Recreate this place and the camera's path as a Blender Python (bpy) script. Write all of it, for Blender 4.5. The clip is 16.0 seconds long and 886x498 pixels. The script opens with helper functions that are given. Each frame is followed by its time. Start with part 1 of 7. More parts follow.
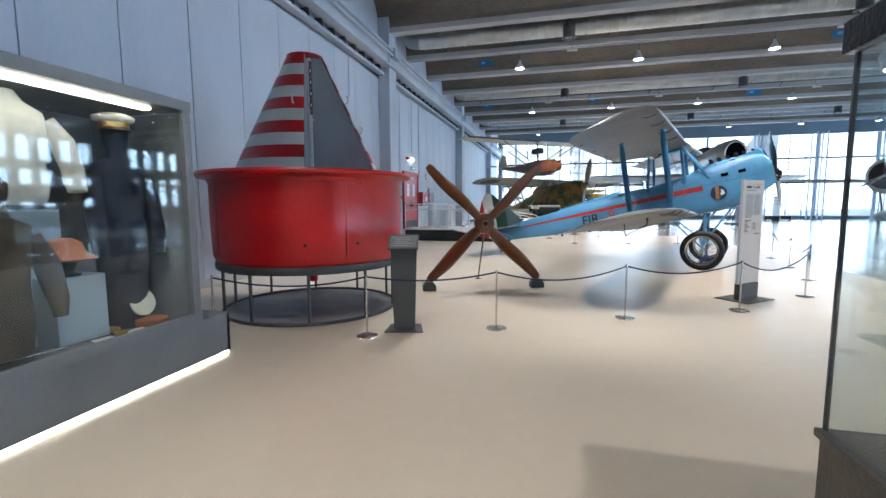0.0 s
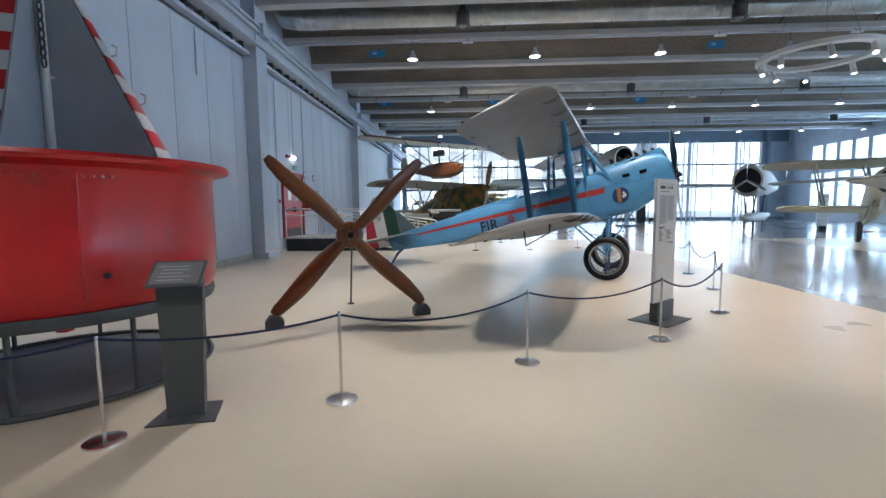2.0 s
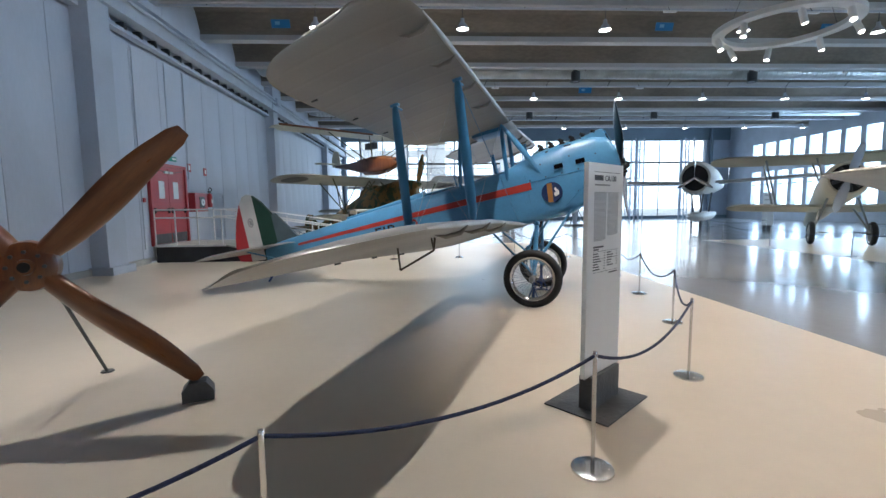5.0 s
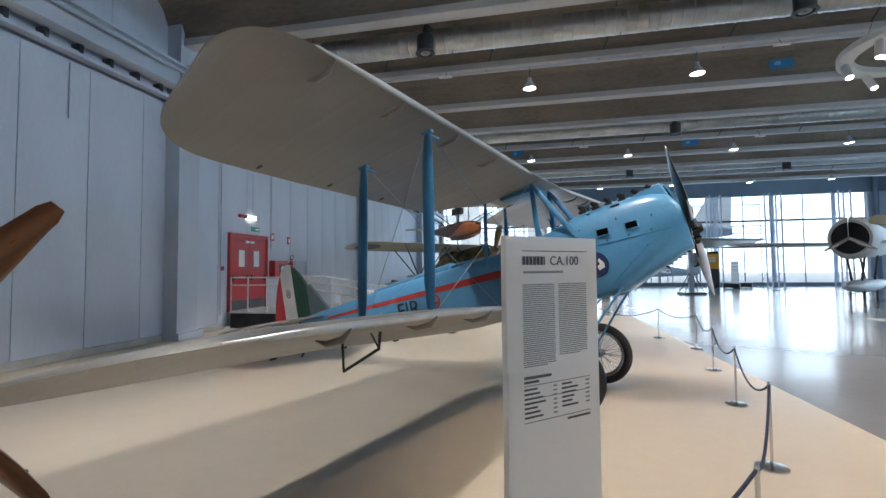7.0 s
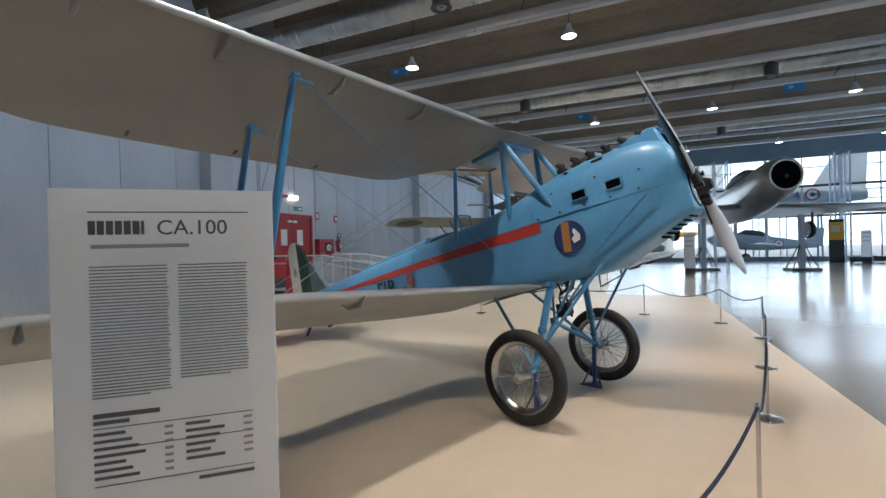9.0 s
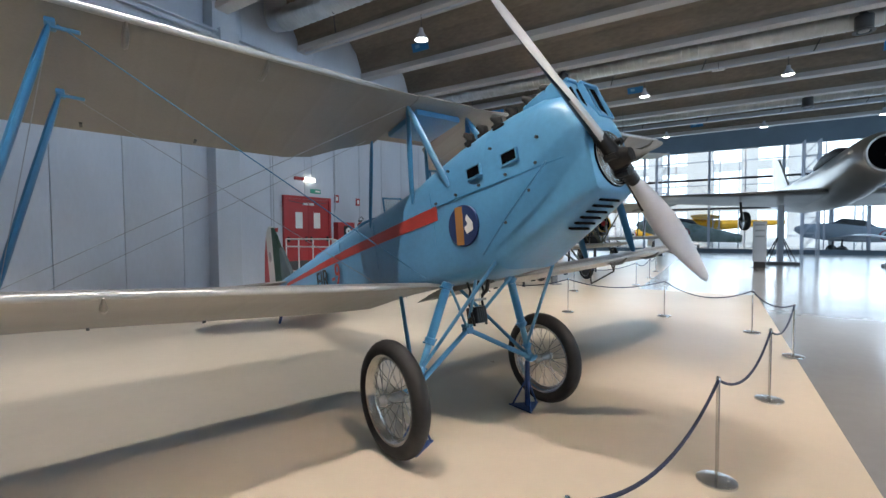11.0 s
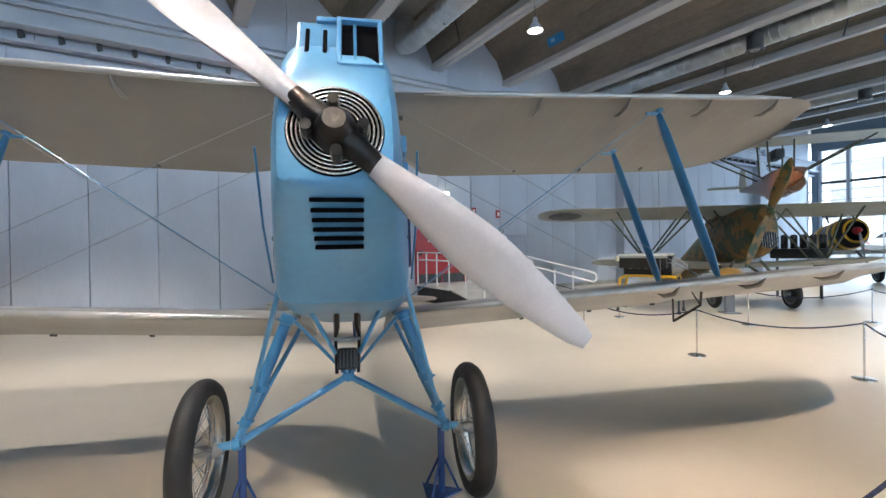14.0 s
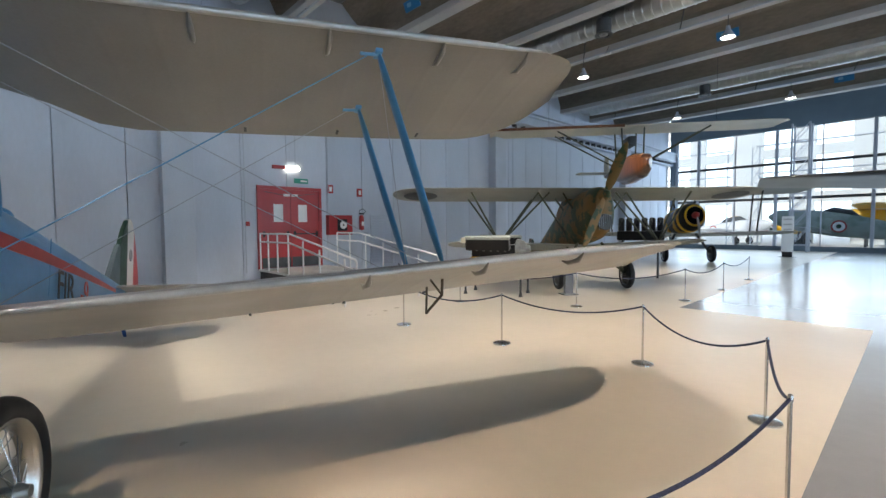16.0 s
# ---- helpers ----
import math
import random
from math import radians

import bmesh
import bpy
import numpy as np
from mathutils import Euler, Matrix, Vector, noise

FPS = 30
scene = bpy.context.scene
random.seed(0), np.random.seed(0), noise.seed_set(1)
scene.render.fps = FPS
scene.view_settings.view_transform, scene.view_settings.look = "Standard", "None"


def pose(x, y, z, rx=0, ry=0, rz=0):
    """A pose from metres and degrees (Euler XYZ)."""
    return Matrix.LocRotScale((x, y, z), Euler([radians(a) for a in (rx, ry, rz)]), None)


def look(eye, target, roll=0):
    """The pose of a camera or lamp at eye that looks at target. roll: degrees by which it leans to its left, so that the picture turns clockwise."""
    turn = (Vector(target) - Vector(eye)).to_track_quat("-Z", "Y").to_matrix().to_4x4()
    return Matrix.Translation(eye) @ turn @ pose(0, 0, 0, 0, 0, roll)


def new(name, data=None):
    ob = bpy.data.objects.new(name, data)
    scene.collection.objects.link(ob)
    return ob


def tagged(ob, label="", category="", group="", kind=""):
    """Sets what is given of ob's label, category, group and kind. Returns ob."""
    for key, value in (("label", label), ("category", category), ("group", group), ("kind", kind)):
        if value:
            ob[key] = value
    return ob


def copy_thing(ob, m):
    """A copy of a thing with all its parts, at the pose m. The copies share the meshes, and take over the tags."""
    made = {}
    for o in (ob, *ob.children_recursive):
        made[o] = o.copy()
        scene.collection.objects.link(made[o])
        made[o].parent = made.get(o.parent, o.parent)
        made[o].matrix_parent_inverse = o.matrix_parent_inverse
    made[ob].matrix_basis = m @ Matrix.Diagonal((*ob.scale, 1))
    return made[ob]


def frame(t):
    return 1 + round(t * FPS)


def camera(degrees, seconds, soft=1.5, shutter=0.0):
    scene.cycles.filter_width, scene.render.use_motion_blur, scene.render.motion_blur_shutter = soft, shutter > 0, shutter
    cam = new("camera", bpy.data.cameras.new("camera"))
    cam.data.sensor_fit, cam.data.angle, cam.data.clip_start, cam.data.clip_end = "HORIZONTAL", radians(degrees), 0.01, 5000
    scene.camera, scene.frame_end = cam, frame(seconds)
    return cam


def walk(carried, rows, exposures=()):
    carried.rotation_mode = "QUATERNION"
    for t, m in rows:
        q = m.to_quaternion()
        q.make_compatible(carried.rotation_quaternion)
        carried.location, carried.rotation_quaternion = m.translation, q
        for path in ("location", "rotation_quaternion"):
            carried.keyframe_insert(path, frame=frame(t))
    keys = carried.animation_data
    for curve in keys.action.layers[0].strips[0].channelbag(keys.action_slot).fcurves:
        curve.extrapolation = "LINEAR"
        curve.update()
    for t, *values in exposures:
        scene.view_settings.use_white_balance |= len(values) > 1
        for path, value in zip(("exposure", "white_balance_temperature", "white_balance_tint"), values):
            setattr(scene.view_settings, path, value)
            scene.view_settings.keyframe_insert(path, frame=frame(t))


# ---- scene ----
cam = camera(90.3, 16.0)
METRES, EYE, TILT, LEAN, TURN = 14.3, 1.45, 0.0, 0.0, 14.5
ROWS = [
    (0.0, 0.0, 0.0, 0.0, -0.02, -5.84, 0.23),
    (0.5, 0.0077, 0.0311, 0.0001, -5.09, -5.47, -0.02),
    (1.0, 0.0196, 0.0618, -0.0005, -8.17, -5.48, 0.41),
    (1.5, 0.0367, 0.0904, 0.0008, -9.8, -5.09, 0.23),
    (2.0, 0.0512, 0.1187, 0.0004, -11.66, -5.38, 0.54),
    (2.5, 0.0721, 0.1453, 0.0006, -13.42, -5.26, -0.06),
    (3.0, 0.0915, 0.1719, 0.0008, -17.3, -5.06, -0.54),
    (3.5, 0.1101, 0.1978, 0.0005, -19.73, -5.68, -0.47),
    (6.0, 0.2257, 0.298, 0.0072, -10.51, -5.43, 1.57),
    (6.5, 0.2531, 0.3091, 0.0101, -4.71, -2.56, 0.5),
    (7.0, 0.2787, 0.3231, 0.0137, -2.93, 2.58, 0.56),
    (7.5, 0.3028, 0.3378, 0.0129, -0.47, 2.39, 0.34),
    (8.0, 0.3308, 0.3515, 0.0131, 4.22, 1.83, 0.79),
    (8.5, 0.356, 0.3678, 0.0122, 5.73, 1.93, 0.97),
    (9.0, 0.3834, 0.3815, 0.0109, 8.51, -0.27, 1.4),
    (9.5, 0.4102, 0.3963, 0.0107, 10.84, -0.72, 1.82),
    (10.0, 0.4358, 0.4151, 0.0108, 12.17, -1.46, 1.59),
    (12.5, 0.5412, 0.5281, 0.0147, 33.06, -1.52, -0.76),
    (13.0, 0.5609, 0.5505, 0.0147, 39.74, -0.9, -0.52),
    (13.5, 0.5763, 0.5752, 0.0138, 43.19, -0.48, 0.23),
    (14.0, 0.5926, 0.6005, 0.0134, 44.15, -0.39, 0.78),
    (14.5, 0.61, 0.6277, 0.0129, 43.89, -1.0, 0.67),
    (15.0, 0.6199, 0.6578, 0.0114, 39.22, -1.57, 0.13),
    (15.5, 0.6317, 0.6898, 0.01, 36.18, -2.44, 0.62),
    (16.0, 0.643, 0.7216, 0.0095, 32.72, -2.82, 0.43),
]
walk(cam, [(t, pose(0, 0, EYE, TILT, LEAN, TURN) @ pose(METRES * x, METRES * y, METRES * z, 90 + pitch, roll, yaw)) for t, x, y, z, yaw, pitch, roll in ROWS],
     exposures=[(0.0, 0.43, 6150, 10), (0.5, 0.14, 6150, 10), (1.5, 0.0, 6150, 10), (2.0, 0.06, 6150, 10), (3.5, -0.04, 6150, 10), (6.0, -0.08, 6250, 10), (9.0, -0.26, 6550, 10), (10.2, -0.18, 6550, 10), (12.3, 0.2, 6400, 10), (14.5, 0.27, 6400, 10), (15.2, 0.12, 6500, 10), (16.0, 0.0, 6650, 10)])


# ---------- world, sun, large lights ----------
world = bpy.data.worlds.new("sky")
scene.world = world
world.use_nodes = True
wn = world.node_tree.nodes
sky = wn.new("ShaderNodeTexSky")
sky.sky_type = 'NISHITA'
sky.sun_disc = False
sky.sun_elevation = radians(38)
sky.sun_rotation = radians(200)
wn["Background"].inputs["Strength"].default_value = 0.15
world.node_tree.links.new(sky.outputs[0], wn["Background"].inputs["Color"])


def lamp(name, kind, m, energy, color, **kw):
    d = bpy.data.lights.new(name, kind)
    d.energy, d.color = energy, color
    if kind == 'AREA':
        d.shape, d.size, d.size_y = 'RECTANGLE', kw["sx"], kw["sy"]
    elif kind == 'SPOT':
        d.spot_size, d.spot_blend, d.shadow_soft_size = radians(kw["cone"]), kw.get("blend", 0.5), kw["soft"]
    elif kind == 'SUN':
        d.angle = radians(kw["angle"])
    else:
        d.shadow_soft_size = kw["soft"]
    ob = new(name, d)
    ob.matrix_world = m
    return ob


DAY = (0.58, 0.78, 1.0)
WARM = (1.0, 0.945, 0.88)
lamp("sun", 'SUN', look((0, 0, 20), (9, 25, 0)), 3.0, (1.0, 0.95, 0.88), angle=0.5)
lamp("daylight_far_window", 'AREA', look((10, 45.7, 3.9), (10, 0, 2.5)), 1500, DAY, sx=36, sy=6.8)
lamp("daylight_side_windows", 'AREA', look((31.5, 16, 4.2), (0, 16, 2.6)), 10500, DAY, sx=56, sy=5.6)
LAMP_X, LAMP_Y = (-1.5, 2.7, 6.9, 11.1), (0.8, 9.2, 17.6, 26.0)
for ly in LAMP_Y:
    for lx in LAMP_X:
        tint = (1.0, 0.80, 0.64) if lx == 6.9 else WARM
        lamp("downlight", 'SPOT', look((lx, ly, 6.52), (lx, ly, 0)), (1000 if ly > 1 else 480) * (1.3 if lx == 6.9 else 1.0), tint, cone=86, blend=0.3, soft=0.032)


# ---------- materials ----------
def mat(name, col, rough=0.6, metal=0.0, var=0.12, scale=3.0, fine=40.0, bump=0.02, col2=None, emit=0.0, coat=0.0, spec=0.5, stretch=None, alpha=None, pieces=0.0, edge=0.2):
    m = bpy.data.materials.new(name)
    m.use_nodes = True
    n, l = m.node_tree.nodes, m.node_tree.links
    b = n["Principled BSDF"]
    b.inputs["Roughness"].default_value, b.inputs["Metallic"].default_value = rough, metal
    b.inputs["Specular IOR Level"].default_value = spec
    b.inputs["Coat Weight"].default_value = coat
    b.inputs["Coat Roughness"].default_value = 0.08
    tc = n.new("ShaderNodeTexCoord")
    mp = n.new("ShaderNodeMapping")
    if stretch:
        mp.inputs["Scale"].default_value = stretch
    l.new(tc.outputs["Object"], mp.inputs["Vector"])
    big, small = n.new("ShaderNodeTexNoise"), n.new("ShaderNodeTexNoise")
    for t, s, d in ((big, scale, 5), (small, fine, 3)):
        t.inputs["Scale"].default_value, t.inputs["Detail"].default_value = s, d
        l.new(mp.outputs[0], t.inputs["Vector"])
    mix = n.new("ShaderNodeMix")
    mix.data_type = 'RGBA'
    c2 = col2 or tuple(max(0.0, c * (1 - var * 2)) for c in col)
    c1 = col if col2 else tuple(min(1.0, c * (1 + var * 0.6)) for c in col)
    mix.inputs["A"].default_value, mix.inputs["B"].default_value = (*c1, 1), (*c2, 1)
    ramp = n.new("ShaderNodeMapRange")
    ramp.inputs["From Min"].default_value, ramp.inputs["From Max"].default_value = 0.5 - edge, 0.5 + edge
    add = n.new("ShaderNodeMath")
    add.operation = 'MULTIPLY_ADD'
    l.new(small.outputs["Fac"], add.inputs[0])
    add.inputs[1].default_value = 0.35
    l.new(big.outputs["Fac"], add.inputs[2])
    sub = n.new("ShaderNodeMath")
    sub.operation = 'SUBTRACT'
    l.new(add.outputs[0], sub.inputs[0])
    sub.inputs[1].default_value = 0.175
    l.new(sub.outputs[0], ramp.inputs["Value"])
    l.new(ramp.outputs[0], mix.inputs["Factor"])
    colour = mix.outputs["Result"]
    if pieces:
        info, hsv, mr = n.new("ShaderNodeObjectInfo"), n.new("ShaderNodeHueSaturation"), n.new("ShaderNodeMapRange")
        mr.inputs["To Min"].default_value, mr.inputs["To Max"].default_value = 1 - pieces, 1 + pieces
        l.new(info.outputs["Random"], mr.inputs["Value"])
        l.new(mr.outputs[0], hsv.inputs["Value"])
        l.new(colour, hsv.inputs["Color"])
        colour = hsv.outputs["Color"]
    l.new(colour, b.inputs["Base Color"])
    if emit:
        b.inputs["Emission Color"].default_value, b.inputs["Emission Strength"].default_value = (*col, 1), emit
    rr = n.new("ShaderNodeMapRange")
    rr.inputs["To Min"].default_value, rr.inputs["To Max"].default_value = max(0.02, rough * 0.8), min(1, rough * 1.2)
    l.new(big.outputs["Fac"], rr.inputs["Value"])
    l.new(rr.outputs[0], b.inputs["Roughness"])
    if bump:
        bp = n.new("ShaderNodeBump")
        bp.inputs["Strength"].default_value, bp.inputs["Distance"].default_value = 0.5, bump
        l.new(add.outputs[0], bp.inputs["Height"])
        l.new(bp.outputs[0], b.inputs["Normal"])
    if alpha is not None:
        b.inputs["Alpha"].default_value = alpha
    return m


def glassy(name, col=(1, 1, 1), rough=0.02, edge=0.75):
    m = bpy.data.materials.new(name)
    m.use_nodes = True
    n, l = m.node_tree.nodes, m.node_tree.links
    n.remove(n["Principled BSDF"])
    tr, gl, mx, lw = n.new("ShaderNodeBsdfTransparent"), n.new("ShaderNodeBsdfGlossy"), n.new("ShaderNodeMixShader"), n.new("ShaderNodeLayerWeight")
    pw, ma = n.new("ShaderNodeMath"), n.new("ShaderNodeMath")
    tr.inputs["Color"].default_value = (*col, 1)
    gl.inputs["Roughness"].default_value = rough
    lw.inputs["Blend"].default_value = 0.5
    pw.operation, pw.inputs[1].default_value = 'POWER', 4.0
    ma.operation, ma.inputs[1].default_value, ma.inputs[2].default_value = 'MULTIPLY_ADD', edge, 0.035
    l.new(lw.outputs["Facing"], pw.inputs[0])
    l.new(pw.outputs[0], ma.inputs[0])
    l.new(ma.outputs[0], mx.inputs[0])
    l.new(tr.outputs[0], mx.inputs[1])
    l.new(gl.outputs[0], mx.inputs[2])
    l.new(mx.outputs[0], n["Material Output"].inputs["Surface"])
    return m


M_BEIGE = mat("beige_resin", (0.58, 0.51, 0.41), 0.30, var=0.035, scale=0.5, fine=7, bump=0.0006, spec=0.45)
M_GREY = mat("grey_resin", (0.235, 0.245, 0.255), 0.19, var=0.05, scale=0.5, fine=7, bump=0.0004, coat=0.14, spec=0.33)
M_GREY.node_tree.nodes["Principled BSDF"].inputs["Coat Roughness"].default_value = 0.025
M_WALL = mat("wall_panel", (0.53, 0.58, 0.67), 0.55, var=0.05, scale=0.7, fine=18, bump=0.002, stretch=(1, 1, 0.3), pieces=0.025)
M_PILLAR = mat("pillar_paint", (0.48, 0.53, 0.61), 0.6, var=0.06, scale=0.9, fine=25, bump=0.003)
M_STEEL = mat("painted_beam", (0.50, 0.55, 0.62), 0.5, var=0.06, scale=1.2, bump=0.002)
M_CONC = mat("roof_concrete", (0.27, 0.235, 0.195), 0.85, var=0.2, scale=0.8, fine=14, bump=0.01, stretch=(0.35, 1, 1))
M_FLANGE = mat("pale_flange", (0.55, 0.55, 0.56), 0.6, var=0.1, scale=0.8, bump=0.003, stretch=(0.3, 1, 1))
M_DECK = mat("roof_deck", (0.40, 0.40, 0.41), 0.7, var=0.12, scale=0.6, bump=0.004)
M_HEADER = mat("dark_header", (0.16, 0.22, 0.275), 0.6, var=0.08, scale=0.6)
M_ZINC = mat("zinc_duct", (0.62, 0.64, 0.63), 0.32, 0.9, var=0.1, scale=2)
M_DARKGREY = mat("dark_grey_metal", (0.07, 0.075, 0.08), 0.5, 0.2, var=0.15)
M_WHITE = mat("white_paint", (0.80, 0.80, 0.80), 0.4, var=0.04, bump=0.0)
M_WINGWHITE = mat("white_doped_fabric", (0.74, 0.72, 0.68), 0.5, var=0.05, scale=1.5, fine=30)
M_LAMP = mat("lamp_glow", (1.0, 0.95, 0.85), 0.5, emit=22.0, var=0.0, bump=0)
M_STRIP = mat("led_glow", (1.0, 0.93, 0.75), 0.5, emit=7.0, var=0.0, bump=0)
M_DOOR = mat("red_door", (0.42, 0.025, 0.03), 0.35, var=0.08, scale=2, bump=0.001)
M_RED = mat("red_gloss", (0.52, 0.010, 0.014), 0.30, var=0.14, scale=1.5, fine=22, bump=0.003, coat=0.2)
M_BLACK = mat("black_rubber", (0.014, 0.014, 0.015), 0.65, var=0.2, scale=6, bump=0.002)
M_GLOSSBLACK = mat("black_metal", (0.012, 0.012, 0.013), 0.3, 0.3, var=0.2)
M_SKYBLUE = mat("sky_blue_paint", (0.095, 0.30, 0.53), 0.34, var=0.09, scale=1.8, fine=26, bump=0.002, coat=0.12)
M_DEEPBLUE = mat("strut_blue", (0.05, 0.22, 0.42), 0.32, var=0.08, scale=3, bump=0.001)
M_STANDBLUE = mat("stand_blue", (0.02, 0.06, 0.20), 0.4, var=0.1)
M_STRIPE = mat("stripe_red", (0.45, 0.045, 0.035), 0.4, var=0.08, bump=0)
M_FABRIC = mat("silver_doped_fabric", (0.255, 0.246, 0.230), 0.34, 0.15, var=0.07, scale=1.2, fine=50, bump=0.0015)


def ribbed(m, pitch, depth):
    """Rib tapes every pitch metres along local y, as fine relief under the fabric."""
    n, l = m.node_tree.nodes, m.node_tree.links
    tc, sep = n.new("ShaderNodeTexCoord"), n.new("ShaderNodeSeparateXYZ")
    mul, sn, ab, pw = [n.new("ShaderNodeMath") for _ in range(4)]
    bp = n.new("ShaderNodeBump")
    mul.operation, mul.inputs[1].default_value = 'MULTIPLY', math.pi / pitch
    sn.operation, ab.operation = 'SINE', 'ABSOLUTE'
    pw.operation, pw.inputs[1].default_value = 'POWER', 24.0
    l.new(tc.outputs["Object"], sep.inputs[0])
    l.new(sep.outputs["Y"], mul.inputs[0])
    l.new(mul.outputs[0], sn.inputs[0])
    l.new(sn.outputs[0], ab.inputs[0])
    l.new(ab.outputs[0], pw.inputs[0])
    l.new(pw.outputs[0], bp.inputs["Height"])
    bp.inputs["Strength"].default_value, bp.inputs["Distance"].default_value = 0.55, depth
    b = n["Principled BSDF"]
    l.new(b.inputs["Normal"].links[0].from_socket, bp.inputs["Normal"])
    l.new(bp.outputs[0], b.inputs["Normal"])


ribbed(M_FABRIC, 0.30, 0.0018)
M_SLAT = mat("bare_metal_slat", (0.50, 0.50, 0.49), 0.34, 0.6, var=0.08, scale=6, fine=60, bump=0.0006)
M_CREAM = mat("cream_fabric", (0.70, 0.64, 0.50), 0.5, var=0.06, scale=1.0, bump=0.002)
M_SILVER = mat("polished_aluminium", (0.50, 0.47, 0.43), 0.30, 0.95, var=0.07, scale=1.1, bump=0.001)
M_CHROME = mat("brushed_steel", (0.62, 0.61, 0.59), 0.25, 1.0, var=0.06, scale=8, bump=0)
M_PROPMETAL = mat("pale_metal_blade", (0.50, 0.50, 0.53), 0.38, 0.15, var=0.06, scale=5, fine=90, bump=0.0008)
M_MAHOG = mat("varnished_mahogany", (0.20, 0.068, 0.020), 0.30, var=0.3, scale=2.2, fine=20, bump=0.0015, coat=0.35, stretch=(6, 6, 0.6), col2=(0.10, 0.03, 0.010))
M_ROPE = mat("navy_rope", (0.012, 0.022, 0.07), 0.75, var=0.3, scale=60, fine=200, bump=0.004)
M_PLEXI = mat("white_acrylic", (0.90, 0.90, 0.90), 0.12, var=0.02, scale=0.8, bump=0)
pn = M_PLEXI.node_tree
tl, mx = pn.nodes.new("ShaderNodeBsdfTranslucent"), pn.nodes.new("ShaderNodeMixShader")
tl.inputs["Color"].default_value = (0.95, 0.95, 0.95, 1)
mx.inputs[0].default_value = 0.42
pn.links.new(pn.nodes["Principled BSDF"].outputs[0], mx.inputs[1])
pn.links.new(tl.outputs[0], mx.inputs[2])
pn.links.new(mx.outputs[0], pn.nodes["Material Output"].inputs["Surface"])
M_BODYINK = mat("body_text_ink", (0.22, 0.22, 0.23), 0.6, var=0.05, bump=0)
M_FAINTINK = mat("faint_print", (0.60, 0.60, 0.60), 0.6, var=0.05, bump=0)
M_INK = mat("grey_ink", (0.10, 0.10, 0.11), 0.6, var=0.05, bump=0)
M_CODE = mat("black_code", (0.01, 0.01, 0.012), 0.5, var=0.05, bump=0)
M_INKLIGHT = mat("light_grey_ink", (0.34, 0.34, 0.35), 0.6, var=0.05, bump=0)
M_LECT = mat("grey_lectern_steel", (0.075, 0.08, 0.085), 0.45, 0.1, var=0.06)
M_CASEGREY = mat("showcase_grey", (0.17, 0.18, 0.19), 0.4, var=0.06)
M_CASEINNER = mat("showcase_lining", (0.17, 0.18, 0.19), 0.7, var=0.06)
M_BUOYGREY = mat("buoy_grey", (0.33, 0.36, 0.40), 0.45, var=0.08, scale=2)
M_BUOYWHITE = mat("buoy_white", (0.62, 0.62, 0.61), 0.45, var=0.08, scale=2)
M_CAMO = mat("camouflage_paint", (0.030, 0.060, 0.022), 0.5, scale=2.8, fine=9, bump=0.001, col2=(0.21, 0.115, 0.028), edge=0.035)
M_OLIVE = mat("olive_fabric", (0.10, 0.10, 0.06), 0.55, var=0.15, scale=2)
M_TAN = mat("grey_green_fabric", (0.36, 0.37, 0.34), 0.5, var=0.06, scale=1.5)
M_WOOD = mat("orange_wood", (0.20, 0.07, 0.022), 0.5, var=0.25, scale=2, stretch=(1, 6, 6))
M_YELLOW = mat("yellow_paint", (0.75, 0.42, 0.02), 0.4, var=0.08)
M_ORANGE = mat("orange_panel", (0.80, 0.38, 0.04), 0.5, var=0.04)
M_GREENFLAG = mat("flag_green", (0.01, 0.05, 0.03), 0.5, var=0.1)
M_RAMP = mat("ramp_rubber", (0.035, 0.035, 0.038), 0.7, var=0.15)
M_RAMPTOP = mat("ramp_deck", (0.45, 0.44, 0.41), 0.5, var=0.08, scale=3)
M_SIGNBLUE = mat("blue_sign", (0.02, 0.22, 0.55), 0.5, var=0.05)
M_NAVY = mat("navy_wool", (0.012, 0.016, 0.032), 0.9, var=0.25, scale=5, fine=120, bump=0.003)
M_BROWNCLOTH = mat("brown_leather", (0.055, 0.04, 0.022), 0.7, var=0.25, scale=6, bump=0.006)
M_WHITECLOTH = mat("white_cotton", (0.74, 0.70, 0.62), 0.9, var=0.08, scale=6, bump=0.006)
M_PLINTH = mat("pale_blue_plinth", (0.36, 0.42, 0.45), 0.6, var=0.05)
M_BRASS = mat("brass", (0.55, 0.33, 0.10), 0.35, 0.7, var=0.12)
M_HAT = mat("faded_rust_felt", (0.38, 0.14, 0.07), 0.85, var=0.15, scale=8)
M_BASEBROWN = mat("brown_plinth", (0.085, 0.075, 0.06), 0.45, var=0.08)
M_ENGINE = mat("engine_grey", (0.30, 0.30, 0.29), 0.35, 0.6, var=0.15, scale=8)
M_GLASS = glassy("clear_glass", (0.93, 0.96, 0.96))
M_PANE = glassy("window_pane", (0.90, 0.95, 0.98), 0.01)
M_ROUND_B = mat("roundel_blue", (0.012, 0.035, 0.13), 0.45, var=0.08, bump=0)
M_ROUND_O = mat("roundel_ochre", (0.36, 0.17, 0.05), 0.45, var=0.08, bump=0)
M_VOID = mat("dead_black", (0.004, 0.004, 0.005), 0.95, var=0.1, bump=0, spec=0.02)
M_FIN = mat("dark_teal_grey", (0.09, 0.13, 0.15), 0.45, var=0.1, scale=3, bump=0.001)
M_OUTGROUND = mat("pale_paving", (0.55, 0.55, 0.54), 0.7, var=0.06, scale=0.3)
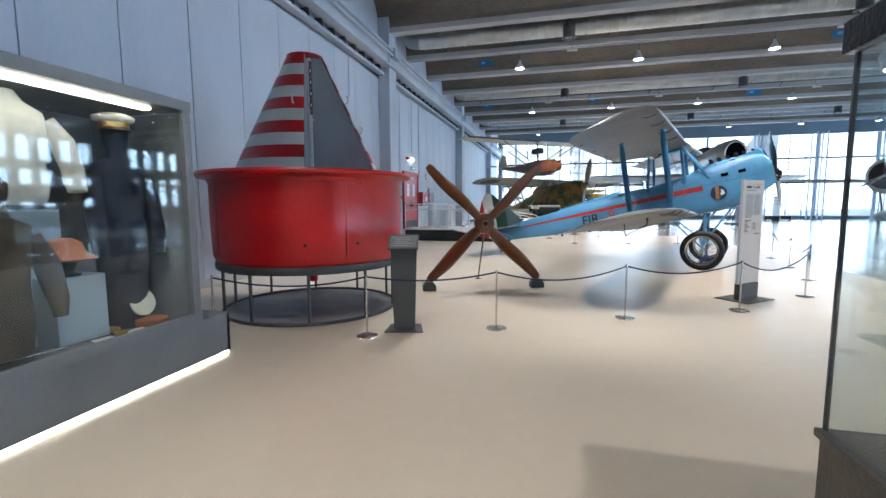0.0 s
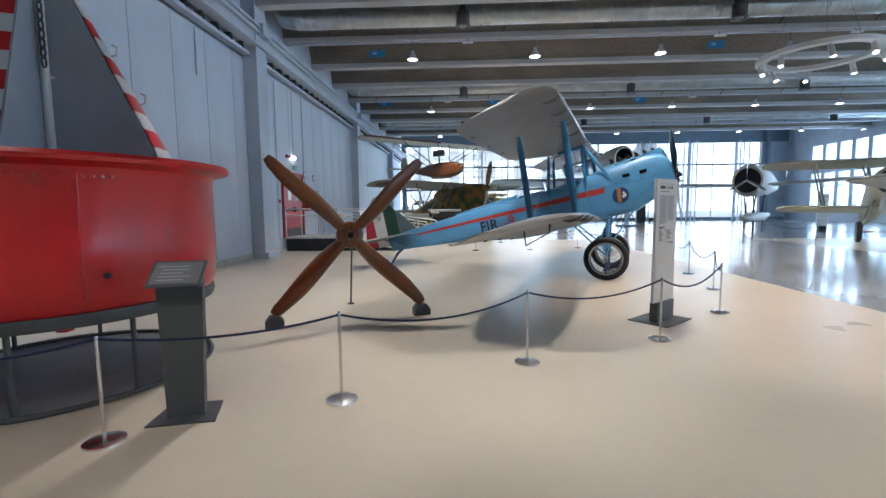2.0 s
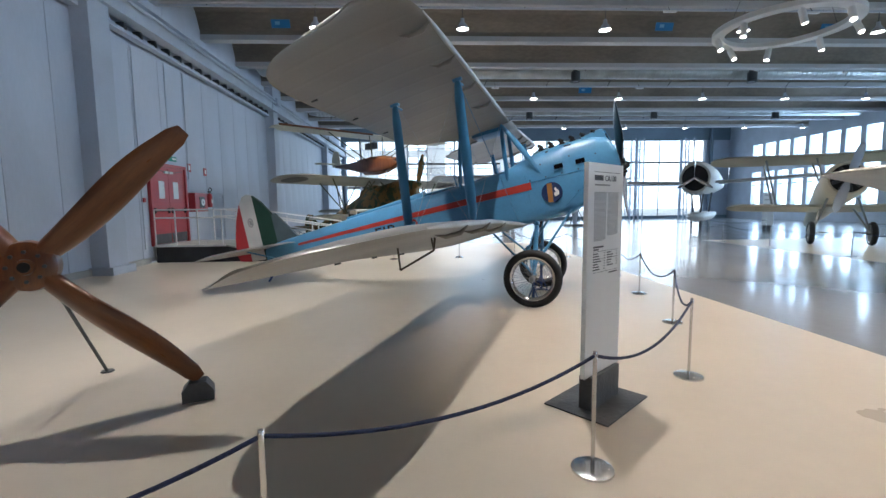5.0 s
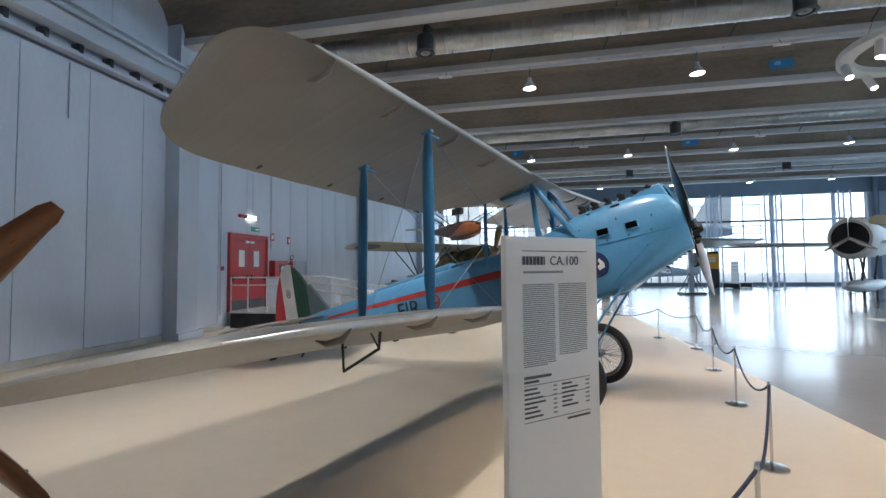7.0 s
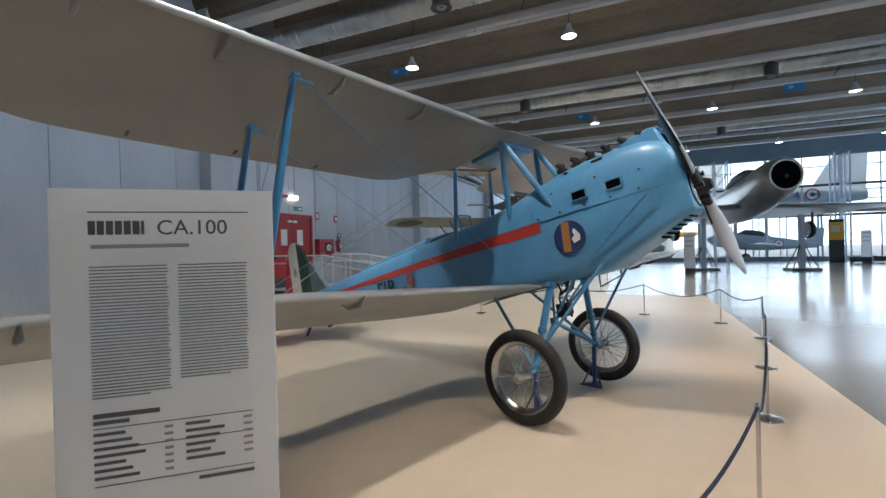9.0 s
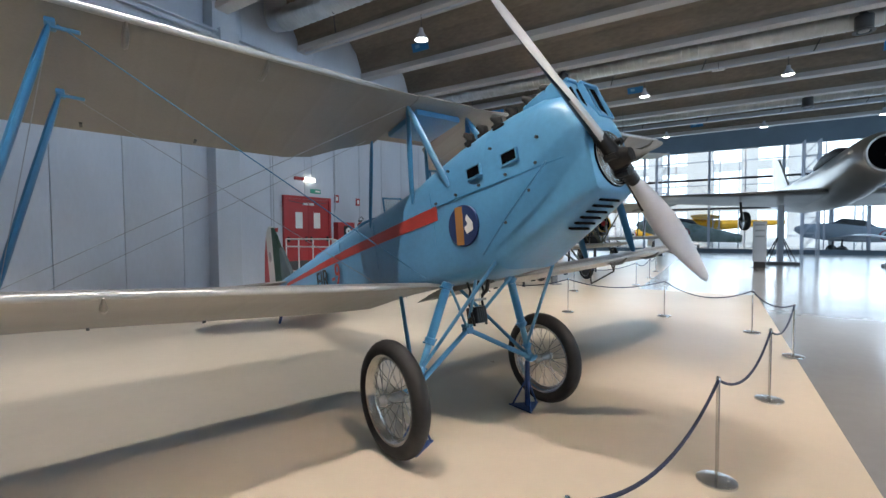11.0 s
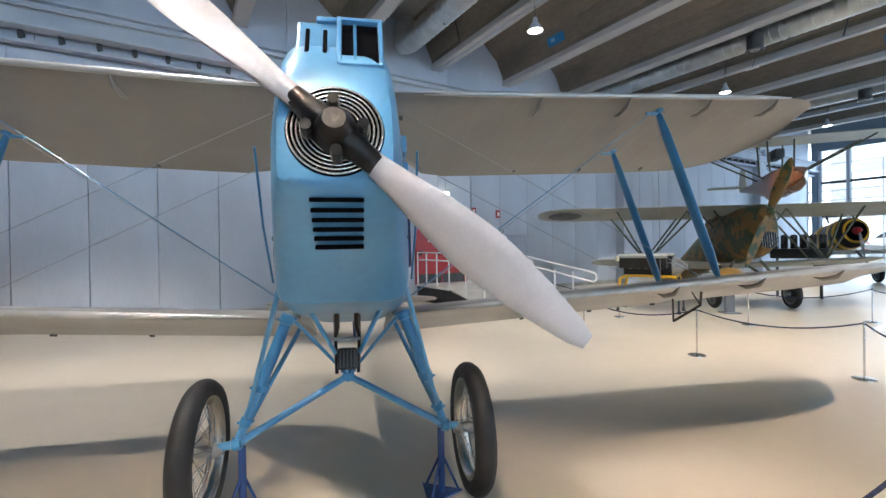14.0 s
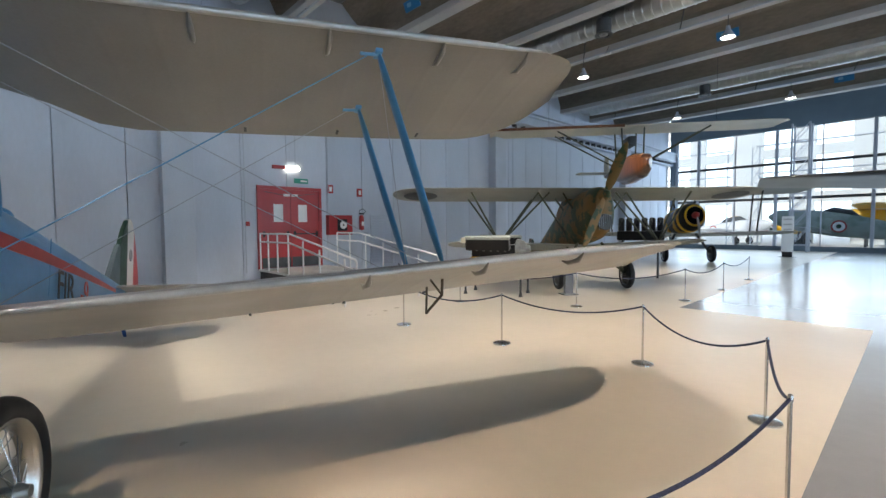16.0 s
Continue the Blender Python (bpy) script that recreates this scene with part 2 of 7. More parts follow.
M_OUTWALL = mat("pale_facade", (0.66, 0.69, 0.72), 0.7, var=0.05, scale=0.3)


# ---------- mesh helpers ----------
def box(bm, c, s, m=None, bevel=0.0):
    r = bmesh.ops.create_cube(bm, size=1.0)
    vs = r["verts"]
    mm = Matrix.Translation(c) @ Matrix.Diagonal((*s, 1))
    bmesh.ops.transform(bm, matrix=(m @ mm) if m else mm, verts=vs)
    if bevel:
        es = list({e for v in vs for e in v.link_edges})
        bmesh.ops.bevel(bm, geom=es, offset=bevel, segments=2, affect='EDGES', profile=0.6)
    return bm


def tube(bm, pts, r, seg=10, caps=True, flat=1.0):
    """A round bar along points; r one number or one per point."""
    pts = [Vector(p) for p in pts]
    rs = r if isinstance(r, (list, tuple)) else [r] * len(pts)
    rings, up = [], None
    for i, p in enumerate(pts):
        d = (pts[min(i + 1, len(pts) - 1)] - pts[max(i - 1, 0)]).normalized()
        if up is None:
            up = Vector((0, 0, 1)) if abs(d.z) < 0.9 else Vector((1, 0, 0))
        a = d.cross(up)
        a.normalize()
        b = a.cross(d)
        b.normalize()
        up = b
        rings.append([bm.verts.new(p + rs[i] * (math.cos(2 * math.pi * k / seg) * a * flat + math.sin(2 * math.pi * k / seg) * b)) for k in range(seg)])
    for q, s in zip(rings, rings[1:]):
        for k in range(seg):
            bm.faces.new((q[k], q[(k + 1) % seg], s[(k + 1) % seg], s[k]))
    if caps:
        bm.faces.new(list(reversed(rings[0])))
        bm.faces.new(rings[-1])
    return bm


def lathe(bm, prof, seg=32, m=None, a0=0.0, a1=360.0):
    """Profile (r, z) turned round z, from angle a0 to a1 in degrees."""
    full = abs(a1 - a0) >= 359.9
    n = seg if full else seg + 1
    m = m or Matrix.Identity(4)
    rings = []
    for r, z in prof:
        rings.append([bm.verts.new(m @ Vector((r * math.cos(radians(a0 + (a1 - a0) * k / seg)), r * math.sin(radians(a0 + (a1 - a0) * k / seg)), z))) for k in range(n)])
    for q, s in zip(rings, rings[1:]):
        for k in range(seg):
            j = (k + 1) % n
            bm.faces.new((q[k], q[j], s[j], s[k]))
    bmesh.ops.remove_doubles(bm, verts=bm.verts, dist=1e-5)
    return bm


def loft(bm, secs, closed=True, caps=True):
    rings = [[bm.verts.new(p) for p in s] for s in secs]
    n = len(rings[0])
    for q, s in zip(rings, rings[1:]):
        for k in range(n if closed else n - 1):
            j = (k + 1) % n
            bm.faces.new((q[k], q[j], s[j], s[k]))
    if caps and closed:
        bm.faces.new(list(reversed(rings[0])))
        bm.faces.new(rings[-1])
    return bm


def prism(bm, outline, x0, x1, axis="x"):
    """A flat outline given thickness along one axis."""
    def at(p, w):
        return {"x": (w, p[0], p[1]), "y": (p[0], w, p[1]), "z": (p[0], p[1], w)}[axis]
    return loft(bm, [[at(p, x0) for p in outline], [at(p, x1) for p in outline]])


def part(name, bm, material, parent=None, label="", smooth=None):
    bmesh.ops.recalc_face_normals(bm, faces=bm.faces)
    me = bpy.data.meshes.new(name)
    bm.to_mesh(me)
    bm.free()
    if material:
        me.materials.append(material)
    if smooth is not None:
        me.shade_smooth()
        me.set_sharp_from_angle(angle=radians(smooth))
    ob = new(name, me)
    if parent:
        ob.parent = parent
    if label:
        tagged(ob, label)
    return ob


def shared(name, me, parent, m, label=""):
    ob = new(name, me)
    ob.parent = parent
    ob.matrix_local = m
    if label:
        tagged(ob, label)
    return ob


def thing(name, m, label, category, group="", kind=""):
    ob = new(name)
    ob.empty_display_size = 0.2
    ob.matrix_world = m
    return tagged(ob, label, category, group, kind)


def B():
    return bmesh.new()


def structure(name, bm, material, label, category, smooth=None):
    return tagged(part(name, bm, material, None, "", smooth), label, category, "", "structure")


def text_mesh(txt, size, depth=0.002):
    cu = bpy.data.curves.new("lettering", 'FONT')
    cu.body, cu.size, cu.extrude, cu.align_x = txt, size, depth, 'CENTER'
    tmp = bpy.data.objects.new("lettering", cu)
    scene.collection.objects.link(tmp)
    me = bpy.data.meshes.new_from_object(tmp.evaluated_get(bpy.context.evaluated_depsgraph_get()))
    bpy.data.objects.remove(tmp)
    return me


# ---------- the hall ----------
WX, EX, SY, NY, TOP = -6.0, 31.0, -12.0, 46.0, 8.5
LAST, HIGH = 38.0, 9.7   # the beams end here; the bay by the glass is higher
# floor: one slab in two colours, the grey lane lies flush beside the beige
LANE = [(5.9, SY), (12.6, SY), (12.6, 21.4), (EX, 21.4), (EX, NY), (3.2, NY), (3.2, 21.4), (5.9, 21.4)]
bm = B()
for x0, x1, y0, y1 in ((WX, 5.9, SY, 21.4), (WX, 3.2, 21.4, NY), (12.6, EX, SY, 21.4)):
    box(bm, ((x0 + x1) / 2, (y0 + y1) / 2, -0.1), (x1 - x0, y1 - y0, 0.2))
structure("floor", bm, M_BEIGE, "smooth glossy beige poured resin floor", "floor")
bm = B()
for x0, x1, y0, y1 in ((5.9, 12.6, SY, 21.4), (3.2, EX, 21.4, NY)):
    box(bm, ((x0 + x1) / 2, (y0 + y1) / 2, -0.1), (x1 - x0, y1 - y0, 0.2))
structure("floor_lane", bm, M_GREY, "smooth glossy grey poured resin walkway", "floor")

bm = B()
box(bm, (WX - 0.3, (SY + NY) / 2, 4.85), (0.3, NY - SY, 9.7))
wall_west = structure("wall_west", bm, M_STEEL, "long hall wall clad in pale blue-grey panels", "wall")
bm = B()
box(bm, (0, 0, 0), (0.13, 1.236, 5.6), bevel=0.006)
panel_low = part("panel", bm, M_WALL, wall_west)
panel_low.matrix_local = pose(WX - 0.065, 15.12 - 1.25 * 22 + 0.625, 2.95)
bm = B()
box(bm, (0, 0, 0), (0.13, 2.486, 2.55), bevel=0.006)
panel_high = part("panel", bm, M_WALL, wall_west)
panel_high.matrix_local = pose(WX - 0.065, SY + 1.3, 7.2)
for k in range(1, 46):
    y = 15.12 + 1.25 * (k - 22) + 0.625
    if y < NY - 0.6 and abs(y - 17.7) > 0.0:
        shared("panel", panel_low.data, wall_west, pose(WX - 0.065, y, 2.95))
for k in range(1, 23):
    shared("panel", panel_high.data, wall_west, pose(WX - 0.065, SY + 1.3 + 2.5 * k, 7.2))
bm = B()
box(bm, (WX + 0.03, (SY + 16.6) / 2, 0.075), (0.06, 16.6 - SY, 0.15), bevel=0.01)
box(bm, (WX + 0.03, (19.0 + NY) / 2, 0.075), (0.06, NY - 19.0, 0.15), bevel=0.01)
structure("baseboard", bm, M_RAMPTOP, "low pale skirting along the panelled wall", "baseboard")

for y in (-9.3, 2.7, 14.5, 26.3, 38.1):
    bm = B()
    box(bm, (WX + 0.2, y + 0.33, 4.2), (0.4, 0.66, 8.4), bevel=0.012)
    box(bm, (WX + 0.3, y + 0.33, 6.55), (0.6, 0.5, 0.3), bevel=0.01)
    box(bm, (WX + 0.25, y + 0.33, 0.09), (0.54, 0.8, 0.18), bevel=0.01)
    structure("pillar", bm, M_PILLAR, "square grey-blue concrete pillar against the panelled wall", "pillar")

# crane rail along the wall
rail = thing("crane_rail", pose(WX, SY, 0), "long pale steel crane rail beam with cable tray on brackets", "rail beam", kind="structure")
ln = NY - SY
for nm, z, w, h in (("upper_flange", 6.62, 0.34, 0.05), ("web", 6.35, 0.05, 0.488), ("lower_flange", 6.08, 0.34, 0.05)):
    bm = B()
    box(bm, (0.34, ln / 2, z), (w, ln, h))
    part(nm, bm, M_STEEL, rail)
bm = B()
box(bm, (0.10, ln / 2, 5.86), (0.22, ln, 0.09), bevel=0.01)
part("tray", bm, M_PILLAR, rail, "grey cable tray")
bm = B()
box(bm, (0, 0, 0), (0.2, 0.09, 0.12), bevel=0.01)
box(bm, (0.09, 0, -0.06), (0.06, 0.06, 0.12))
br = part("bracket", bm, M_DARKGREY, rail)
br.matrix_local = pose(0.12, 0.5, 6.0)
for k in range(1, 92):
    shared("bracket", br.data, rail, pose(0.12, 0.5 + 0.625 * k, 6.0))
bm = B()
tube(bm, [(0.5, 0, 6.45), (0.5, ln, 6.45)], 0.035, 8)
part("pipe", bm, M_STEEL, rail, smooth=40)

# roof: deck and beams
bm = B()
box(bm, ((WX + EX) / 2, (SY + LAST) / 2, TOP + 0.15), (EX - WX + 1, LAST - SY + 1, 0.3))
box(bm, ((WX + EX) / 2, LAST + 0.62, (TOP + HIGH) / 2 + 0.1), (EX - WX + 1, 0.24, HIGH - TOP + 0.2))
box(bm, ((WX + EX) / 2, (LAST + 0.7 + NY + 0.6) / 2, HIGH + 0.15), (EX - WX + 1, NY - LAST, 0.3))
ceiling = structure("ceiling", bm, M_DECK, "grey concrete roof deck between deep beams", "ceiling")
BEAM0, STEP = 14.75, 2.85
bm = B()
half = [(0.14, 7.36), (0.16, 7.5), (0.40, 8.0), (0.80, 8.35), (0.95, 8.5)]
prism(bm, [(a, z) for a, z in half] + [(-a, z) for a, z in reversed(half)], WX - 0.1, EX, "x")
beam_me = part("ceiling_beam", bm, M_CONC)
tagged(beam_me, "deep brown-grey concrete roof beam with flared top", "ceiling beam", "roof beams", "structure")
bm = B()
box(bm, ((WX + EX) / 2, 0, 7.27), (EX - WX, 0.36, 0.18), bevel=0.02)
fl = part("flange", bm, M_FLANGE, beam_me, "pale bottom flange")
beam_me.matrix_world = pose(0, BEAM0 - 9 * STEP, 0)
for k in range(-8, 12):
    y = BEAM0 + k * STEP
    if y < LAST:
        copy_thing(beam_me, pose(0, y, 0))

# end walls and the glazed far wall
bm = B()
box(bm, ((WX + EX) / 2, SY - 0.15, 4.3), (EX - WX + 0.6, 0.3, 8.6))
structure("wall_south", bm, M_STEEL, "plain pale blue-grey wall closing the hall", "wall")
bm = B()
box(bm, ((WX + EX) / 2, NY + 0.2, 8.57), (EX - WX, 0.4, 2.3))
box(bm, ((WX + EX) / 2, NY + 0.2, 0.14), (EX - WX, 0.4, 0.28))
box(bm, (WX + 0.15, NY + 0.2, 3.85), (0.3, 0.4, 7.14))
wall_north = structure("wall_north", bm, M_HEADER, "dark blue-grey header and piers round a glazed wall", "wall")
window_1 = thing("window_1", pose(0, NY + 0.2, 0), "tall glazed wall of large panes in pale steel frames", "window", kind="structure")
bm = B()
box(bm, (EX - 1.2, NY + 0.2, 3.85), (2.4, 0.4, 7.14))
structure("pier", bm, M_PILLAR, "pale grey-blue pier beside the glazed wall", "pier")
bm = B()
tube(bm, [(EX - 2.0, NY - 0.25, 0.0), (EX - 2.0, NY - 0.25, 9.6)], 0.17, 16)
structure("downpipe", bm, M_HEADER, "dark blue rainwater pipe before the pale pier", "pipe", 40)
for x in [WX + 0.4] + [WX + 1.8 + 4.37 * k for k in range(8)]:
    bm = B()
    box(bm, (x, 0, 3.85), (0.16, 0.22, 7.14), bevel=0.01)
    part("window_frame", bm, M_PILLAR, window_1)
for z in (3.2, 5.35):
    bm = B()
    box(bm, (11.35, 0.0, z), (34.4, 0.12, 0.16))
    part("transom", bm, M_DARKGREY, window_1)
for k in range(7):
    bm = B()
    box(bm, (WX + 1.8 + 4.37 * (k + 0.5), 0, 3.85), (0.06, 0.10, 7.1))
    part("mullion", bm, M_PILLAR, window_1)
for cx, wd in [(WX + 1.1, 1.22)] + [(WX + 1.8 + 4.37 * (k + 0.25 + 0.5 * j), 2.05) for k in range(7) for j in (0, 1)]:
    for z0, z1 in ((0.3, 3.11), (3.29, 5.26), (5.44, 7.4)):
        bm = B()
        box(bm, (cx, 0, (z0 + z1) / 2), (wd, 0.02, z1 - z0))
        p = part("pane", bm, M_PANE, window_1)
        p.visible_shadow = False

bm = B()
for y0, y1, z0, z1 in ((SY, NY, 0, 1.0), (SY, NY, 6.5, 9.7)):
    box(bm, (EX + 0.2, (y0 + y1) / 2, (z0 + z1) / 2), (0.4, y1 - y0, z1 - z0))
box(bm, (EX + 0.2, (SY + NY) / 2, 4.45), (0.34, NY - SY, 0.7))
BAYS = [[42.95 - 14.4 * g - 1.44 * k for k in range(8)] for g in range(4)]
for g in range(4):
    for k in range(8):
        y = BAYS[g][k] + 0.19
        for z0, z1 in ((1.0, 4.1), (4.8, 6.5)):
            box(bm, (EX + 0.2, y, (z0 + z1) / 2), (0.4, 0.38, z1 - z0))
    y1 = BAYS[g][7] - 1.06
    y0 = BAYS[g + 1][0] + 0.38 if g < 3 else SY
    for z0, z1 in ((1.0, 4.1), (4.8, 6.5)):
        box(bm, (EX + 0.2, (y0 + y1) / 2, (z0 + z1) / 2), (0.4, y1 - y0, z1 - z0))
for z0, z1 in ((1.0, 4.1), (4.8, 6.5)):
    box(bm, (EX + 0.2, (BAYS[0][0] + 0.38 + NY) / 2, (z0 + z1) / 2), (0.4, NY - BAYS[0][0] - 0.38, z1 - z0))
wall_east = structure("wall_east", bm, M_STEEL, "pale wall with two rows of tall windows", "wall")
window_2 = thing("window_2", pose(EX + 0.2, 0, 0), "two rows of narrow tall daylight windows", "window", kind="structure")
for bay in BAYS:
    for y in bay:
        for z0, z1 in ((1.0, 4.1), (4.8, 6.5)):
            bm = B()
            box(bm, (0, y - 0.53, (z0 + z1) / 2), (0.02, 1.06, z1 - z0))
            p = part("pane", bm, M_PANE, window_2)
            p.visible_shadow = False
        bm = B()
        box(bm, (-0.05, y - 0.53, 3.0), (0.06, 1.06, 0.07))
        part("window_frame", bm, M_PILLAR, window_2)

# outside: paving to the horizon, and glowing sheets for a pale bright distance
bm = B()
box(bm, (12, 0, -0.35), (3000, 3000, 0.3))
structure("ground", bm, M_OUTGROUND, "pale paved ground outside the hall", "ground")
# the sheets emit light themselves, in place of overexposed daylight
M_BACKGLOW = mat("backdrop_glow", (0.86, 0.94, 1.0), 1.0, emit=1.55, var=0.0, bump=0)
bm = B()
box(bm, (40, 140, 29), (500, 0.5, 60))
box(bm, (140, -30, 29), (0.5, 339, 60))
structure("backdrop", bm, M_BACKGLOW, "glowing sheets standing in for bright daylit distance beyond the windows", "backdrop")

# pale neighbouring building with open bays, seen through the glazed wall
annexe = thing("neighbouring_building", pose(0, 66, -0.2), "pale grey building with tall openings beyond the glass", "building")
M_ANNEXE = mat("annexe_plaster", (0.74, 0.77, 0.78), 0.9, var=0.05, scale=0.4, fine=6)
bm = B()
for z0, z1 in ((3.9, 4.9), (8.3, 9.2), (11.4, 13.0)):
    box(bm, (-6, 0, (z0 + z1) / 2), (38, 0.5, z1 - z0))
for k in range(9):
    box(bm, (-24.2 + 4.6 * k, 0.003, 6.4), (1.5 if k % 2 else 2.6, 0.5, 13.0))
part("wall", bm, M_ANNEXE, annexe)
bm = B()
box(bm, (-6, 0.6, 13.2), (39, 2.2, 0.4))
part("roof", bm, M_PILLAR, annexe)


# ---------- blue biplane ----------
def chaikin(pts, n=2):
    for _ in range(n):
        out = [pts[0]]
        for a, b in zip(pts, pts[1:]):
            out += [tuple(0.75 * p + 0.25 * q for p, q in zip(a, b)), tuple(0.25 * p + 0.75 * q for p, q in zip(a, b))]
        pts = out + [pts[-1]]
    return pts


def hull(x, zb, hb, hm, z1, z2, ht, zt):
    half = chaikin([(0, zb), (hb, zb), (hm, z1), (hm, z2), (ht, zt), (0, zt)])
    return [(x, y, z) for y, z in half] + [(x, -y, z) for y, z in reversed(half[1:-1])]


def foil(le, te, y, z, thick, n=9, droop=0.0):
    """Section of a wing: leading edge x, trailing edge x, span place, height."""
    c = le - te
    up, lo = [], []
    for k in range(n):
        s = (k / (n - 1)) ** 1.6
        t = thick * (2.9 * math.sqrt(s) * (1 - s) ** 0.9 + 0.012)
        cam = 0.035 * c * math.sin(math.pi * s ** 0.8)
        up.append((le - s * c, y, z + cam + t * 0.55 - droop * s))
        lo.append((le - s * c, y, z + cam - t * 0.38 - droop * s))
    return up + list(reversed(lo[1:]))


def wing(bm, secs):
    return loft(bm, [foil(*s) for s in secs])


def wheel_parts(parent, m, r, w, spokes=True):
    """Tyre with rim, hub and wire spokes about local y."""
    mm = m @ pose(0, 0, 0, 90, 0, 0)
    bm = B()
    prof = [(r - 0.115, -w * 0.3), (r - 0.07, -w * 0.5), (r - 0.03, -w * 0.42), (r - 0.006, -w * 0.2), (r, 0), (r - 0.006, w * 0.2), (r - 0.03, w * 0.42), (r - 0.07, w * 0.5), (r - 0.115, w * 0.3), (r - 0.115, -w * 0.3)]
    lathe(bm, prof, 40, mm)
    ty = part("tyre", bm, M_BLACK, parent, "black rubber tyre", 50)
    bm = B()
    ri = r - 0.115
    lathe(bm, [(ri, -w * 0.34), (ri + 0.012, -w * 0.36), (ri + 0.012, -w * 0.3), (ri - 0.02, -w * 0.2), (ri - 0.025, 0), (ri - 0.02, w * 0.2), (ri + 0.012, w * 0.3), (ri + 0.012, w * 0.36), (ri, w * 0.34), (ri - 0.012, w * 0.3), (ri - 0.035, 0), (ri - 0.012, -w * 0.3), (ri, -w * 0.34)], 40, mm)
    part("rim", bm, M_CHROME, parent, "grey metal rim", 40)
    bm = B()
    lathe(bm, [(0.0, -w * 0.9), (0.028, -w * 0.9), (0.045, -w * 0.55), (0.035, -w * 0.5), (0.035, w * 0.5), (0.045, w * 0.55), (0.028, w * 0.9), (0.0, w * 0.9)], 16, mm)
    part("hub", bm, M_ENGINE, parent, smooth=40)
    if not spokes:
        bm = B()
        lathe(bm, [(0.0, -w * 0.22), (ri * 0.5, -w * 0.30), (ri, -w * 0.2), (ri, w * 0.2), (ri * 0.5, w * 0.30), (0.0, w * 0.22)], 28, mm)
        part("wheel_cover", bm, M_DARKGREY, parent, "dark wheel cover", 40)
    else:
        bm = B()
        for k in range(36):
            a, b = 2 * math.pi * k / 36, 2 * math.pi * (k + (2.2 if k % 2 else -2.2)) / 36
            s = w * 0.5 if (k // 2) % 2 else -w * 0.5
            tube(bm, [mm @ Vector((0.042 * math.cos(a), 0.042 * math.sin(a), s)), mm @ Vector(((ri - 0.03) * math.cos(b), (ri - 0.03) * math.sin(b), 0))], 0.0028, 4, False)
        tagged(part("spokes", bm, M_CHROME, parent, "thin wire spokes"), kind="stuff")


PLANE = Matrix.Translation((2.87, 11.54, 1.7)) @ Matrix(((0.9375, 0.348, 0, 0), (-0.348, 0.9375, 0, 0), (0, 0, 1, 0), (0, 0, 0, 1))) @ pose(0, 0, 0, 0, -13, 0)
DOWN = PLANE.inverted()
biplane = thing("biplane", PLANE, "sky blue vintage training biplane with silver fabric wings", "aeroplane")


def at_plan(u, v, z):
    """Place given along the nose, along the wing and above the floor, in the biplane's own axes."""
    return DOWN @ Vector((2.87 + 0.9375 * u + 0.348 * v, 11.54 - 0.348 * u + 0.9375 * v, z))


FUS = [(1.60, -0.285, 0.225, 0.25, -0.22, 0.17, 0.20, 0.445), (1.45, -0.355, 0.245, 0.275, -0.27, 0.18, 0.205, 0.495), (1.2, -0.46, 0.275, 0.31, -0.36, 0.17, 0.2, 0.515),
       (0.95, -0.57, 0.31, 0.345, -0.45, 0.15, 0.2, 0.515), (0.6, -0.585, 0.33, 0.38, -0.45, 0.15, 0.21, 0.48), (0.3, -0.58, 0.34, 0.385, -0.45, 0.14, 0.27, 0.40), (0.1, -0.575, 0.34, 0.385, -0.45, 0.14, 0.29, 0.34),
       (-0.4, -0.56, 0.34, 0.385, -0.44, 0.12, 0.29, 0.29), (-1.2, -0.53, 0.33, 0.37, -0.4, 0.1, 0.25, 0.27), (-2.2, -0.47, 0.26, 0.30, -0.33, 0.08, 0.16, 0.26), (-3.2, -0.39, 0.17, 0.205, -0.26, 0.07, 0.1, 0.22),
       (-4.2, -0.31, 0.075, 0.105, -0.2, 0.06, 0.06, 0.17), (-4.95, -0.26, 0.018, 0.03, -0.15, 0.05, 0.015, 0.13)]
bm = B()
loft(bm, [hull(*s) for s in FUS[3:]])
part("fuselage", bm, M_SKYBLUE, biplane, "sky blue plywood fuselage", 35)
bm = B()
NOSE = [(1.735, -0.205, 0.165, 0.185, -0.16, 0.12, 0.15, 0.17), (1.728, -0.225, 0.19, 0.21, -0.17, 0.14, 0.17, 0.205), (1.70, -0.242, 0.20, 0.225, -0.18, 0.15, 0.18, 0.30), (1.65, -0.263, 0.21, 0.24, -0.2, 0.16, 0.19, 0.39)] + FUS[:4]
loft(bm, [hull(*s) for s in NOSE])
cowl = part("cowling", bm, M_SKYBLUE, biplane, "sky blue metal engine cowling", 40)


def side_w(x, z=0.0):
    """Half width of the fuselage side."""
    for a, b in zip(FUS, FUS[1:]):
        if a[0] >= x >= b[0]:
            f = (a[0] - x) / (a[0] - b[0])
            return a[3] + f * (b[3] - a[3])
    return FUS[-1][3]


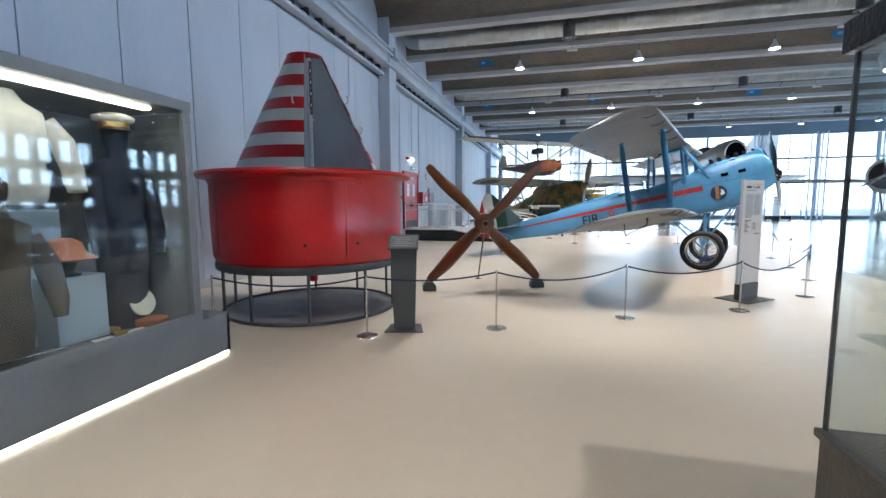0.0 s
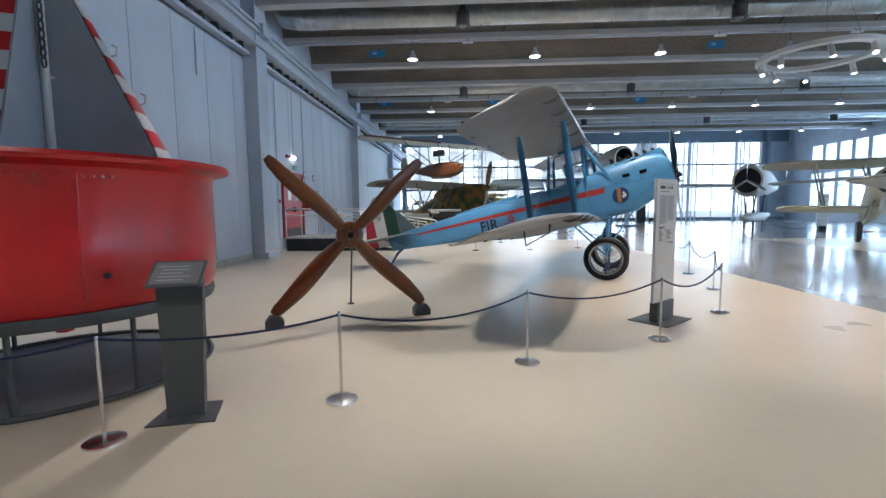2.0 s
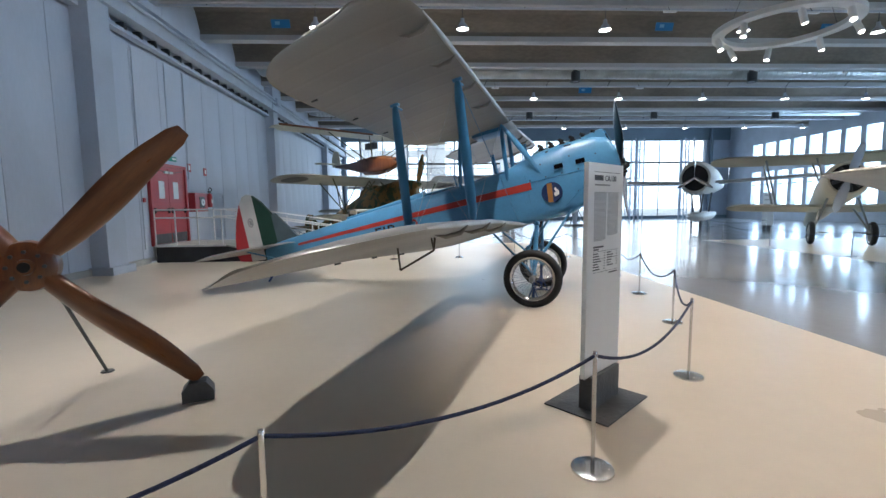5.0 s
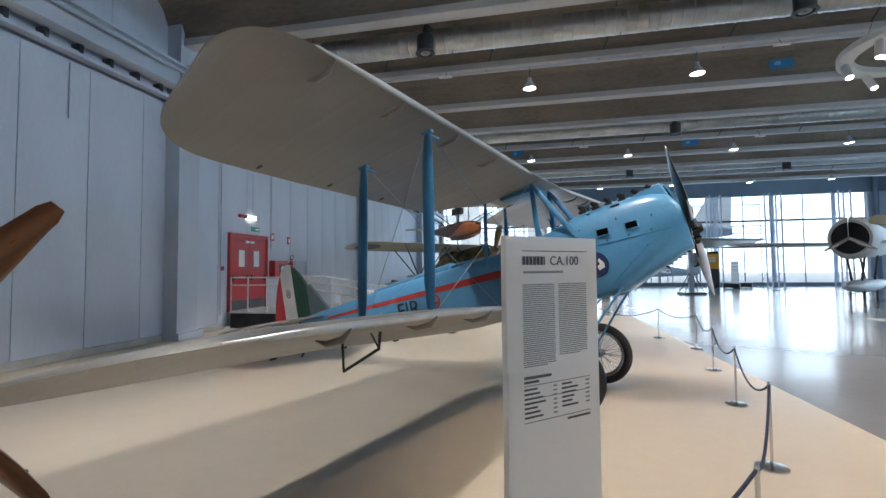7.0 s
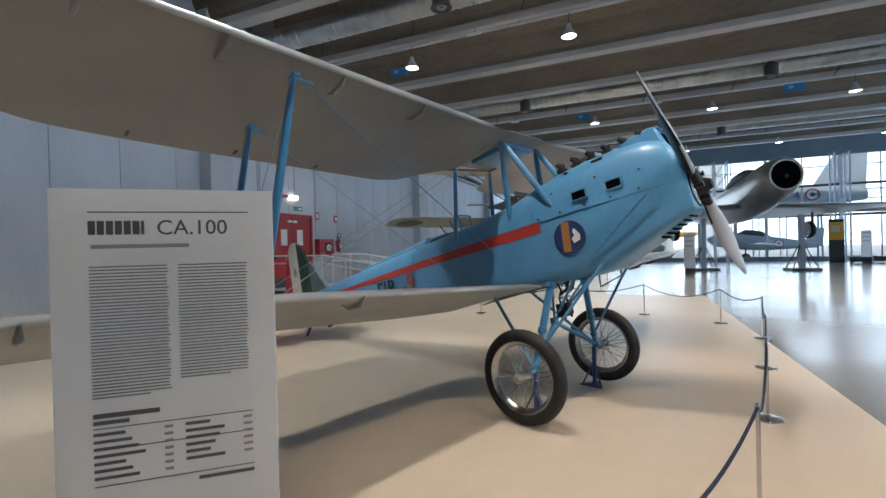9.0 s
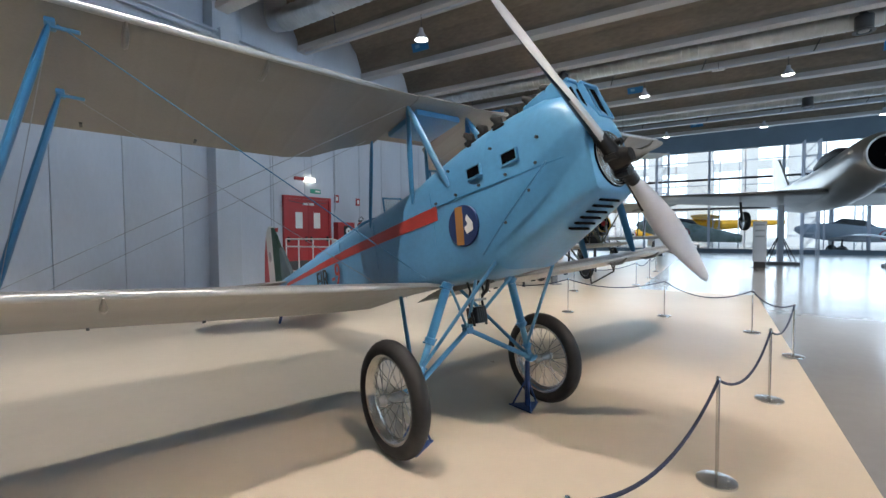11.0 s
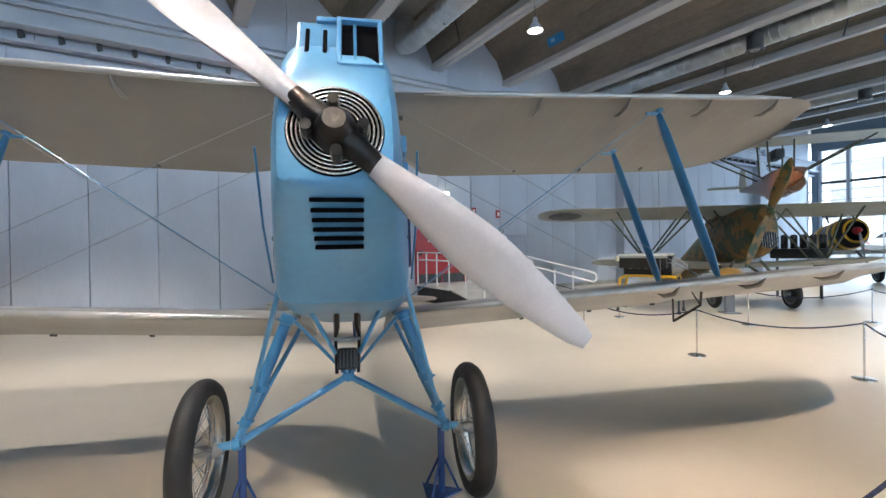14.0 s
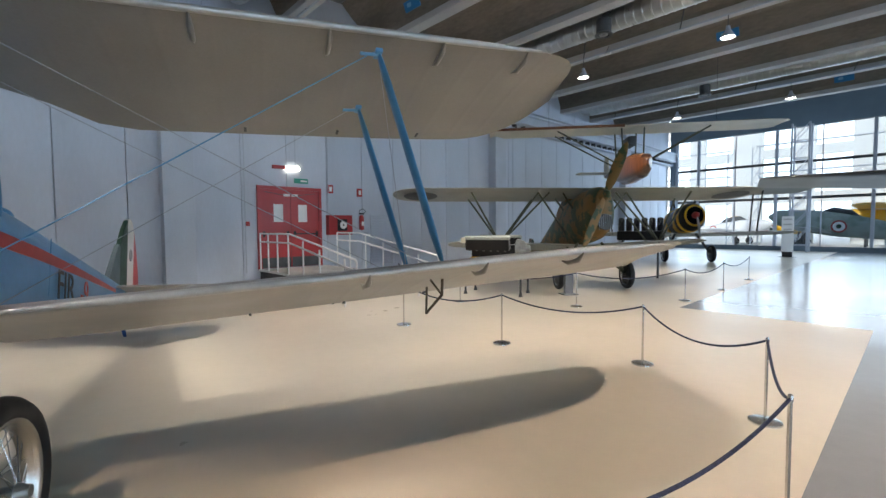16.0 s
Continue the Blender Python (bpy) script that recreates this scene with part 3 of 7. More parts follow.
for sgn in (1, -1):
    # red flash along the side
    bm = B()
    n = 24
    rows = []
    for k in range(n + 1):
        x = 0.42 - (0.42 + 4.1) * k / n
        h = 0.058 * (1 - 0.62 * k / n)
        zc = -0.02 + 0.025 * (k / n)
        y = side_w(x) + 0.004
        rows.append([(x, sgn * y, zc - h), (x, sgn * (y + 0.001), zc), (x, sgn * y, zc + h), (x, sgn * (y - 0.02), zc + h * 0.9), (x, sgn * (y - 0.02), zc - h * 0.9)])
    loft(bm, rows)
    part("stripe", bm, M_STRIPE, biplane, "red painted flash", 60)
    # round badge
    mm = Matrix.Translation((0.70, sgn * (side_w(0.7) - 0.002), -0.19)) @ pose(0, 0, 0, 0, 0, math.degrees(math.atan(sgn * (side_w(0.85) - side_w(0.55)) / 0.3))) @ pose(0, 0, 0, -90 * sgn, 0, 0)
    bm = B()
    lathe(bm, [(0, 0.016), (0.15, 0.016), (0.155, 0.012), (0.155, 0.0)], 40, mm)
    badge = part("badge", bm, M_ROUND_B, biplane, "dark blue round badge")
    bm = B()
    box(bm, (-0.03, 0, 0.018), (0.075, 0.285, 0.006), mm @ pose(0, 0, 0, 0, 0, 6 * sgn), 0.002)
    part("band", bm, M_ROUND_O, badge, "ochre band")
    bm = B()
    prism(bm, [(0.035, -0.07), (0.10, -0.05), (0.105, 0.0), (0.06, 0.07), (0.04, 0.04), (0.055, 0.0), (0.02, -0.02)], 0.016, 0.021, "z")
    bmesh.ops.transform(bm, matrix=mm @ pose(0, 0, 0, 0, 0, 0) @ Matrix.Diagonal((1, -sgn, 1, 1)), verts=bm.verts)
    part("emblem", bm, M_WHITE, badge, "white emblem")
    # code on the rear fuselage
    for txt, x, mt in (("FIR", -2.15, M_CODE), ("-9", -1.66, M_STRIPE)):
        if sgn > 0:
            txt, x, mt = (("FIR", -1.84, M_CODE) if txt == "FIR" else ("-9", -2.42, M_STRIPE))
        me = text_mesh(txt, 0.35, 0.003)
        me.materials.append(mt)
        y = side_w(x) + 0.02
        o = new("lettering", me)
        o.parent = biplane
        slope = math.degrees(math.atan((side_w(x - 0.3) - side_w(x + 0.3)) / 0.6))
        o.matrix_local = pose(x, sgn * y, -0.31, 90, 0, slope) if sgn < 0 else pose(x, sgn * y, -0.31, 90, 0, 180 - slope)
    # small windows in the cowling
    for x in (0.87, 1.19):
        bm = B()
        box(bm, (x, sgn * (side_w(x) - 0.010), 0.17), (0.135, 0.024, 0.072), bevel=0.006)
        w = part("vent_window", bm, M_VOID, biplane, "dark opening in the cowling")
        bm = B()
        for a, b, c, d in ((0, 0.040, 0.150, 0.009), (0, -0.040, 0.150, 0.009), (0.071, 0, 0.009, 0.085), (-0.071, 0, 0.009, 0.085)):
            box(bm, (x + a, sgn * (side_w(x) - 0.006), 0.17 + b), (c, 0.026, d), bevel=0.003)
        part("vent_frame", bm, M_SKYBLUE, w)
    # seam and hinge line
    bm = B()
    tube(bm, [(x, sgn * (side_w(x) - 0.004), 0.03) for x in (0.35, 0.6, 0.95, 1.2, 1.45, 1.58)], 0.007, 6)
    part("seam", bm, M_DEEPBLUE, biplane, "raised cowling seam", 60)
    bm = B()
    tube(bm, [(1.50, sgn * 0.335, 0.02), (1.15, sgn * 0.362, -0.22), (0.85, sgn * 0.365, -0.44)], 0.006, 6)
    part("edge_strip", bm, M_DEEPBLUE, biplane, "", 60)
    # fasteners and panel joints on the cowling and fuselage sides
    for x, z in ((0.42, 0.06), (0.66, 0.06), (0.9, 0.06), (1.14, 0.06), (1.38, 0.06), (1.30, -0.10), (1.08, -0.26), (0.62, 0.26), (1.42, 0.22), (1.05, 0.28)):
        bm = B()
        y = side_w(x, z)
        tube(bm, [(x, sgn * (y - 0.01), z), (x, sgn * (y + 0.006), z)], 0.011, 8)
        part("fastener", bm, M_DARKGREY, biplane, "", 50)
    for x in (0.36, -0.62, -1.5):
        bm = B()
        tube(bm, [(x, sgn * (side_w(x, z) - 0.002), z) for z in (0.16, 0.0, -0.15, -0.3)], 0.004, 6)
        part("panel_joint", bm, M_DEEPBLUE, biplane, "", 60)
# front details: ring grille, louvres, air scoop
mm = Matrix.Translation((1.735, 0, -0.02)) @ pose(0, 0, 0, 0, 90, 0)
bm = B()
lathe(bm, [(0.0, 0.004), (0.180, 0.004), (0.184, -0.05)], 48, mm)
part("intake_recess", bm, M_VOID, biplane, "black air intake")
for k in range(6):
    bm = B()
    r = 0.092 + 0.0158 * k
    lathe(bm, [(r + 0.005 * math.cos(a), 0.012 + 0.005 * math.sin(a)) for a in [2 * math.pi * j / 8 for j in range(9)]], 48, mm)
    part("grille_ring", bm, M_CHROME, biplane, "", 60)
for k in range(6):
    x, z = 1.665 - 0.05 * k, -0.262 - 0.0245 * k
    bm = B()
    box(bm, (0, 0, 0), (0.030, 0.20, 0.016), pose(x, 0.0, z, 0, 26, 0), 0.005)
    part("louvre", bm, M_VOID, biplane, "black cooling slot")
SLANT = pose(1.635, 0, 0.405, 0, -16, 0)   # the scoop's sloping front face, local x pointing out
bm = B()
prism(bm, [(1.26, 0.28), (1.26, 0.520), (1.54, 0.570), (1.588, 0.560), (1.676, 0.255), (1.66, 0.22)], -0.165, 0.195, "y")
bmesh.ops.bevel(bm, geom=list(bm.edges), offset=0.018, segments=3, affect='EDGES', profile=0.6)
sc = part("air_scoop", bm, M_SKYBLUE, biplane, "blue wedge-shaped air scoop above the nose", 40)
bm = B()
box(bm, (0.016, 0.095, 0.0), (0.012, 0.15, 0.25), SLANT, 0.005)
mouth = part("scoop_mouth", bm, M_VOID, sc, "dark scoop mouth")
bm = B()
for y, z, w, h in ((0.095, 0.138, 0.19, 0.022), (0.012, 0.0, 0.018, 0.27), (0.179, 0.0, 0.018, 0.27), (0.095, -0.133, 0.17, 0.014)):
    box(bm, (0.022, y, z), (0.04, w, h), SLANT, 0.006)
part("scoop_lip", bm, M_SKYBLUE, sc, "", 40)
bm = B()
box(bm, (0.024, 0.075, 0.0), (0.014, 0.012, 0.24), SLANT)
part("scoop_divider", bm, M_DEEPBLUE, mouth)
bm = B()
box(bm, (-0.03, -0.03, 0.172), (0.08, 0.11, 0.035), SLANT, 0.01)
part("scoop_tab", bm, M_SKYBLUE, sc, "", 40)
for y in (-0.115, -0.045):
    bm = B()
    box(bm, (0.014, y, 0.01), (0.012, 0.017, 0.15), SLANT, 0.004)
    part("slot", bm, M_VOID, sc)
for k in range(6):
    x = 0.66 + 0.16 * k
    bm = B()
    tube(bm, [(x, -0.12, 0.49), (x + 0.01, -0.13, 0.55), (x - 0.03, -0.15, 0.585)], [0.042, 0.038, 0.02], 10)
    box(bm, (x + 0.005, -0.125, 0.505), (0.095, 0.07, 0.035), None, 0.008)
    part("exhaust_stub", bm, M_BLACK, biplane, "black exhaust stub", 50)
bm = B()
box(bm, (1.06, -0.215, 0.455), (0.11, 0.02, 0.022), pose(0, 0, 0, 0, 0, 0), 0.008)
part("cowl_slot", bm, M_GLOSSBLACK, biplane)
bm = B()
box(bm, (0.74, -0.225, 0.44), (0.04, 0.02, 0.02), None, 0.006)
part("cowl_slot", bm, M_GLOSSBLACK, biplane)
bm = B()
for y in (-0.06, 0.06):
    tube(bm, [(0.42, y, -0.57), (0.38, y, -0.66), (0.30, y * 1.2, -0.70)], 0.017, 8)
part("drain_pipe", bm, M_GLOSSBLACK, biplane, "", 50)
bm = B()
box(bm, (0.27, 0, -0.86), (0.13, 0.125, 0.14), None, 0.02)
cool = part("oil_cooler", bm, M_GLOSSBLACK, biplane, "black cooler slung under the nose", 40)
for k in range(5):
    bm = B()
    box(bm, (0.338, -0.045 + 0.0225 * k, -0.86), (0.008, 0.010, 0.11))
    part("cooler_fin", bm, M_DARKGREY, cool)
for y in (-0.075, 0.075):
    bm = B()
    tube(bm, [(0.30, y, -0.58), (0.32, y, -0.66), (0.28, y, -0.74), (0.30, y * 0.9, -0.95)], 0.011, 8)
    part("hanger", bm, M_GLOSSBLACK, cool, "", 50)
bm = B()
box(bm, (0.30, 0, -0.735), (0.05, 0.18, 0.022), None, 0.006)
part("clamp", bm, M_ENGINE, cool, "pale metal clamp", 40)
# propeller
prop = part("propeller", lathe(B(), [(0.0, 0.13), (0.04, 0.13), (0.055, 0.10), (0.075, 0.06), (0.085, 0.0), (0.085, -0.03), (0.0, -0.03)], 24, Matrix.Translation((1.735, 0, -0.035)) @ pose(0, 0, 0, 0, 90, 0)), M_GLOSSBLACK, biplane, "two-bladed propeller with black hub", 40)
for s, ang in ((1, -42), (-1, -42)):
    c, sn = math.cos(radians(ang)) * s, math.sin(radians(ang)) * s
    bm = B()
    secs = []
    for k in range(19):
        f = k / 18
        r = 0.17 + 1.02 * f
        w = (0.043 + 0.064 * math.sin(min(1, f * 1.7) * math.pi * 0.5)) * (1 - 0.62 * max(0, (f - 0.45) / 0.55) ** 1.6) if f < 0.97 else 0.03
        t = 0.034 * (1 - f) ** 0.8 + 0.006
        tw = radians(46 - 36 * f)
        ring = []
        for j in range(12):
            a = 2 * math.pi * j / 12
            e, h = w * math.cos(a), t * math.sin(a)
            if f < 0.02:
                e, h = 0.045 * math.cos(a), 0.04 * math.sin(a)
            p, q = e * math.cos(tw) - h * math.sin(tw), e * math.sin(tw) + h * math.cos(tw)
            ring.append((1.765 + q * 0.9, c * r - sn * p, -0.035 + sn * r + c * p))
        secs.append(ring)
    loft(bm, secs)
    bl = part("blade", bm, M_PROPMETAL, prop, "pale grey metal blade with a black rear face", 50)
    bl.data.materials.append(M_GLOSSBLACK)
    for f in bl.data.polygons:
        if f.normal.x < -0.1:
            f.material_index = 1
    bm = B()
    d = Vector((0, c, sn))
    o = Vector((1.765, 0, -0.035))
    tube(bm, [o + d * 0.03, o + d * 0.11, o + d * 0.12, o + d * 0.2], [0.054, 0.054, 0.048, 0.043], 18)
    for j in (-1, 1):
        q = Vector((0, -sn, c)) * 0.07 * j
        tube(bm, [o + d * 0.07 + q + Vector((-0.05, 0, 0)), o + d * 0.07 + q + Vector((0.06, 0, 0))], 0.022, 8)
    part("blade_clamp", bm, M_GLOSSBLACK, prop, "black blade clamp", 40)

# wings: leading edge, trailing edge, span, height, thickness
def tip_v(sgn, v):
    """The tips of the lower wing differ a little in reach."""
    return v if v < 4.0 else 4.0 + (v - 4.0) * (1.18 if sgn > 0 else 0.85)


def low_z(sgn, v):
    return -0.61 + 0.058 * v - (0.0 if sgn > 0 else 0.04 * max(0.0, v - 3.0))


def half_wing(sgn, upper):
    bm = B()
    if upper:
        sp = [(0.30, 0.31, -0.55), (0.55, 0.31, -0.80), (0.75, 0.31, -1.10), (1.0, 0.31, -1.20), (2.0, 0.305, -1.22), (3.0, 0.30, -1.235), (3.8, 0.295, -1.22), (4.06, 0.292, -1.15), (4.24, 0.255, -1.0), (4.36, 0.175, -0.78), (4.42, 0.06, -0.50), (4.44, -0.06, -0.28)]
        sp = sp[:5] + chaikin(sp[5:])
        secs = [(le, te, sgn * v, 1.035 + 0.045 * v, 0.085 * (1 if v < 3.9 else max(0.2, (4.45 - v) / 0.55)), 9, 0.075) for v, le, te in sp]
    else:
        sp = [(0.30, 0.25, -1.05), (0.6, 0.26, -1.30), (1.0, 0.26, -1.38), (2.5, 0.255, -1.39), (4.4, 0.25, -1.38), (4.8, 0.21, -1.34), (5.1, 0.09, -1.29), (5.3, -0.12, -1.21), (5.44, -0.42, -1.13), (5.5, -0.72, -1.0)]
        sp = sp[:3] + chaikin(sp[3:])
        secs = [(le, te, sgn * tip_v(sgn, v), low_z(sgn, v), 0.08 * (1 if v < 4.4 else max(0.2, (5.65 - v) / 1.2)), 9, 0.06) for v, le, te in sp]
    wing(bm, secs)
    w = part("upper_wing" if upper else "lower_wing", bm, M_FABRIC, biplane, "silver-grey doped fabric wing", 40)
    # bare metal slat along the leading edge
    bm = B()
    v0, v1 = (0.45, 4.0) if upper else (0.55, 4.85)
    tube(bm, [(0.29 if upper else 0.237 - 0.1 * max(0.0, v - 4.4), sgn * (v if upper else tip_v(sgn, v)), ((1.035 + 0.045 * v) if upper else low_z(sgn, v)) + 0.006) for v in [v0 + (v1 - v0) * k / 12 for k in range(13)]], [0.006, 0.018] + [0.023] * 9 + [0.018, 0.006], 12)
    part("slat", bm, M_SLAT, w, "bare metal leading edge slat", 60)
    for v in (1.8, 2.6, 3.4):
        bm = B()
        z = (1.035 + 0.045 * v) if upper else low_z(sgn, v)
        box(bm, (-1.13 if upper else -1.3, sgn * v, z - 0.07), (0.07, 0.022, 0.02), None, 0.004)
        part("hinge", bm, M_DARKGREY, w, "small dark aileron hinge")
    # slot brackets under the leading edge
    for v in ((1.55, 2.35, 3.15, 3.85) if upper else (2.5, 3.3, 4.1)):
        bm = B()
        z = (1.035 + 0.045 * v) if upper else low_z(sgn, v)
        tube(bm, [(0.29, sgn * v, z - 0.01), (0.22, sgn * v, z - 0.055), (0.10, sgn * v, z - 0.06), (0.02, sgn * v, z - 0.03)], [0.006, 0.02, 0.018, 0.004], 8)
        part("slot_bracket", bm, M_FABRIC, w, "small grey fairing", 60)
    if not upper:
        bm = B()
        v = sgn * 3.2
        q = at_plan(-0.56, v, 0.85)
        tube(bm, [(-0.30, v, -0.46), (-0.34, v, -0.58), q], 0.012, 6)
        tube(bm, [(-0.72, v + 0.02, -0.48), q], 0.010, 6)
        tube(bm, [(-0.30, v - 0.1, -0.46), (-0.34, v, -0.58)], 0.008, 6)
        part("skid_hook", bm, M_BROWNCLOTH, w, "thin brown bracket hook", 50)
    return w


for sgn in (1, -1):
    half_wing(sgn, True)
    half_wing(sgn, False)
bm = B()
wing(bm, [(0.33, -0.52, v, 1.045, 0.10, 9, 0.04) for v in (-0.31, -0.1, 0.1, 0.31)])
part("fuel_tank", bm, M_FABRIC, biplane, "grey centre section tank", 40)
bm = B()
box(bm, (-0.08, 0, 0.985), (0.52, 0.5, 0.06), bevel=0.02)
part("tank_belly", bm, M_DEEPBLUE, biplane, "blue tank underside", 40)


def strut(name, a, b, r, material, label="", flat=2.0, parent=biplane):
    a, b = Vector(a), Vector(b)
    d = (b - a).normalized()
    fwd = Vector((1, 0, 0)) - d * d.x
    fwd.normalize()
    side = d.cross(fwd)
    bm = B()
    secs = []
    for f, k in ((0, 0.35), (0.04, 0.7), (0.15, 1), (0.5, 1.08), (0.85, 1), (0.96, 0.7), (1, 0.35)):
        o = a.lerp(b, f)
        secs.append([o + fwd * (r * flat * k * math.cos(t)) + side * (r * k * math.sin(t)) for t in [2 * math.pi * j / 12 for j in range(12)]])
    loft(bm, secs)
    return part(name, bm, material, parent, label, 50)


for s in (1, -1):
    strut("wing_strut", (0.155, s * 2.69, 1.11), (0.08, s * 3.06, -0.40), 0.021, M_DEEPBLUE, "blue faired wing strut", 2.4)
    strut("wing_strut", (-0.585, s * 2.69, 1.07), (-0.62, s * 3.04, -0.40), 0.021, M_DEEPBLUE, "blue faired wing strut", 2.4)
    strut("cabane_strut", (0.17, s * 0.34, 1.02), (0.09, s * 0.375, 0.15), 0.016, M_DEEPBLUE, "", 2.0)
    strut("cabane_strut", (0.17, s * 0.34, 1.02), (0.59, s * 0.365, 0.15), 0.016, M_SKYBLUE, "", 2.0)
    strut("cabane_strut", (-0.52, s * 0.33, 1.0), (-0.69, s * 0.375, 0.13), 0.014, M_DEEPBLUE, "", 2.0)
    # bracing wires
    for a, b in (((0.15, s * 2.66, 1.10), (0.12, s * 0.37, -0.5)), ((-0.58, s * 2.66, 1.06), (-0.6, s * 0.37, -0.48)), ((0.16, s * 0.36, 1.02), (0.06, s * 3.0, -0.42)), ((-0.55, s * 0.36, 1.0), (-0.62, s * 3.0, -0.42)), ((0.155, s * 2.69, 1.10), (-0.62, s * 3.02, -0.42))):
        bm = B()
        blue = a[1] * s > 2 and b[0] > 0
        tube(bm, [a, b], 0.0038 if blue else 0.0026, 6)
        part("bracing_wire", bm, M_DEEPBLUE if blue else M_BUOYGREY, biplane, "blue streamlined bracing wire" if blue else "")
    for x, z in ((0.155, 1.11), (-0.585, 1.07)):
        bm = B()
        box(bm, (x, s * 2.69, z - 0.02), (0.10, 0.05, 0.03), None, 0.008)
        tube(bm, [(x, s * 2.69, z - 0.03), (x + 0.02, s * 2.56, z - 0.05)], 0.012, 6)
        part("strut_fitting", bm, M_SKYBLUE, biplane, "", 40)
# cockpits with windscreens
for x in (-0.25, -1.12):
    bm = B()
    lathe(bm, [(0.0, 0.012), (0.9, 0.012), (1.0, 0.0)], 28, Matrix.Translation((x, 0, 0.283)) @ Matrix.Diagonal((0.29, 0.2, 1, 1)))
    part("cockpit_opening", bm, M_GLOSSBLACK, biplane, "dark open cockpit")
    bm = B()
    tube(bm, [(x + 0.30 * math.cos(a), 0.21 * math.sin(a), 0.285) for a in [2 * math.pi * k / 28 for k in range(29)]], 0.02, 8)
    part("coaming", bm, M_DEEPBLUE, biplane, "padded cockpit rim", 60)
    bm = B()
    box(bm, (x + 0.33, 0, 0.38), (0.012, 0.24, 0.2), pose(0, 0, 0, 0, 0, 0))
    w = part("windscreen", bm, M_GLASS, biplane, "small clear windscreen")
    bm = B()
    for y in (-0.125, 0.125):
        tube(bm, [(x + 0.33, y, 0.27), (x + 0.31, y * 0.9, 0.485)], 0.01, 6)
    tube(bm, [(x + 0.31, -0.115, 0.485), (x + 0.31, 0.115, 0.485)], 0.01, 6)
    part("windscreen_frame", bm, M_DEEPBLUE, w, "", 60)
bm = B()
loft(bm, [hull(x, 0.2, 0.1, w, 0.24, 0.28, w * 0.6, z) for x, w, z in ((-1.42, 0.17, 0.36), (-1.7, 0.15, 0.345), (-2.3, 0.1, 0.31), (-3.0, 0.04, 0.26))])
part("headrest", bm, M_SKYBLUE, biplane, "", 50)
# tail
bm = B()
fin = [(-4.12, 0.15), (-4.55, 0.72), (-4.62, 0.70), (-4.62, -0.05), (-4.3, 0.02)]
prism(bm, fin, -0.03, 0.03, "y")
part("fin", bm, M_FIN, biplane, "dark teal-grey tail fin")
for name, mt, ol, lb in (("rudder_front", M_GREENFLAG, [(-4.62, -0.08), (-4.62, 0.72), (-4.80, 1.0), (-4.98, 1.18), (-4.98, -0.12)], "dark green rudder band"),
                         ("rudder_middle", M_BUOYWHITE, [(-4.98, -0.12), (-4.98, 1.18), (-5.1, 1.23), (-5.22, 1.20), (-5.32, 1.08), (-5.32, -0.10)], "white rudder band with a crest"),
                         ("rudder_rear", M_DOOR, [(-5.32, -0.10), (-5.32, 1.08), (-5.48, 0.78), (-5.6, 0.42), (-5.66, 0.1), (-5.6, -0.04)], "red rudder band")):
    bm = B()
    prism(bm, ol, -0.028, 0.028, "y")
    part(name, bm, mt, biplane, lb)
for s in (1, -1):
    bm = B()
    tube(bm, [(-5.14 + 0.055 * math.cos(a), s * 0.032, 0.66 + 0.085 * math.sin(a)) for a in [2 * math.pi * k / 20 for k in range(21)]], 0.012, 6)
    box(bm, (-5.14, s * 0.03, 0.66), (0.05, 0.008, 0.09), None, 0.003)
    part("crest", bm, M_INKLIGHT, biplane, "small grey crest")
    bm = B()
    loft(bm, [foil(le, te, s * v, 0.06, th, 7) for v, le, te, th in ((0.03, -4.15, -5.35, 0.035), (0.5, -4.25, -5.4, 0.032), (1.1, -4.42, -5.4, 0.026), (1.4, -4.6, -5.3, 0.018), (1.53, -4.85, -5.15, 0.008))])
    part("tailplane", bm, M_FABRIC, biplane, "silver-grey fabric tailplane", 40)
    bm = B()
    tube(bm, [(-4.6, s * 0.9, 0.04), (-4.55, s * 0.06, -0.22)], 0.014, 8)
    part("tail_strut", bm, M_DEEPBLUE, biplane, "", 50)
sk = at_plan(-4.8, 0, 0.012)
bm = B()
tube(bm, [(-4.6, 0, -0.24), (-4.82, 0, -0.34), sk], [0.03, 0.035, 0.022], 10)
part("tail_skid", bm, M_STANDBLUE, biplane, "dark blue tail skid", 50)
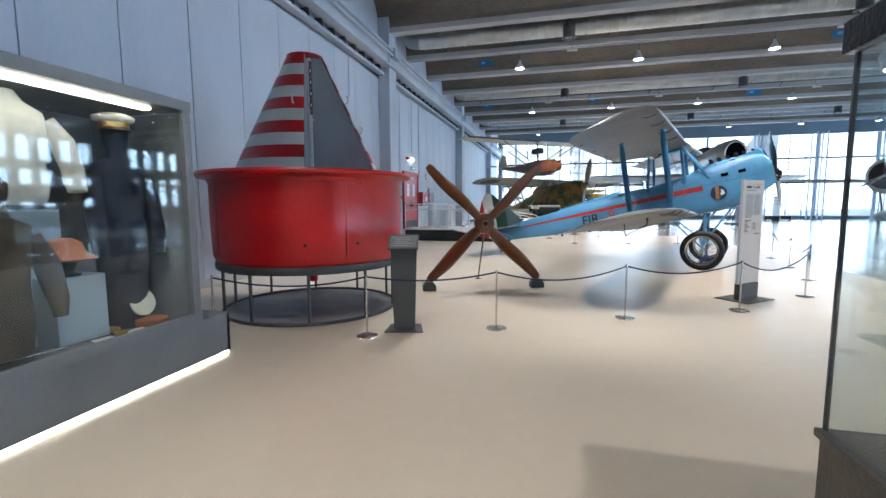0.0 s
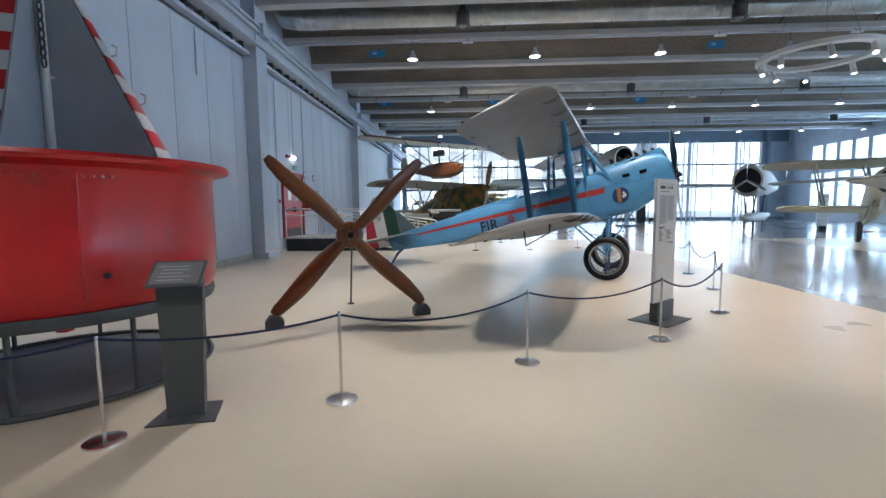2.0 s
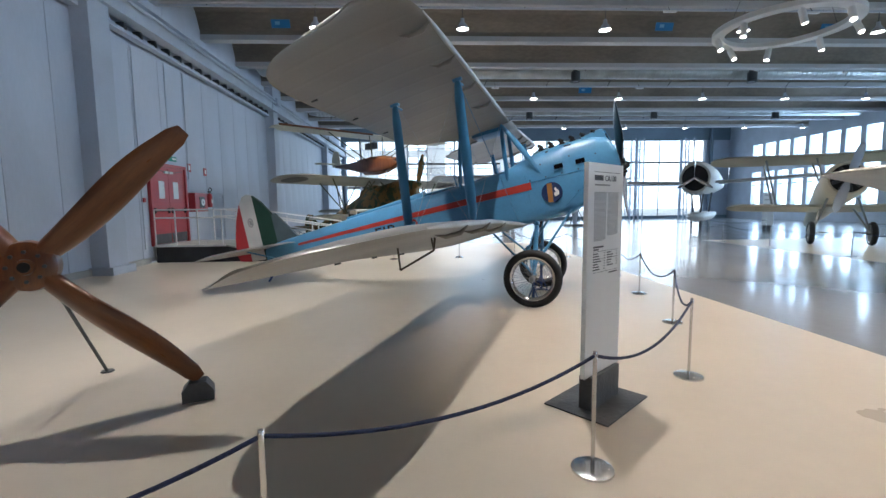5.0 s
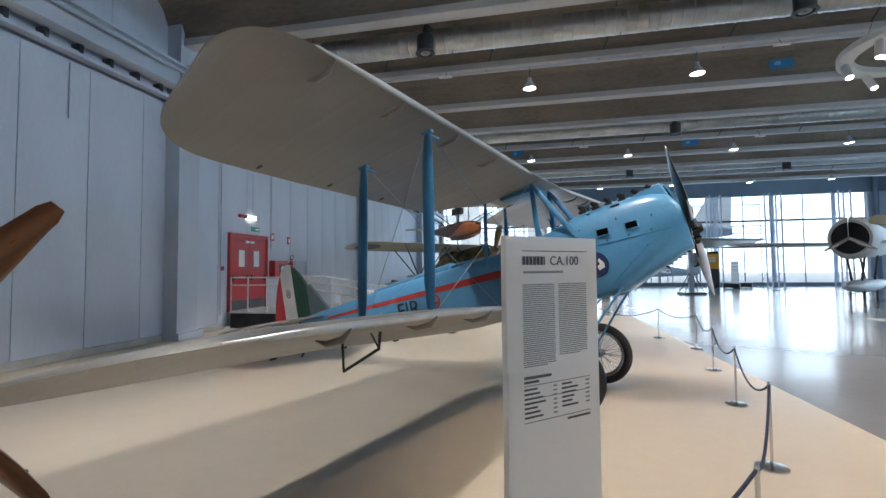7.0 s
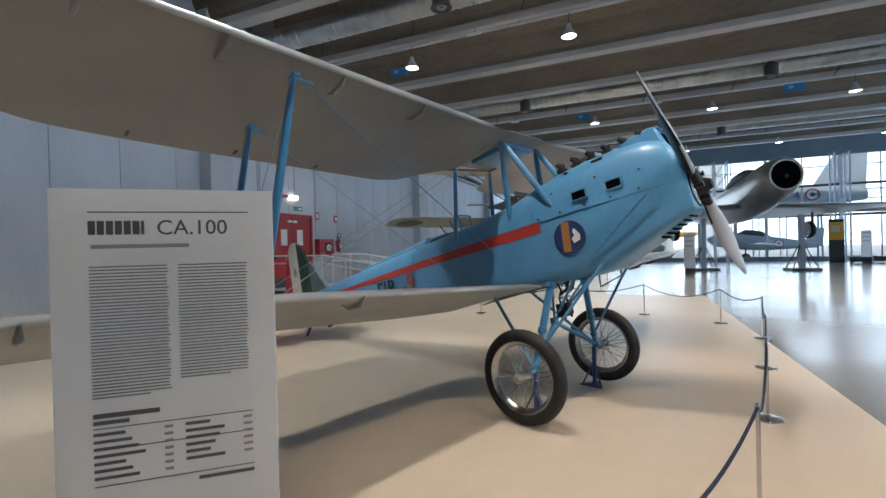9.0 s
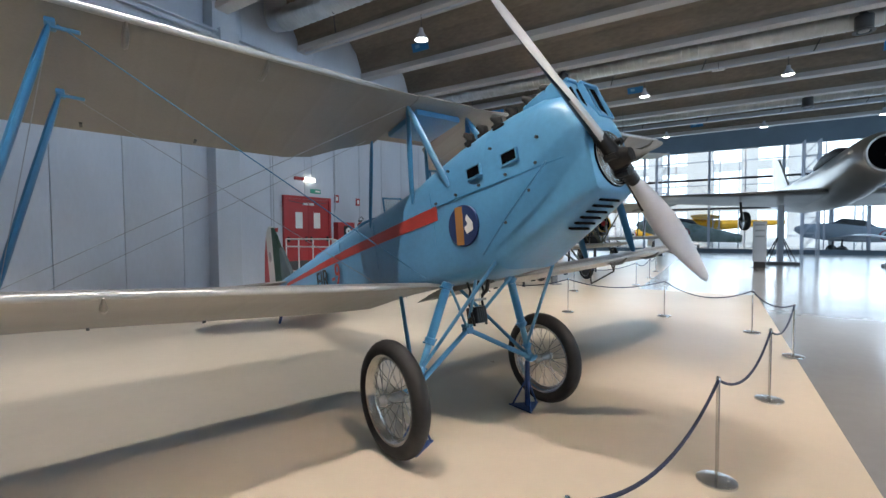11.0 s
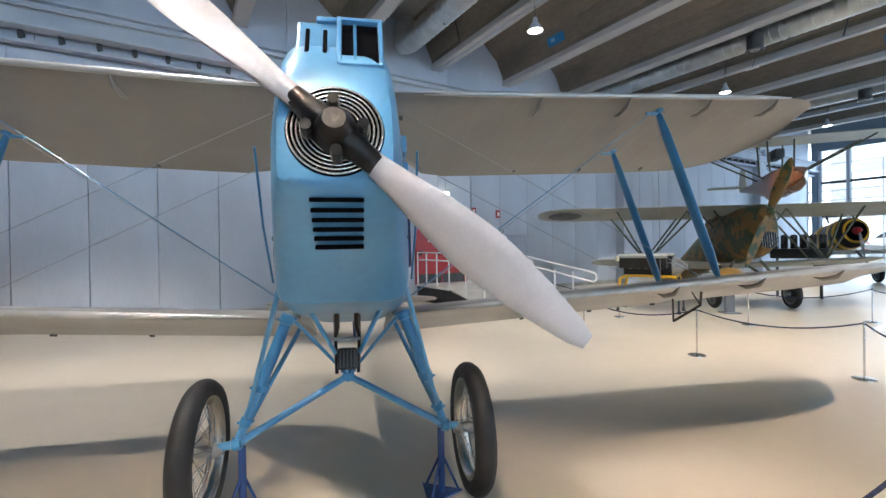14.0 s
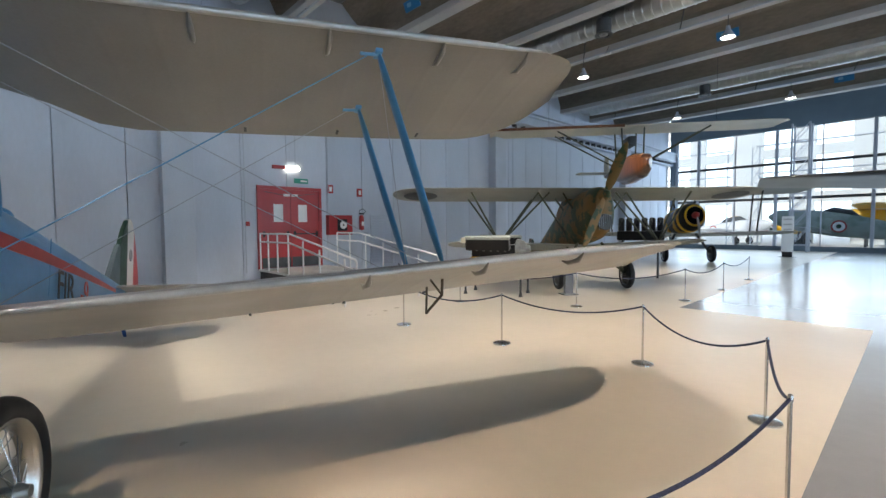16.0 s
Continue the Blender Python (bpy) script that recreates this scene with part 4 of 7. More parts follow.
# undercarriage
apex = at_plan(0.34, 0.0, 0.78)
for s in (1, -1):
    hub_c = at_plan(0.5, s * 0.835 - 0.03, 0.425)
    inner = at_plan(0.5, s * 0.645 - 0.02, 0.455)
    top = Vector((0.38, s * 0.36, -0.60))
    mid = top.lerp(inner, 0.55)
    bm = B()
    tube(bm, [top, top.lerp(mid, 0.08), mid, mid.lerp(inner, 0.03)], [0.026, 0.036, 0.036, 0.04], 14)
    leg = part("shock_strut", bm, M_DEEPBLUE, biplane, "blue shock absorber leg", 50)
    bm = B()
    tube(bm, [mid, inner], 0.027, 12)
    part("shock_rod", bm, M_SKYBLUE, leg, "", 50)
    bm = B()
    tube(bm, [apex, apex.lerp(inner, 0.8), inner, hub_c], [0.022, 0.022, 0.026, 0.026], 12)
    part("axle", bm, M_SKYBLUE, biplane, "blue axle tube", 50)
    bm = B()
    tube(bm, [Vector((0.93, s * 0.325, -0.50)), mid.lerp(inner, 0.62)], 0.014, 10)
    part("brace", bm, M_SKYBLUE, biplane, "", 50)
    bm = B()
    tube(bm, [Vector((-0.35, s * 0.34, -0.56)), inner], 0.017, 10)
    part("brace", bm, M_SKYBLUE, biplane, "", 50)
    for o, d, r in ((top, mid, 0.046), (mid, inner, 0.043), (inner, hub_c, 0.04), (mid.lerp(inner, 0.62), inner, 0.036)):
        bm = B()
        e = (d - o).normalized()
        tube(bm, [o - e * 0.028, o - e * 0.022, o + e * 0.022, o + e * 0.028], [r * 0.8, r, r, r * 0.8], 12)
        for q in (-1, 1):
            tube(bm, [o + Vector((0.02, q * r * 1.1, 0)), o + Vector((-0.02, q * r * 1.1, 0))], 0.009, 6)
        part("joint_collar", bm, M_DEEPBLUE, biplane, "bolted blue joint collar", 50)
    bm = B()
    tube(bm, [Vector((0.55, s * 0.2, -0.58)), apex], 0.014, 10)
    tube(bm, [Vector((0.38, s * 0.33, -0.60)), apex], 0.012, 10)
    part("centre_brace", bm, M_SKYBLUE, biplane, "", 50)
    rot = DOWN.to_3x3().to_4x4() @ Matrix(((0.9375, 0.348, 0, 0), (-0.348, 0.9375, 0, 0), (0, 0, 1, 0), (0, 0, 0, 1)))
    wob = new("wheel")
    wob.parent = biplane
    wheel_parts(wob, Matrix.Translation(hub_c) @ rot, 0.425, 0.135)

bm = B()
tube(bm, [apex + Vector((-0.03, 0, 0)), apex + Vector((0.03, 0, 0))], 0.04, 12)
box(bm, apex + Vector((0.0, 0, 0.035)), (0.05, 0.10, 0.03), None, 0.008)
part("apex_fitting", bm, M_DEEPBLUE, biplane, "bolted blue centre joint", 50)
# blue trestle stands under the axle
for s in (1, -1):
    px, py = 2.87 + 0.9375 * 0.49 + 0.348 * (s * 0.62 - 0.02), 11.54 - 0.348 * 0.49 + 0.9375 * (s * 0.62 - 0.02)
    st = thing("axle_stand", pose(px, py, 0, 0, 0, -20), "dark blue steel stand holding up the biplane axle", "stand", "axle stands")
    bm = B()
    prism(bm, [(-0.13, -0.11), (0.14, -0.11), (0.01, 0.14)], 0.0, 0.012, "z")
    part("base_plate", bm, M_STANDBLUE, st)
    bm = B()
    tube(bm, [(0, 0, 0.01), (0, 0, 0.43)], 0.024, 12)
    part("post", bm, M_STANDBLUE, st, "", 50)
    for q in ((-0.10, -0.09), (0.115, -0.09), (0.01, 0.115)):
        bm = B()
        tube(bm, [(q[0], q[1], 0.01), (0, 0, 0.27)], 0.009, 8)
        part("brace", bm, M_STANDBLUE, st, "", 50)


# ---------- stanchions and ropes ----------
def stanchion():
    st = thing("stanchion", Matrix.Identity(4), "slim brushed steel rope post on a round base", "barrier post", "rope barrier posts")
    bm = B()
    lathe(bm, [(0, 0.022), (0.03, 0.022), (0.1, 0.018), (0.118, 0.012), (0.12, 0.0)], 28)
    part("base", bm, M_CHROME, st, "round steel base", 40)
    bm = B()
    tube(bm, [(0, 0, 0.015), (0, 0, 0.66)], 0.0115, 12)
    part("post", bm, M_CHROME, st, "", 50)
    bm = B()
    lathe(bm, [(0.0, 0.69), (0.01, 0.688), (0.014, 0.675), (0.0145, 0.65), (0.0, 0.65)], 14)
    part("cap", bm, M_CHROME, st, "", 50)
    return st


POSTS = [(-3.62, 3.95), (-2.0, 4.38), (-0.66, 5.02), (0.86, 5.88), (2.40, 6.63), (3.74, 7.9), (4.58, 9.6), (5.04, 11.38), (5.47, 13.25), (5.88, 15.2), (5.52, 16.55), (4.2, 17.36), (2.5, 16.9), (0.64, 16.66)]
master = stanchion()
master.matrix_world = pose(POSTS[0][0], POSTS[0][1], 0)
for x, y in POSTS[1:]:
    copy_thing(master, pose(x, y, 0, 0, 0, random.uniform(0, 360)))


def rope(a, b, sag, za=0.665, zb=0.665, r=0.0095):
    bm = B()
    pts = []
    for k in range(17):
        f = k / 16
        z = za + (zb - za) * f - sag * 4 * f * (1 - f)
        pts.append((a[0] + (b[0] - a[0]) * f, a[1] + (b[1] - a[1]) * f, z))
    tube(bm, pts, r, 8)
    ob = part("rope", bm, M_ROPE, None, "", 60)
    return tagged(ob, "dark navy braided rope slung between steel posts", "rope", "barrier ropes")


for i, (a, b) in enumerate(zip(POSTS, POSTS[1:])):
    d = math.hypot(a[0] - b[0], a[1] - b[1])
    rope(a, b, (0.10, 0.07, 0.13, 0.12, 0.17, 0.18, 0.2, 0.19, 0.15, 0.12, 0.2, 0.14, 0.16)[i] + 0.02 * (d - 1.6))


# ---------- wooden propeller on show ----------
ax = Vector((0.925, 0.38, 0))
wp = thing("wooden_propeller", Matrix.Translation((-1.19, 7.39, 1.12)) @ pose(0, 0, 0, 0, 0, math.degrees(math.atan2(0.38, 0.925))), "four-bladed varnished mahogany propeller on show", "propeller")
bm = B()
lathe(bm, [(0, 0.10), (0.05, 0.10), (0.055, 0.075), (0.135, 0.07), (0.165, 0.05), (0.175, 0.0), (0.165, -0.05), (0.13, -0.08), (0, -0.08)], 32, pose(0, 0, 0, 90, 0, 0))
hub = part("hub", bm, M_MAHOG, wp, "dark wooden hub", 40)
for k in range(8):
    a = 2 * math.pi * k / 8
    bm = B()
    tube(bm, [(0.1 * math.cos(a), -0.06, 0.1 * math.sin(a)), (0.1 * math.cos(a), -0.085, 0.1 * math.sin(a))], 0.013, 6)
    part("bolt", bm, M_DARKGREY, hub)
bm = B()
lathe(bm, [(0.0, 0.104), (0.035, 0.104), (0.035, 0.09)], 20, pose(0, 0, 0, 90, 0, 0))
part("bore", bm, M_GLOSSBLACK, hub)
for q in range(4):
    bm = B()
    secs = []
    for k in range(17):
        f = k / 16
        r = 0.08 + 1.27 * f
        w = 0.07 + 0.055 * math.sin(math.pi * min(1, f * 1.05) ** 0.9) if f < 0.93 else 0.065 * (1 - (f - 0.93) / 0.14) + 0.015
        t = 0.055 * (1 - f) ** 0.7 + 0.011
        tw = radians(52 - 38 * f)
        off = 0.012 * math.sin(2 * math.pi * f)
        ring = []
        for j in range(14):
            a = 2 * math.pi * j / 14
            e, h = w * math.cos(a), t * math.sin(a)
            p, s2 = e * math.cos(tw) - h * math.sin(tw) + off, e * math.sin(tw) + h * math.cos(tw)
            ring.append((p, s2, r))
        secs.append(ring)
    loft(bm, secs)
    bl = part("blade", bm, M_MAHOG, wp, "varnished laminated blade", 50)
    bl.matrix_local = pose(0, 0, 0, 0, 45 + 90 * q, 0)
for s in (-1, 1):
    px, py = -1.19 + ax.x * s * 0.94, 7.39 + ax.y * s * 0.94
    fo = thing("propeller_foot", pose(px, py, 0, 0, 0, 22), "dark grey wedge block under a propeller tip", "support block", "propeller feet")
    bm = B()
    prism(bm, [(-0.11, 0), (0.11, 0), (0.11, 0.08), (0.06, 0.15), (-0.06, 0.15), (-0.11, 0.09)], -0.07, 0.07, "y")
    part("block", bm, M_DARKGREY, fo)
rod = thing("prop_stay", pose(-1.35, 7.9, 0), "slim steel stay rod behind the propeller", "support rod")
bm = B()
tube(bm, [(-0.12, 0.5, 0.0), (0.16, -0.41, 1.08)], 0.013, 10)
part("rod", bm, M_DARKGREY, rod, "", 50)
bm = B()
lathe(bm, [(0, 0.012), (0.05, 0.012), (0.055, 0.0)], 16, pose(-0.12, 0.5, 0))
part("foot", bm, M_DARKGREY, rod)


# ---------- navigation buoy ----------
BU = (-3.4, 5.62)
buoy = thing("navigation_buoy", pose(BU[0], BU[1], 0), "red steel navigation buoy with striped tower on a frame", "buoy")
bm = B()
lathe(bm, [(0.0, 0.70), (1.18, 0.70), (1.22, 0.72), (1.26, 0.80), (1.275, 1.2), (1.275, 1.72), (1.30, 1.765), (1.42, 1.80), (1.435, 1.83), (1.42, 1.86), (1.28, 1.862), (1.2, 1.84), (0, 1.84)], 72)
part("drum", bm, M_RED, buoy, "glossy red float drum", 35)
bm = B()
lathe(bm, [(1.1, 0.62), (1.23, 0.62), (1.245, 0.66), (1.235, 0.715), (1.1, 0.71), (1.1, 0.62)], 72)
part("lower_band", bm, M_DARKGREY, buoy, "dark grey lower band", 40)
bm = B()
for k in range(10):
    a = 2 * math.pi * (k + 0.3) / 10
    tube(bm, [(1.16 * math.cos(a), 1.16 * math.sin(a), 0.03), (1.16 * math.cos(a), 1.16 * math.sin(a), 0.64)], 0.02, 8)
    l = part("leg", bm, M_DARKGREY, buoy, "", 50)
    bm = B()
bm.free()
bm = B()
tube(bm, [(1.18 * math.cos(2 * math.pi * k / 64), 1.18 * math.sin(2 * math.pi * k / 64), 0.022) for k in range(65)], 0.022, 8)
part("floor_ring", bm, M_DARKGREY, buoy, "dark grey floor ring", 60)
# thin dark disc: the buoy's shade on the floor, put in as colour
bm = B()
lathe(bm, [(0, 0.006), (1.14, 0.006), (1.15, 0.0)], 48)
part("floor_shade", bm, M_CASEGREY, buoy, "dark grey disc standing in for shade on the floor")
bm = B()
lathe(bm, [(0, 0.66), (0.10, 0.66), (0.12, 0.55), (0.08, 0.45), (0.07, 0.36), (0.0, 0.34)], 20)
part("keel_stub", bm, M_RED, buoy, "red mooring stub", 40)
bm = B()
for k in range(3):
    tube(bm, [(0, -1.275, 0.98 + 0.0 * k), (0, -1.288, 0.98)], 0.022, 10)
    bmesh.ops.rotate(bm, verts=bm.verts, cent=(0, 0, 0), matrix=Matrix.Rotation(radians(28), 3, 'Z'))
part("plug", bm, M_GLOSSBLACK, buoy)
for k in range(14):
    a = radians(-62 + 2.4 * k)
    bm = B()
    d = Vector((math.cos(a), math.sin(a), 0))
    tube(bm, [d * 1.27 + Vector((0, 0, 1.70)), d * 1.295 + Vector((0, 0, 1.70))], 0.012, 6)
    part("stud", bm, M_RED, buoy)
for a in (-118, -40, 50):
    d = Vector((math.cos(radians(a)), math.sin(radians(a)), 0))
    bm = B()
    tube(bm, [d * 1.272 + Vector((0, 0, z)) for z in (0.82, 1.2, 1.73)], 0.008, 6)
    part("weld_seam", bm, M_RED, buoy, "raised weld seam", 60)
R0, R1, Z0, Z1 = 0.98, 0.24, 1.862, 3.45
A0, A1 = -62.0, 6.0
nb = 10
for k in range(nb):
    f0, f1 = k / nb, (k + 1) / nb
    r0, r1, z0, z1 = R0 + (R1 - R0) * f0, R0 + (R1 - R0) * f1, Z0 + (Z1 - Z0) * f0, Z0 + (Z1 - Z0) * f1
    bm = B()
    lathe(bm, [(r0 - 0.02, z0), (r0, z0), (r1, z1), (r1 - 0.02, z1), (r0 - 0.02, z0)], 40, None, A1, A0 + 360)
    part("band", bm, M_BUOYWHITE if k % 2 == 0 else M_RED, buoy, "white tower band" if k % 2 == 0 else "red tower band", 40)
bm = B()
lathe(bm, [(0.0, 3.475), (0.22, 3.47), (0.245, 3.455), (0.24, 3.44), (0.0, 3.44)], 32)
part("tower_cap", bm, M_RED, buoy, "red tower cap", 40)
for a in (A0, A1):
    d = Vector((math.cos(radians(a)), math.sin(radians(a)), 0))
    n = Vector((-d.y, d.x, 0))
    bm = B()
    loft(bm, [[d * 0.0 + Vector((0, 0, Z0)) + n * w, d * (R0 - 0.015) + Vector((0, 0, Z0)) + n * w, d * (R1 - 0.015) + Vector((0, 0, Z1 - 0.01)) + n * w, Vector((0, 0, Z1 - 0.01)) + n * w] for w in (-0.008, 0.008)])
    part("inner_plate", bm, M_BUOYGREY, buoy, "flat grey inner plate")
bm = B()
tube(bm, [(0.06, -0.03, 1.86), (0.06, -0.03, 3.43)], 0.035, 12)
part("mast_pole", bm, M_BUOYWHITE, buoy, "pale tower pole", 50)
bm = B()
for k in range(9):
    c = Vector((0.13, -0.10, 3.32 - 0.075 * k))
    tube(bm, [c + Vector((0.02 * math.cos(a) * (k % 2), 0.02 * math.cos(a) * (1 - k % 2), 0.05 * math.sin(a))) for a in [2 * math.pi * j / 12 for j in range(13)]], 0.008, 6)
part("chain", bm, M_DARKGREY, buoy, "hanging steel chain", 60)
bm = B()
tube(bm, [(0.02, -0.02, 2.62), (0.36, 0.12, 2.6)], 0.016, 8)
tube(bm, [(0.36, 0.12, 2.6), (0.38, 0.13, 2.6)], 0.03, 8)
part("handle", bm, M_BUOYWHITE, buoy)
for a, z in ((-75, 2.72), (25, 2.85), (30, 2.45)):
    r = R0 + (R1 - R0) * (z - Z0) / (Z1 - Z0)
    d = Vector((math.cos(radians(a)), math.sin(radians(a)), 0))
    bm = B()
    o = d * (r - 0.01) + Vector((0, 0, z))
    tube(bm, [o, o + d * 0.05 + Vector((0, 0, 0.02)), o + d * 0.06 + Vector((0, 0, 0.09)), o + d * 0.02 + Vector((0, 0, 0.11))], 0.012, 8)
    part("lifting_eye", bm, M_BUOYWHITE, buoy, "", 50)


# ---------- lectern and information panels ----------
lec = thing("lectern", pose(-1.69, 4.74, 0, 0, 0, 14), "slim dark grey steel reading lectern with pale caption", "lectern")
bm = B()
loft(bm, [[(-0.12, -0.03, 0.012), (0.12, -0.03, 0.012), (0.12, 0.03, 0.012), (-0.12, 0.03, 0.012)], [(-0.15, -0.01, 0.98), (0.15, -0.01, 0.98), (0.15, 0.05, 0.98), (-0.15, 0.05, 0.98)]])
part("column", bm, M_LECT, lec)
bm = B()
prism(bm, [(-0.22, -0.14), (0.22, -0.14), (0.18, 0.2), (-0.18, 0.2)], 0.0, 0.012, "z")
part("base_plate", bm, M_LECT, lec)
bm = B()
box(bm, (0, 0, 0), (0.34, 0.24, 0.018), pose(0, -0.02, 1.02, 38, 0, 0), 0.004)
top_l = part("reading_panel", bm, M_LECT, lec)
bm = B()
box(bm, (0, 0, 0.011), (0.30, 0.20, 0.003), pose(0, -0.02, 1.02, 38, 0, 0))
cap = part("caption", bm, M_CASEGREY, top_l, "grey caption sheet")
for k in range(5):
    bm = B()
    box(bm, (-0.03 + 0.02 * (k % 2), 0.06 - 0.032 * k, 0.0135), (0.2 - 0.03 * (k % 3), 0.010, 0.001), pose(0, -0.02, 1.02, 38, 0, 0))
    part("text_line", bm, M_INKLIGHT, top_l)


def info_panel(m, label, group="", full=True, w=0.53, h=1.53):
    """Standing white acrylic panel in a dark foot; front is local -y."""
    p = thing("info_panel", m, label, "information panel", group)
    bm = B()
    box(bm, (0, 0, 0.25 + h / 2), (w, 0.035, h), None, 0.003)
    sheet = part("sheet", bm, M_PLEXI, p, "white acrylic sheet")
    bm = B()
    box(bm, (0, 0, 0.13), (w * 0.82, 0.10, 0.25), None, 0.004)
    part("foot", bm, M_DARKGREY, p, "dark grey foot")
    bm = B()
    box(bm, (0, 0.02, 0.006), (w * 1.25, 0.5, 0.012), None, 0.003)
    part("base_plate", bm, M_DARKGREY, p)
    t = 0.25 + h
    if full:
        def bar(x0, x1, z, hh, mt, nm="text_line"):
            bm = B()
            box(bm, ((x0 + x1) / 2, -0.0185, z), (x1 - x0, 0.002, hh))
            part(nm, bm, mt, sheet)
        bar(-0.18, 0.20, t - 0.062, 0.003, M_INK, "rule")
        # maker's name as plain letter shapes, then the type number
        for k in range(7):
            bar(-0.18 + 0.0198 * k, -0.18 + 0.0198 * k + (0.0155 if k != 6 else 0.006), t - 0.103, 0.036, M_INK, "name_block")
        me = text_mesh("CA.100", 0.056, 0.001)
        me.materials.append(M_INK)
        o = new("lettering", me)
        o.parent = sheet
        o.matrix_local = pose(0.060, -0.0185, t - 0.122, 90, 0, 0)
        bar(-0.175, 0.05, t - 0.152, 0.010, M_INKLIGHT)
        for c0, c1, n in ((-0.18, 0.0, 41), (0.022, 0.195, 37)):
            for k in range(n):
                z = t - 0.205 - 0.0085 * k
                bar(c0, c1 - (0.05 if k == n - 1 else random.uniform(0, 0.006)), z, 0.0034, M_BODYINK)
        bar(-0.18, -0.03, t - 0.592, 0.012, M_INK)
        bar(-0.18, -0.10, t - 0.61, 0.010, M_INK)
        for z in (0.625, 0.68, 0.775):
            bar(-0.18, 0.20, t - z, 0.002, M_INK, "rule")
        for k in range(7):
            z = t - 0.64 - 0.019 * k
            bar(-0.18, -0.11 + 0.015 * ((k * 5) % 4), z, 0.008, M_INK)
            bar(-0.02, 0.0, z, 0.007, M_INKLIGHT)
            if k < 6:
                bar(0.03, 0.09 + 0.012 * ((k * 3) % 4), z, 0.008, M_INK)
                bar(0.175, 0.198, z, 0.007, M_INKLIGHT)
        bar(0.06, 0.20, t - 0.792, 0.009, M_INK)
    else:
        for k in range(3):
            bm = B()
            box(bm, (0, -0.0185, t - 0.15 - 0.25 * k), (w * 0.7, 0.002, 0.07))
            part("text_block", bm, M_FAINTINK, sheet)
    return p


info_panel(pose(2.78, 7.475, 0, 0, 0, 41.2), "standing white acrylic panel with printed grey text", full=True)


# ---------- door, ramp and wall fittings ----------
door = thing("door_1", pose(WX, 17.70, 0.47), "closed red double fire door with two small wired panes", "door", kind="structure")
bm = B()
for y, s in ((-0.90, 0.09), (0.90, 0.09)):
    box(bm, (0.03, y, 1.14), (0.12, s, 2.32), None, 0.006)
box(bm, (0.03, 0, 2.255), (0.12, 1.72, 0.09), None, 0.006)
part("door_frame", bm, M_DOOR, door, "red steel door frame")
for s in (-1, 1):
    bm = B()
    box(bm, (0.02, s * 0.43, 1.11), (0.05, 0.85, 2.2), None, 0.004)
    leaf = part("door_leaf", bm, M_DOOR, door, "red door leaf")
    bm = B()
    box(bm, (0.047, s * 0.36, 1.55), (0.008, 0.27, 0.5), None, 0.003)
    part("pane", bm, M_WHITE, leaf, "pale wired glass pane")
    bm = B()
    box(bm, (0.05, s * 0.43, 0.16), (0.008, 0.82, 0.28), None, 0.002)
    part("kick_plate", bm, M_DARKGREY, leaf, "dark kick plate")
    bm = B()
    tube(bm, [(0.09, s * 0.08, 0.96), (0.09, s * 0.80, 0.96)], 0.018, 8)
    box(bm, (0.065, s * 0.10, 0.96), (0.06, 0.05, 0.16), None, 0.006)
    box(bm, (0.065, s * 0.78, 0.96), (0.06, 0.05, 0.16), None, 0.006)
    part("push_bar", bm, M_GLOSSBLACK, leaf, "black push bar", 50)
    bm = B()
    box(bm, (0.06, s * 0.12, 2.06), (0.05, 0.18, 0.07), None, 0.006)
    part("closer", bm, M_WHITE, leaf)
    bm = B()
    tube(bm, [(0.08, s * 0.2, 2.06), (0.07, s * 0.75, 2.14)], 0.01, 6)
    part("closer_arm", bm, M_DARKGREY, leaf)

PLAT, END = -4.0, -1.95   # platform edge and the foot of the slope
ramp = thing("access_ramp", pose(0, 0, 0), "dark-sided access ramp with white tubular handrails", "ramp")
bm = B()
for y in (16.78, 18.72):
    loft(bm, [[(WX + 0.1, y, 0.0), (END, y, 0.0), (END, y, 0.02), (PLAT, y, 0.43), (WX + 0.1, y, 0.43)], [(WX + 0.1, y + 0.05, 0.0), (END, y + 0.05, 0.0), (END, y + 0.05, 0.02), (PLAT, y + 0.05, 0.43), (WX + 0.1, y + 0.05, 0.43)]])
    part("side_plate", bm, M_RAMP, ramp, "black ramp side")
    bm = B()
bm.free()
bm = B()
loft(bm, [[(WX + 0.1, y, 0.435), (PLAT, y, 0.435), (END, y, 0.012), (END, y, 0.03), (PLAT, y, 0.47), (WX + 0.1, y, 0.47)] for y in (16.76, 18.79)])
part("deck", bm, M_RAMPTOP, ramp, "pale ramp deck")


def deck_z(x):
    return 0.47 if x < PLAT else 0.03 + 0.44 * (END - x) / (END - PLAT) if x < END else 0.0


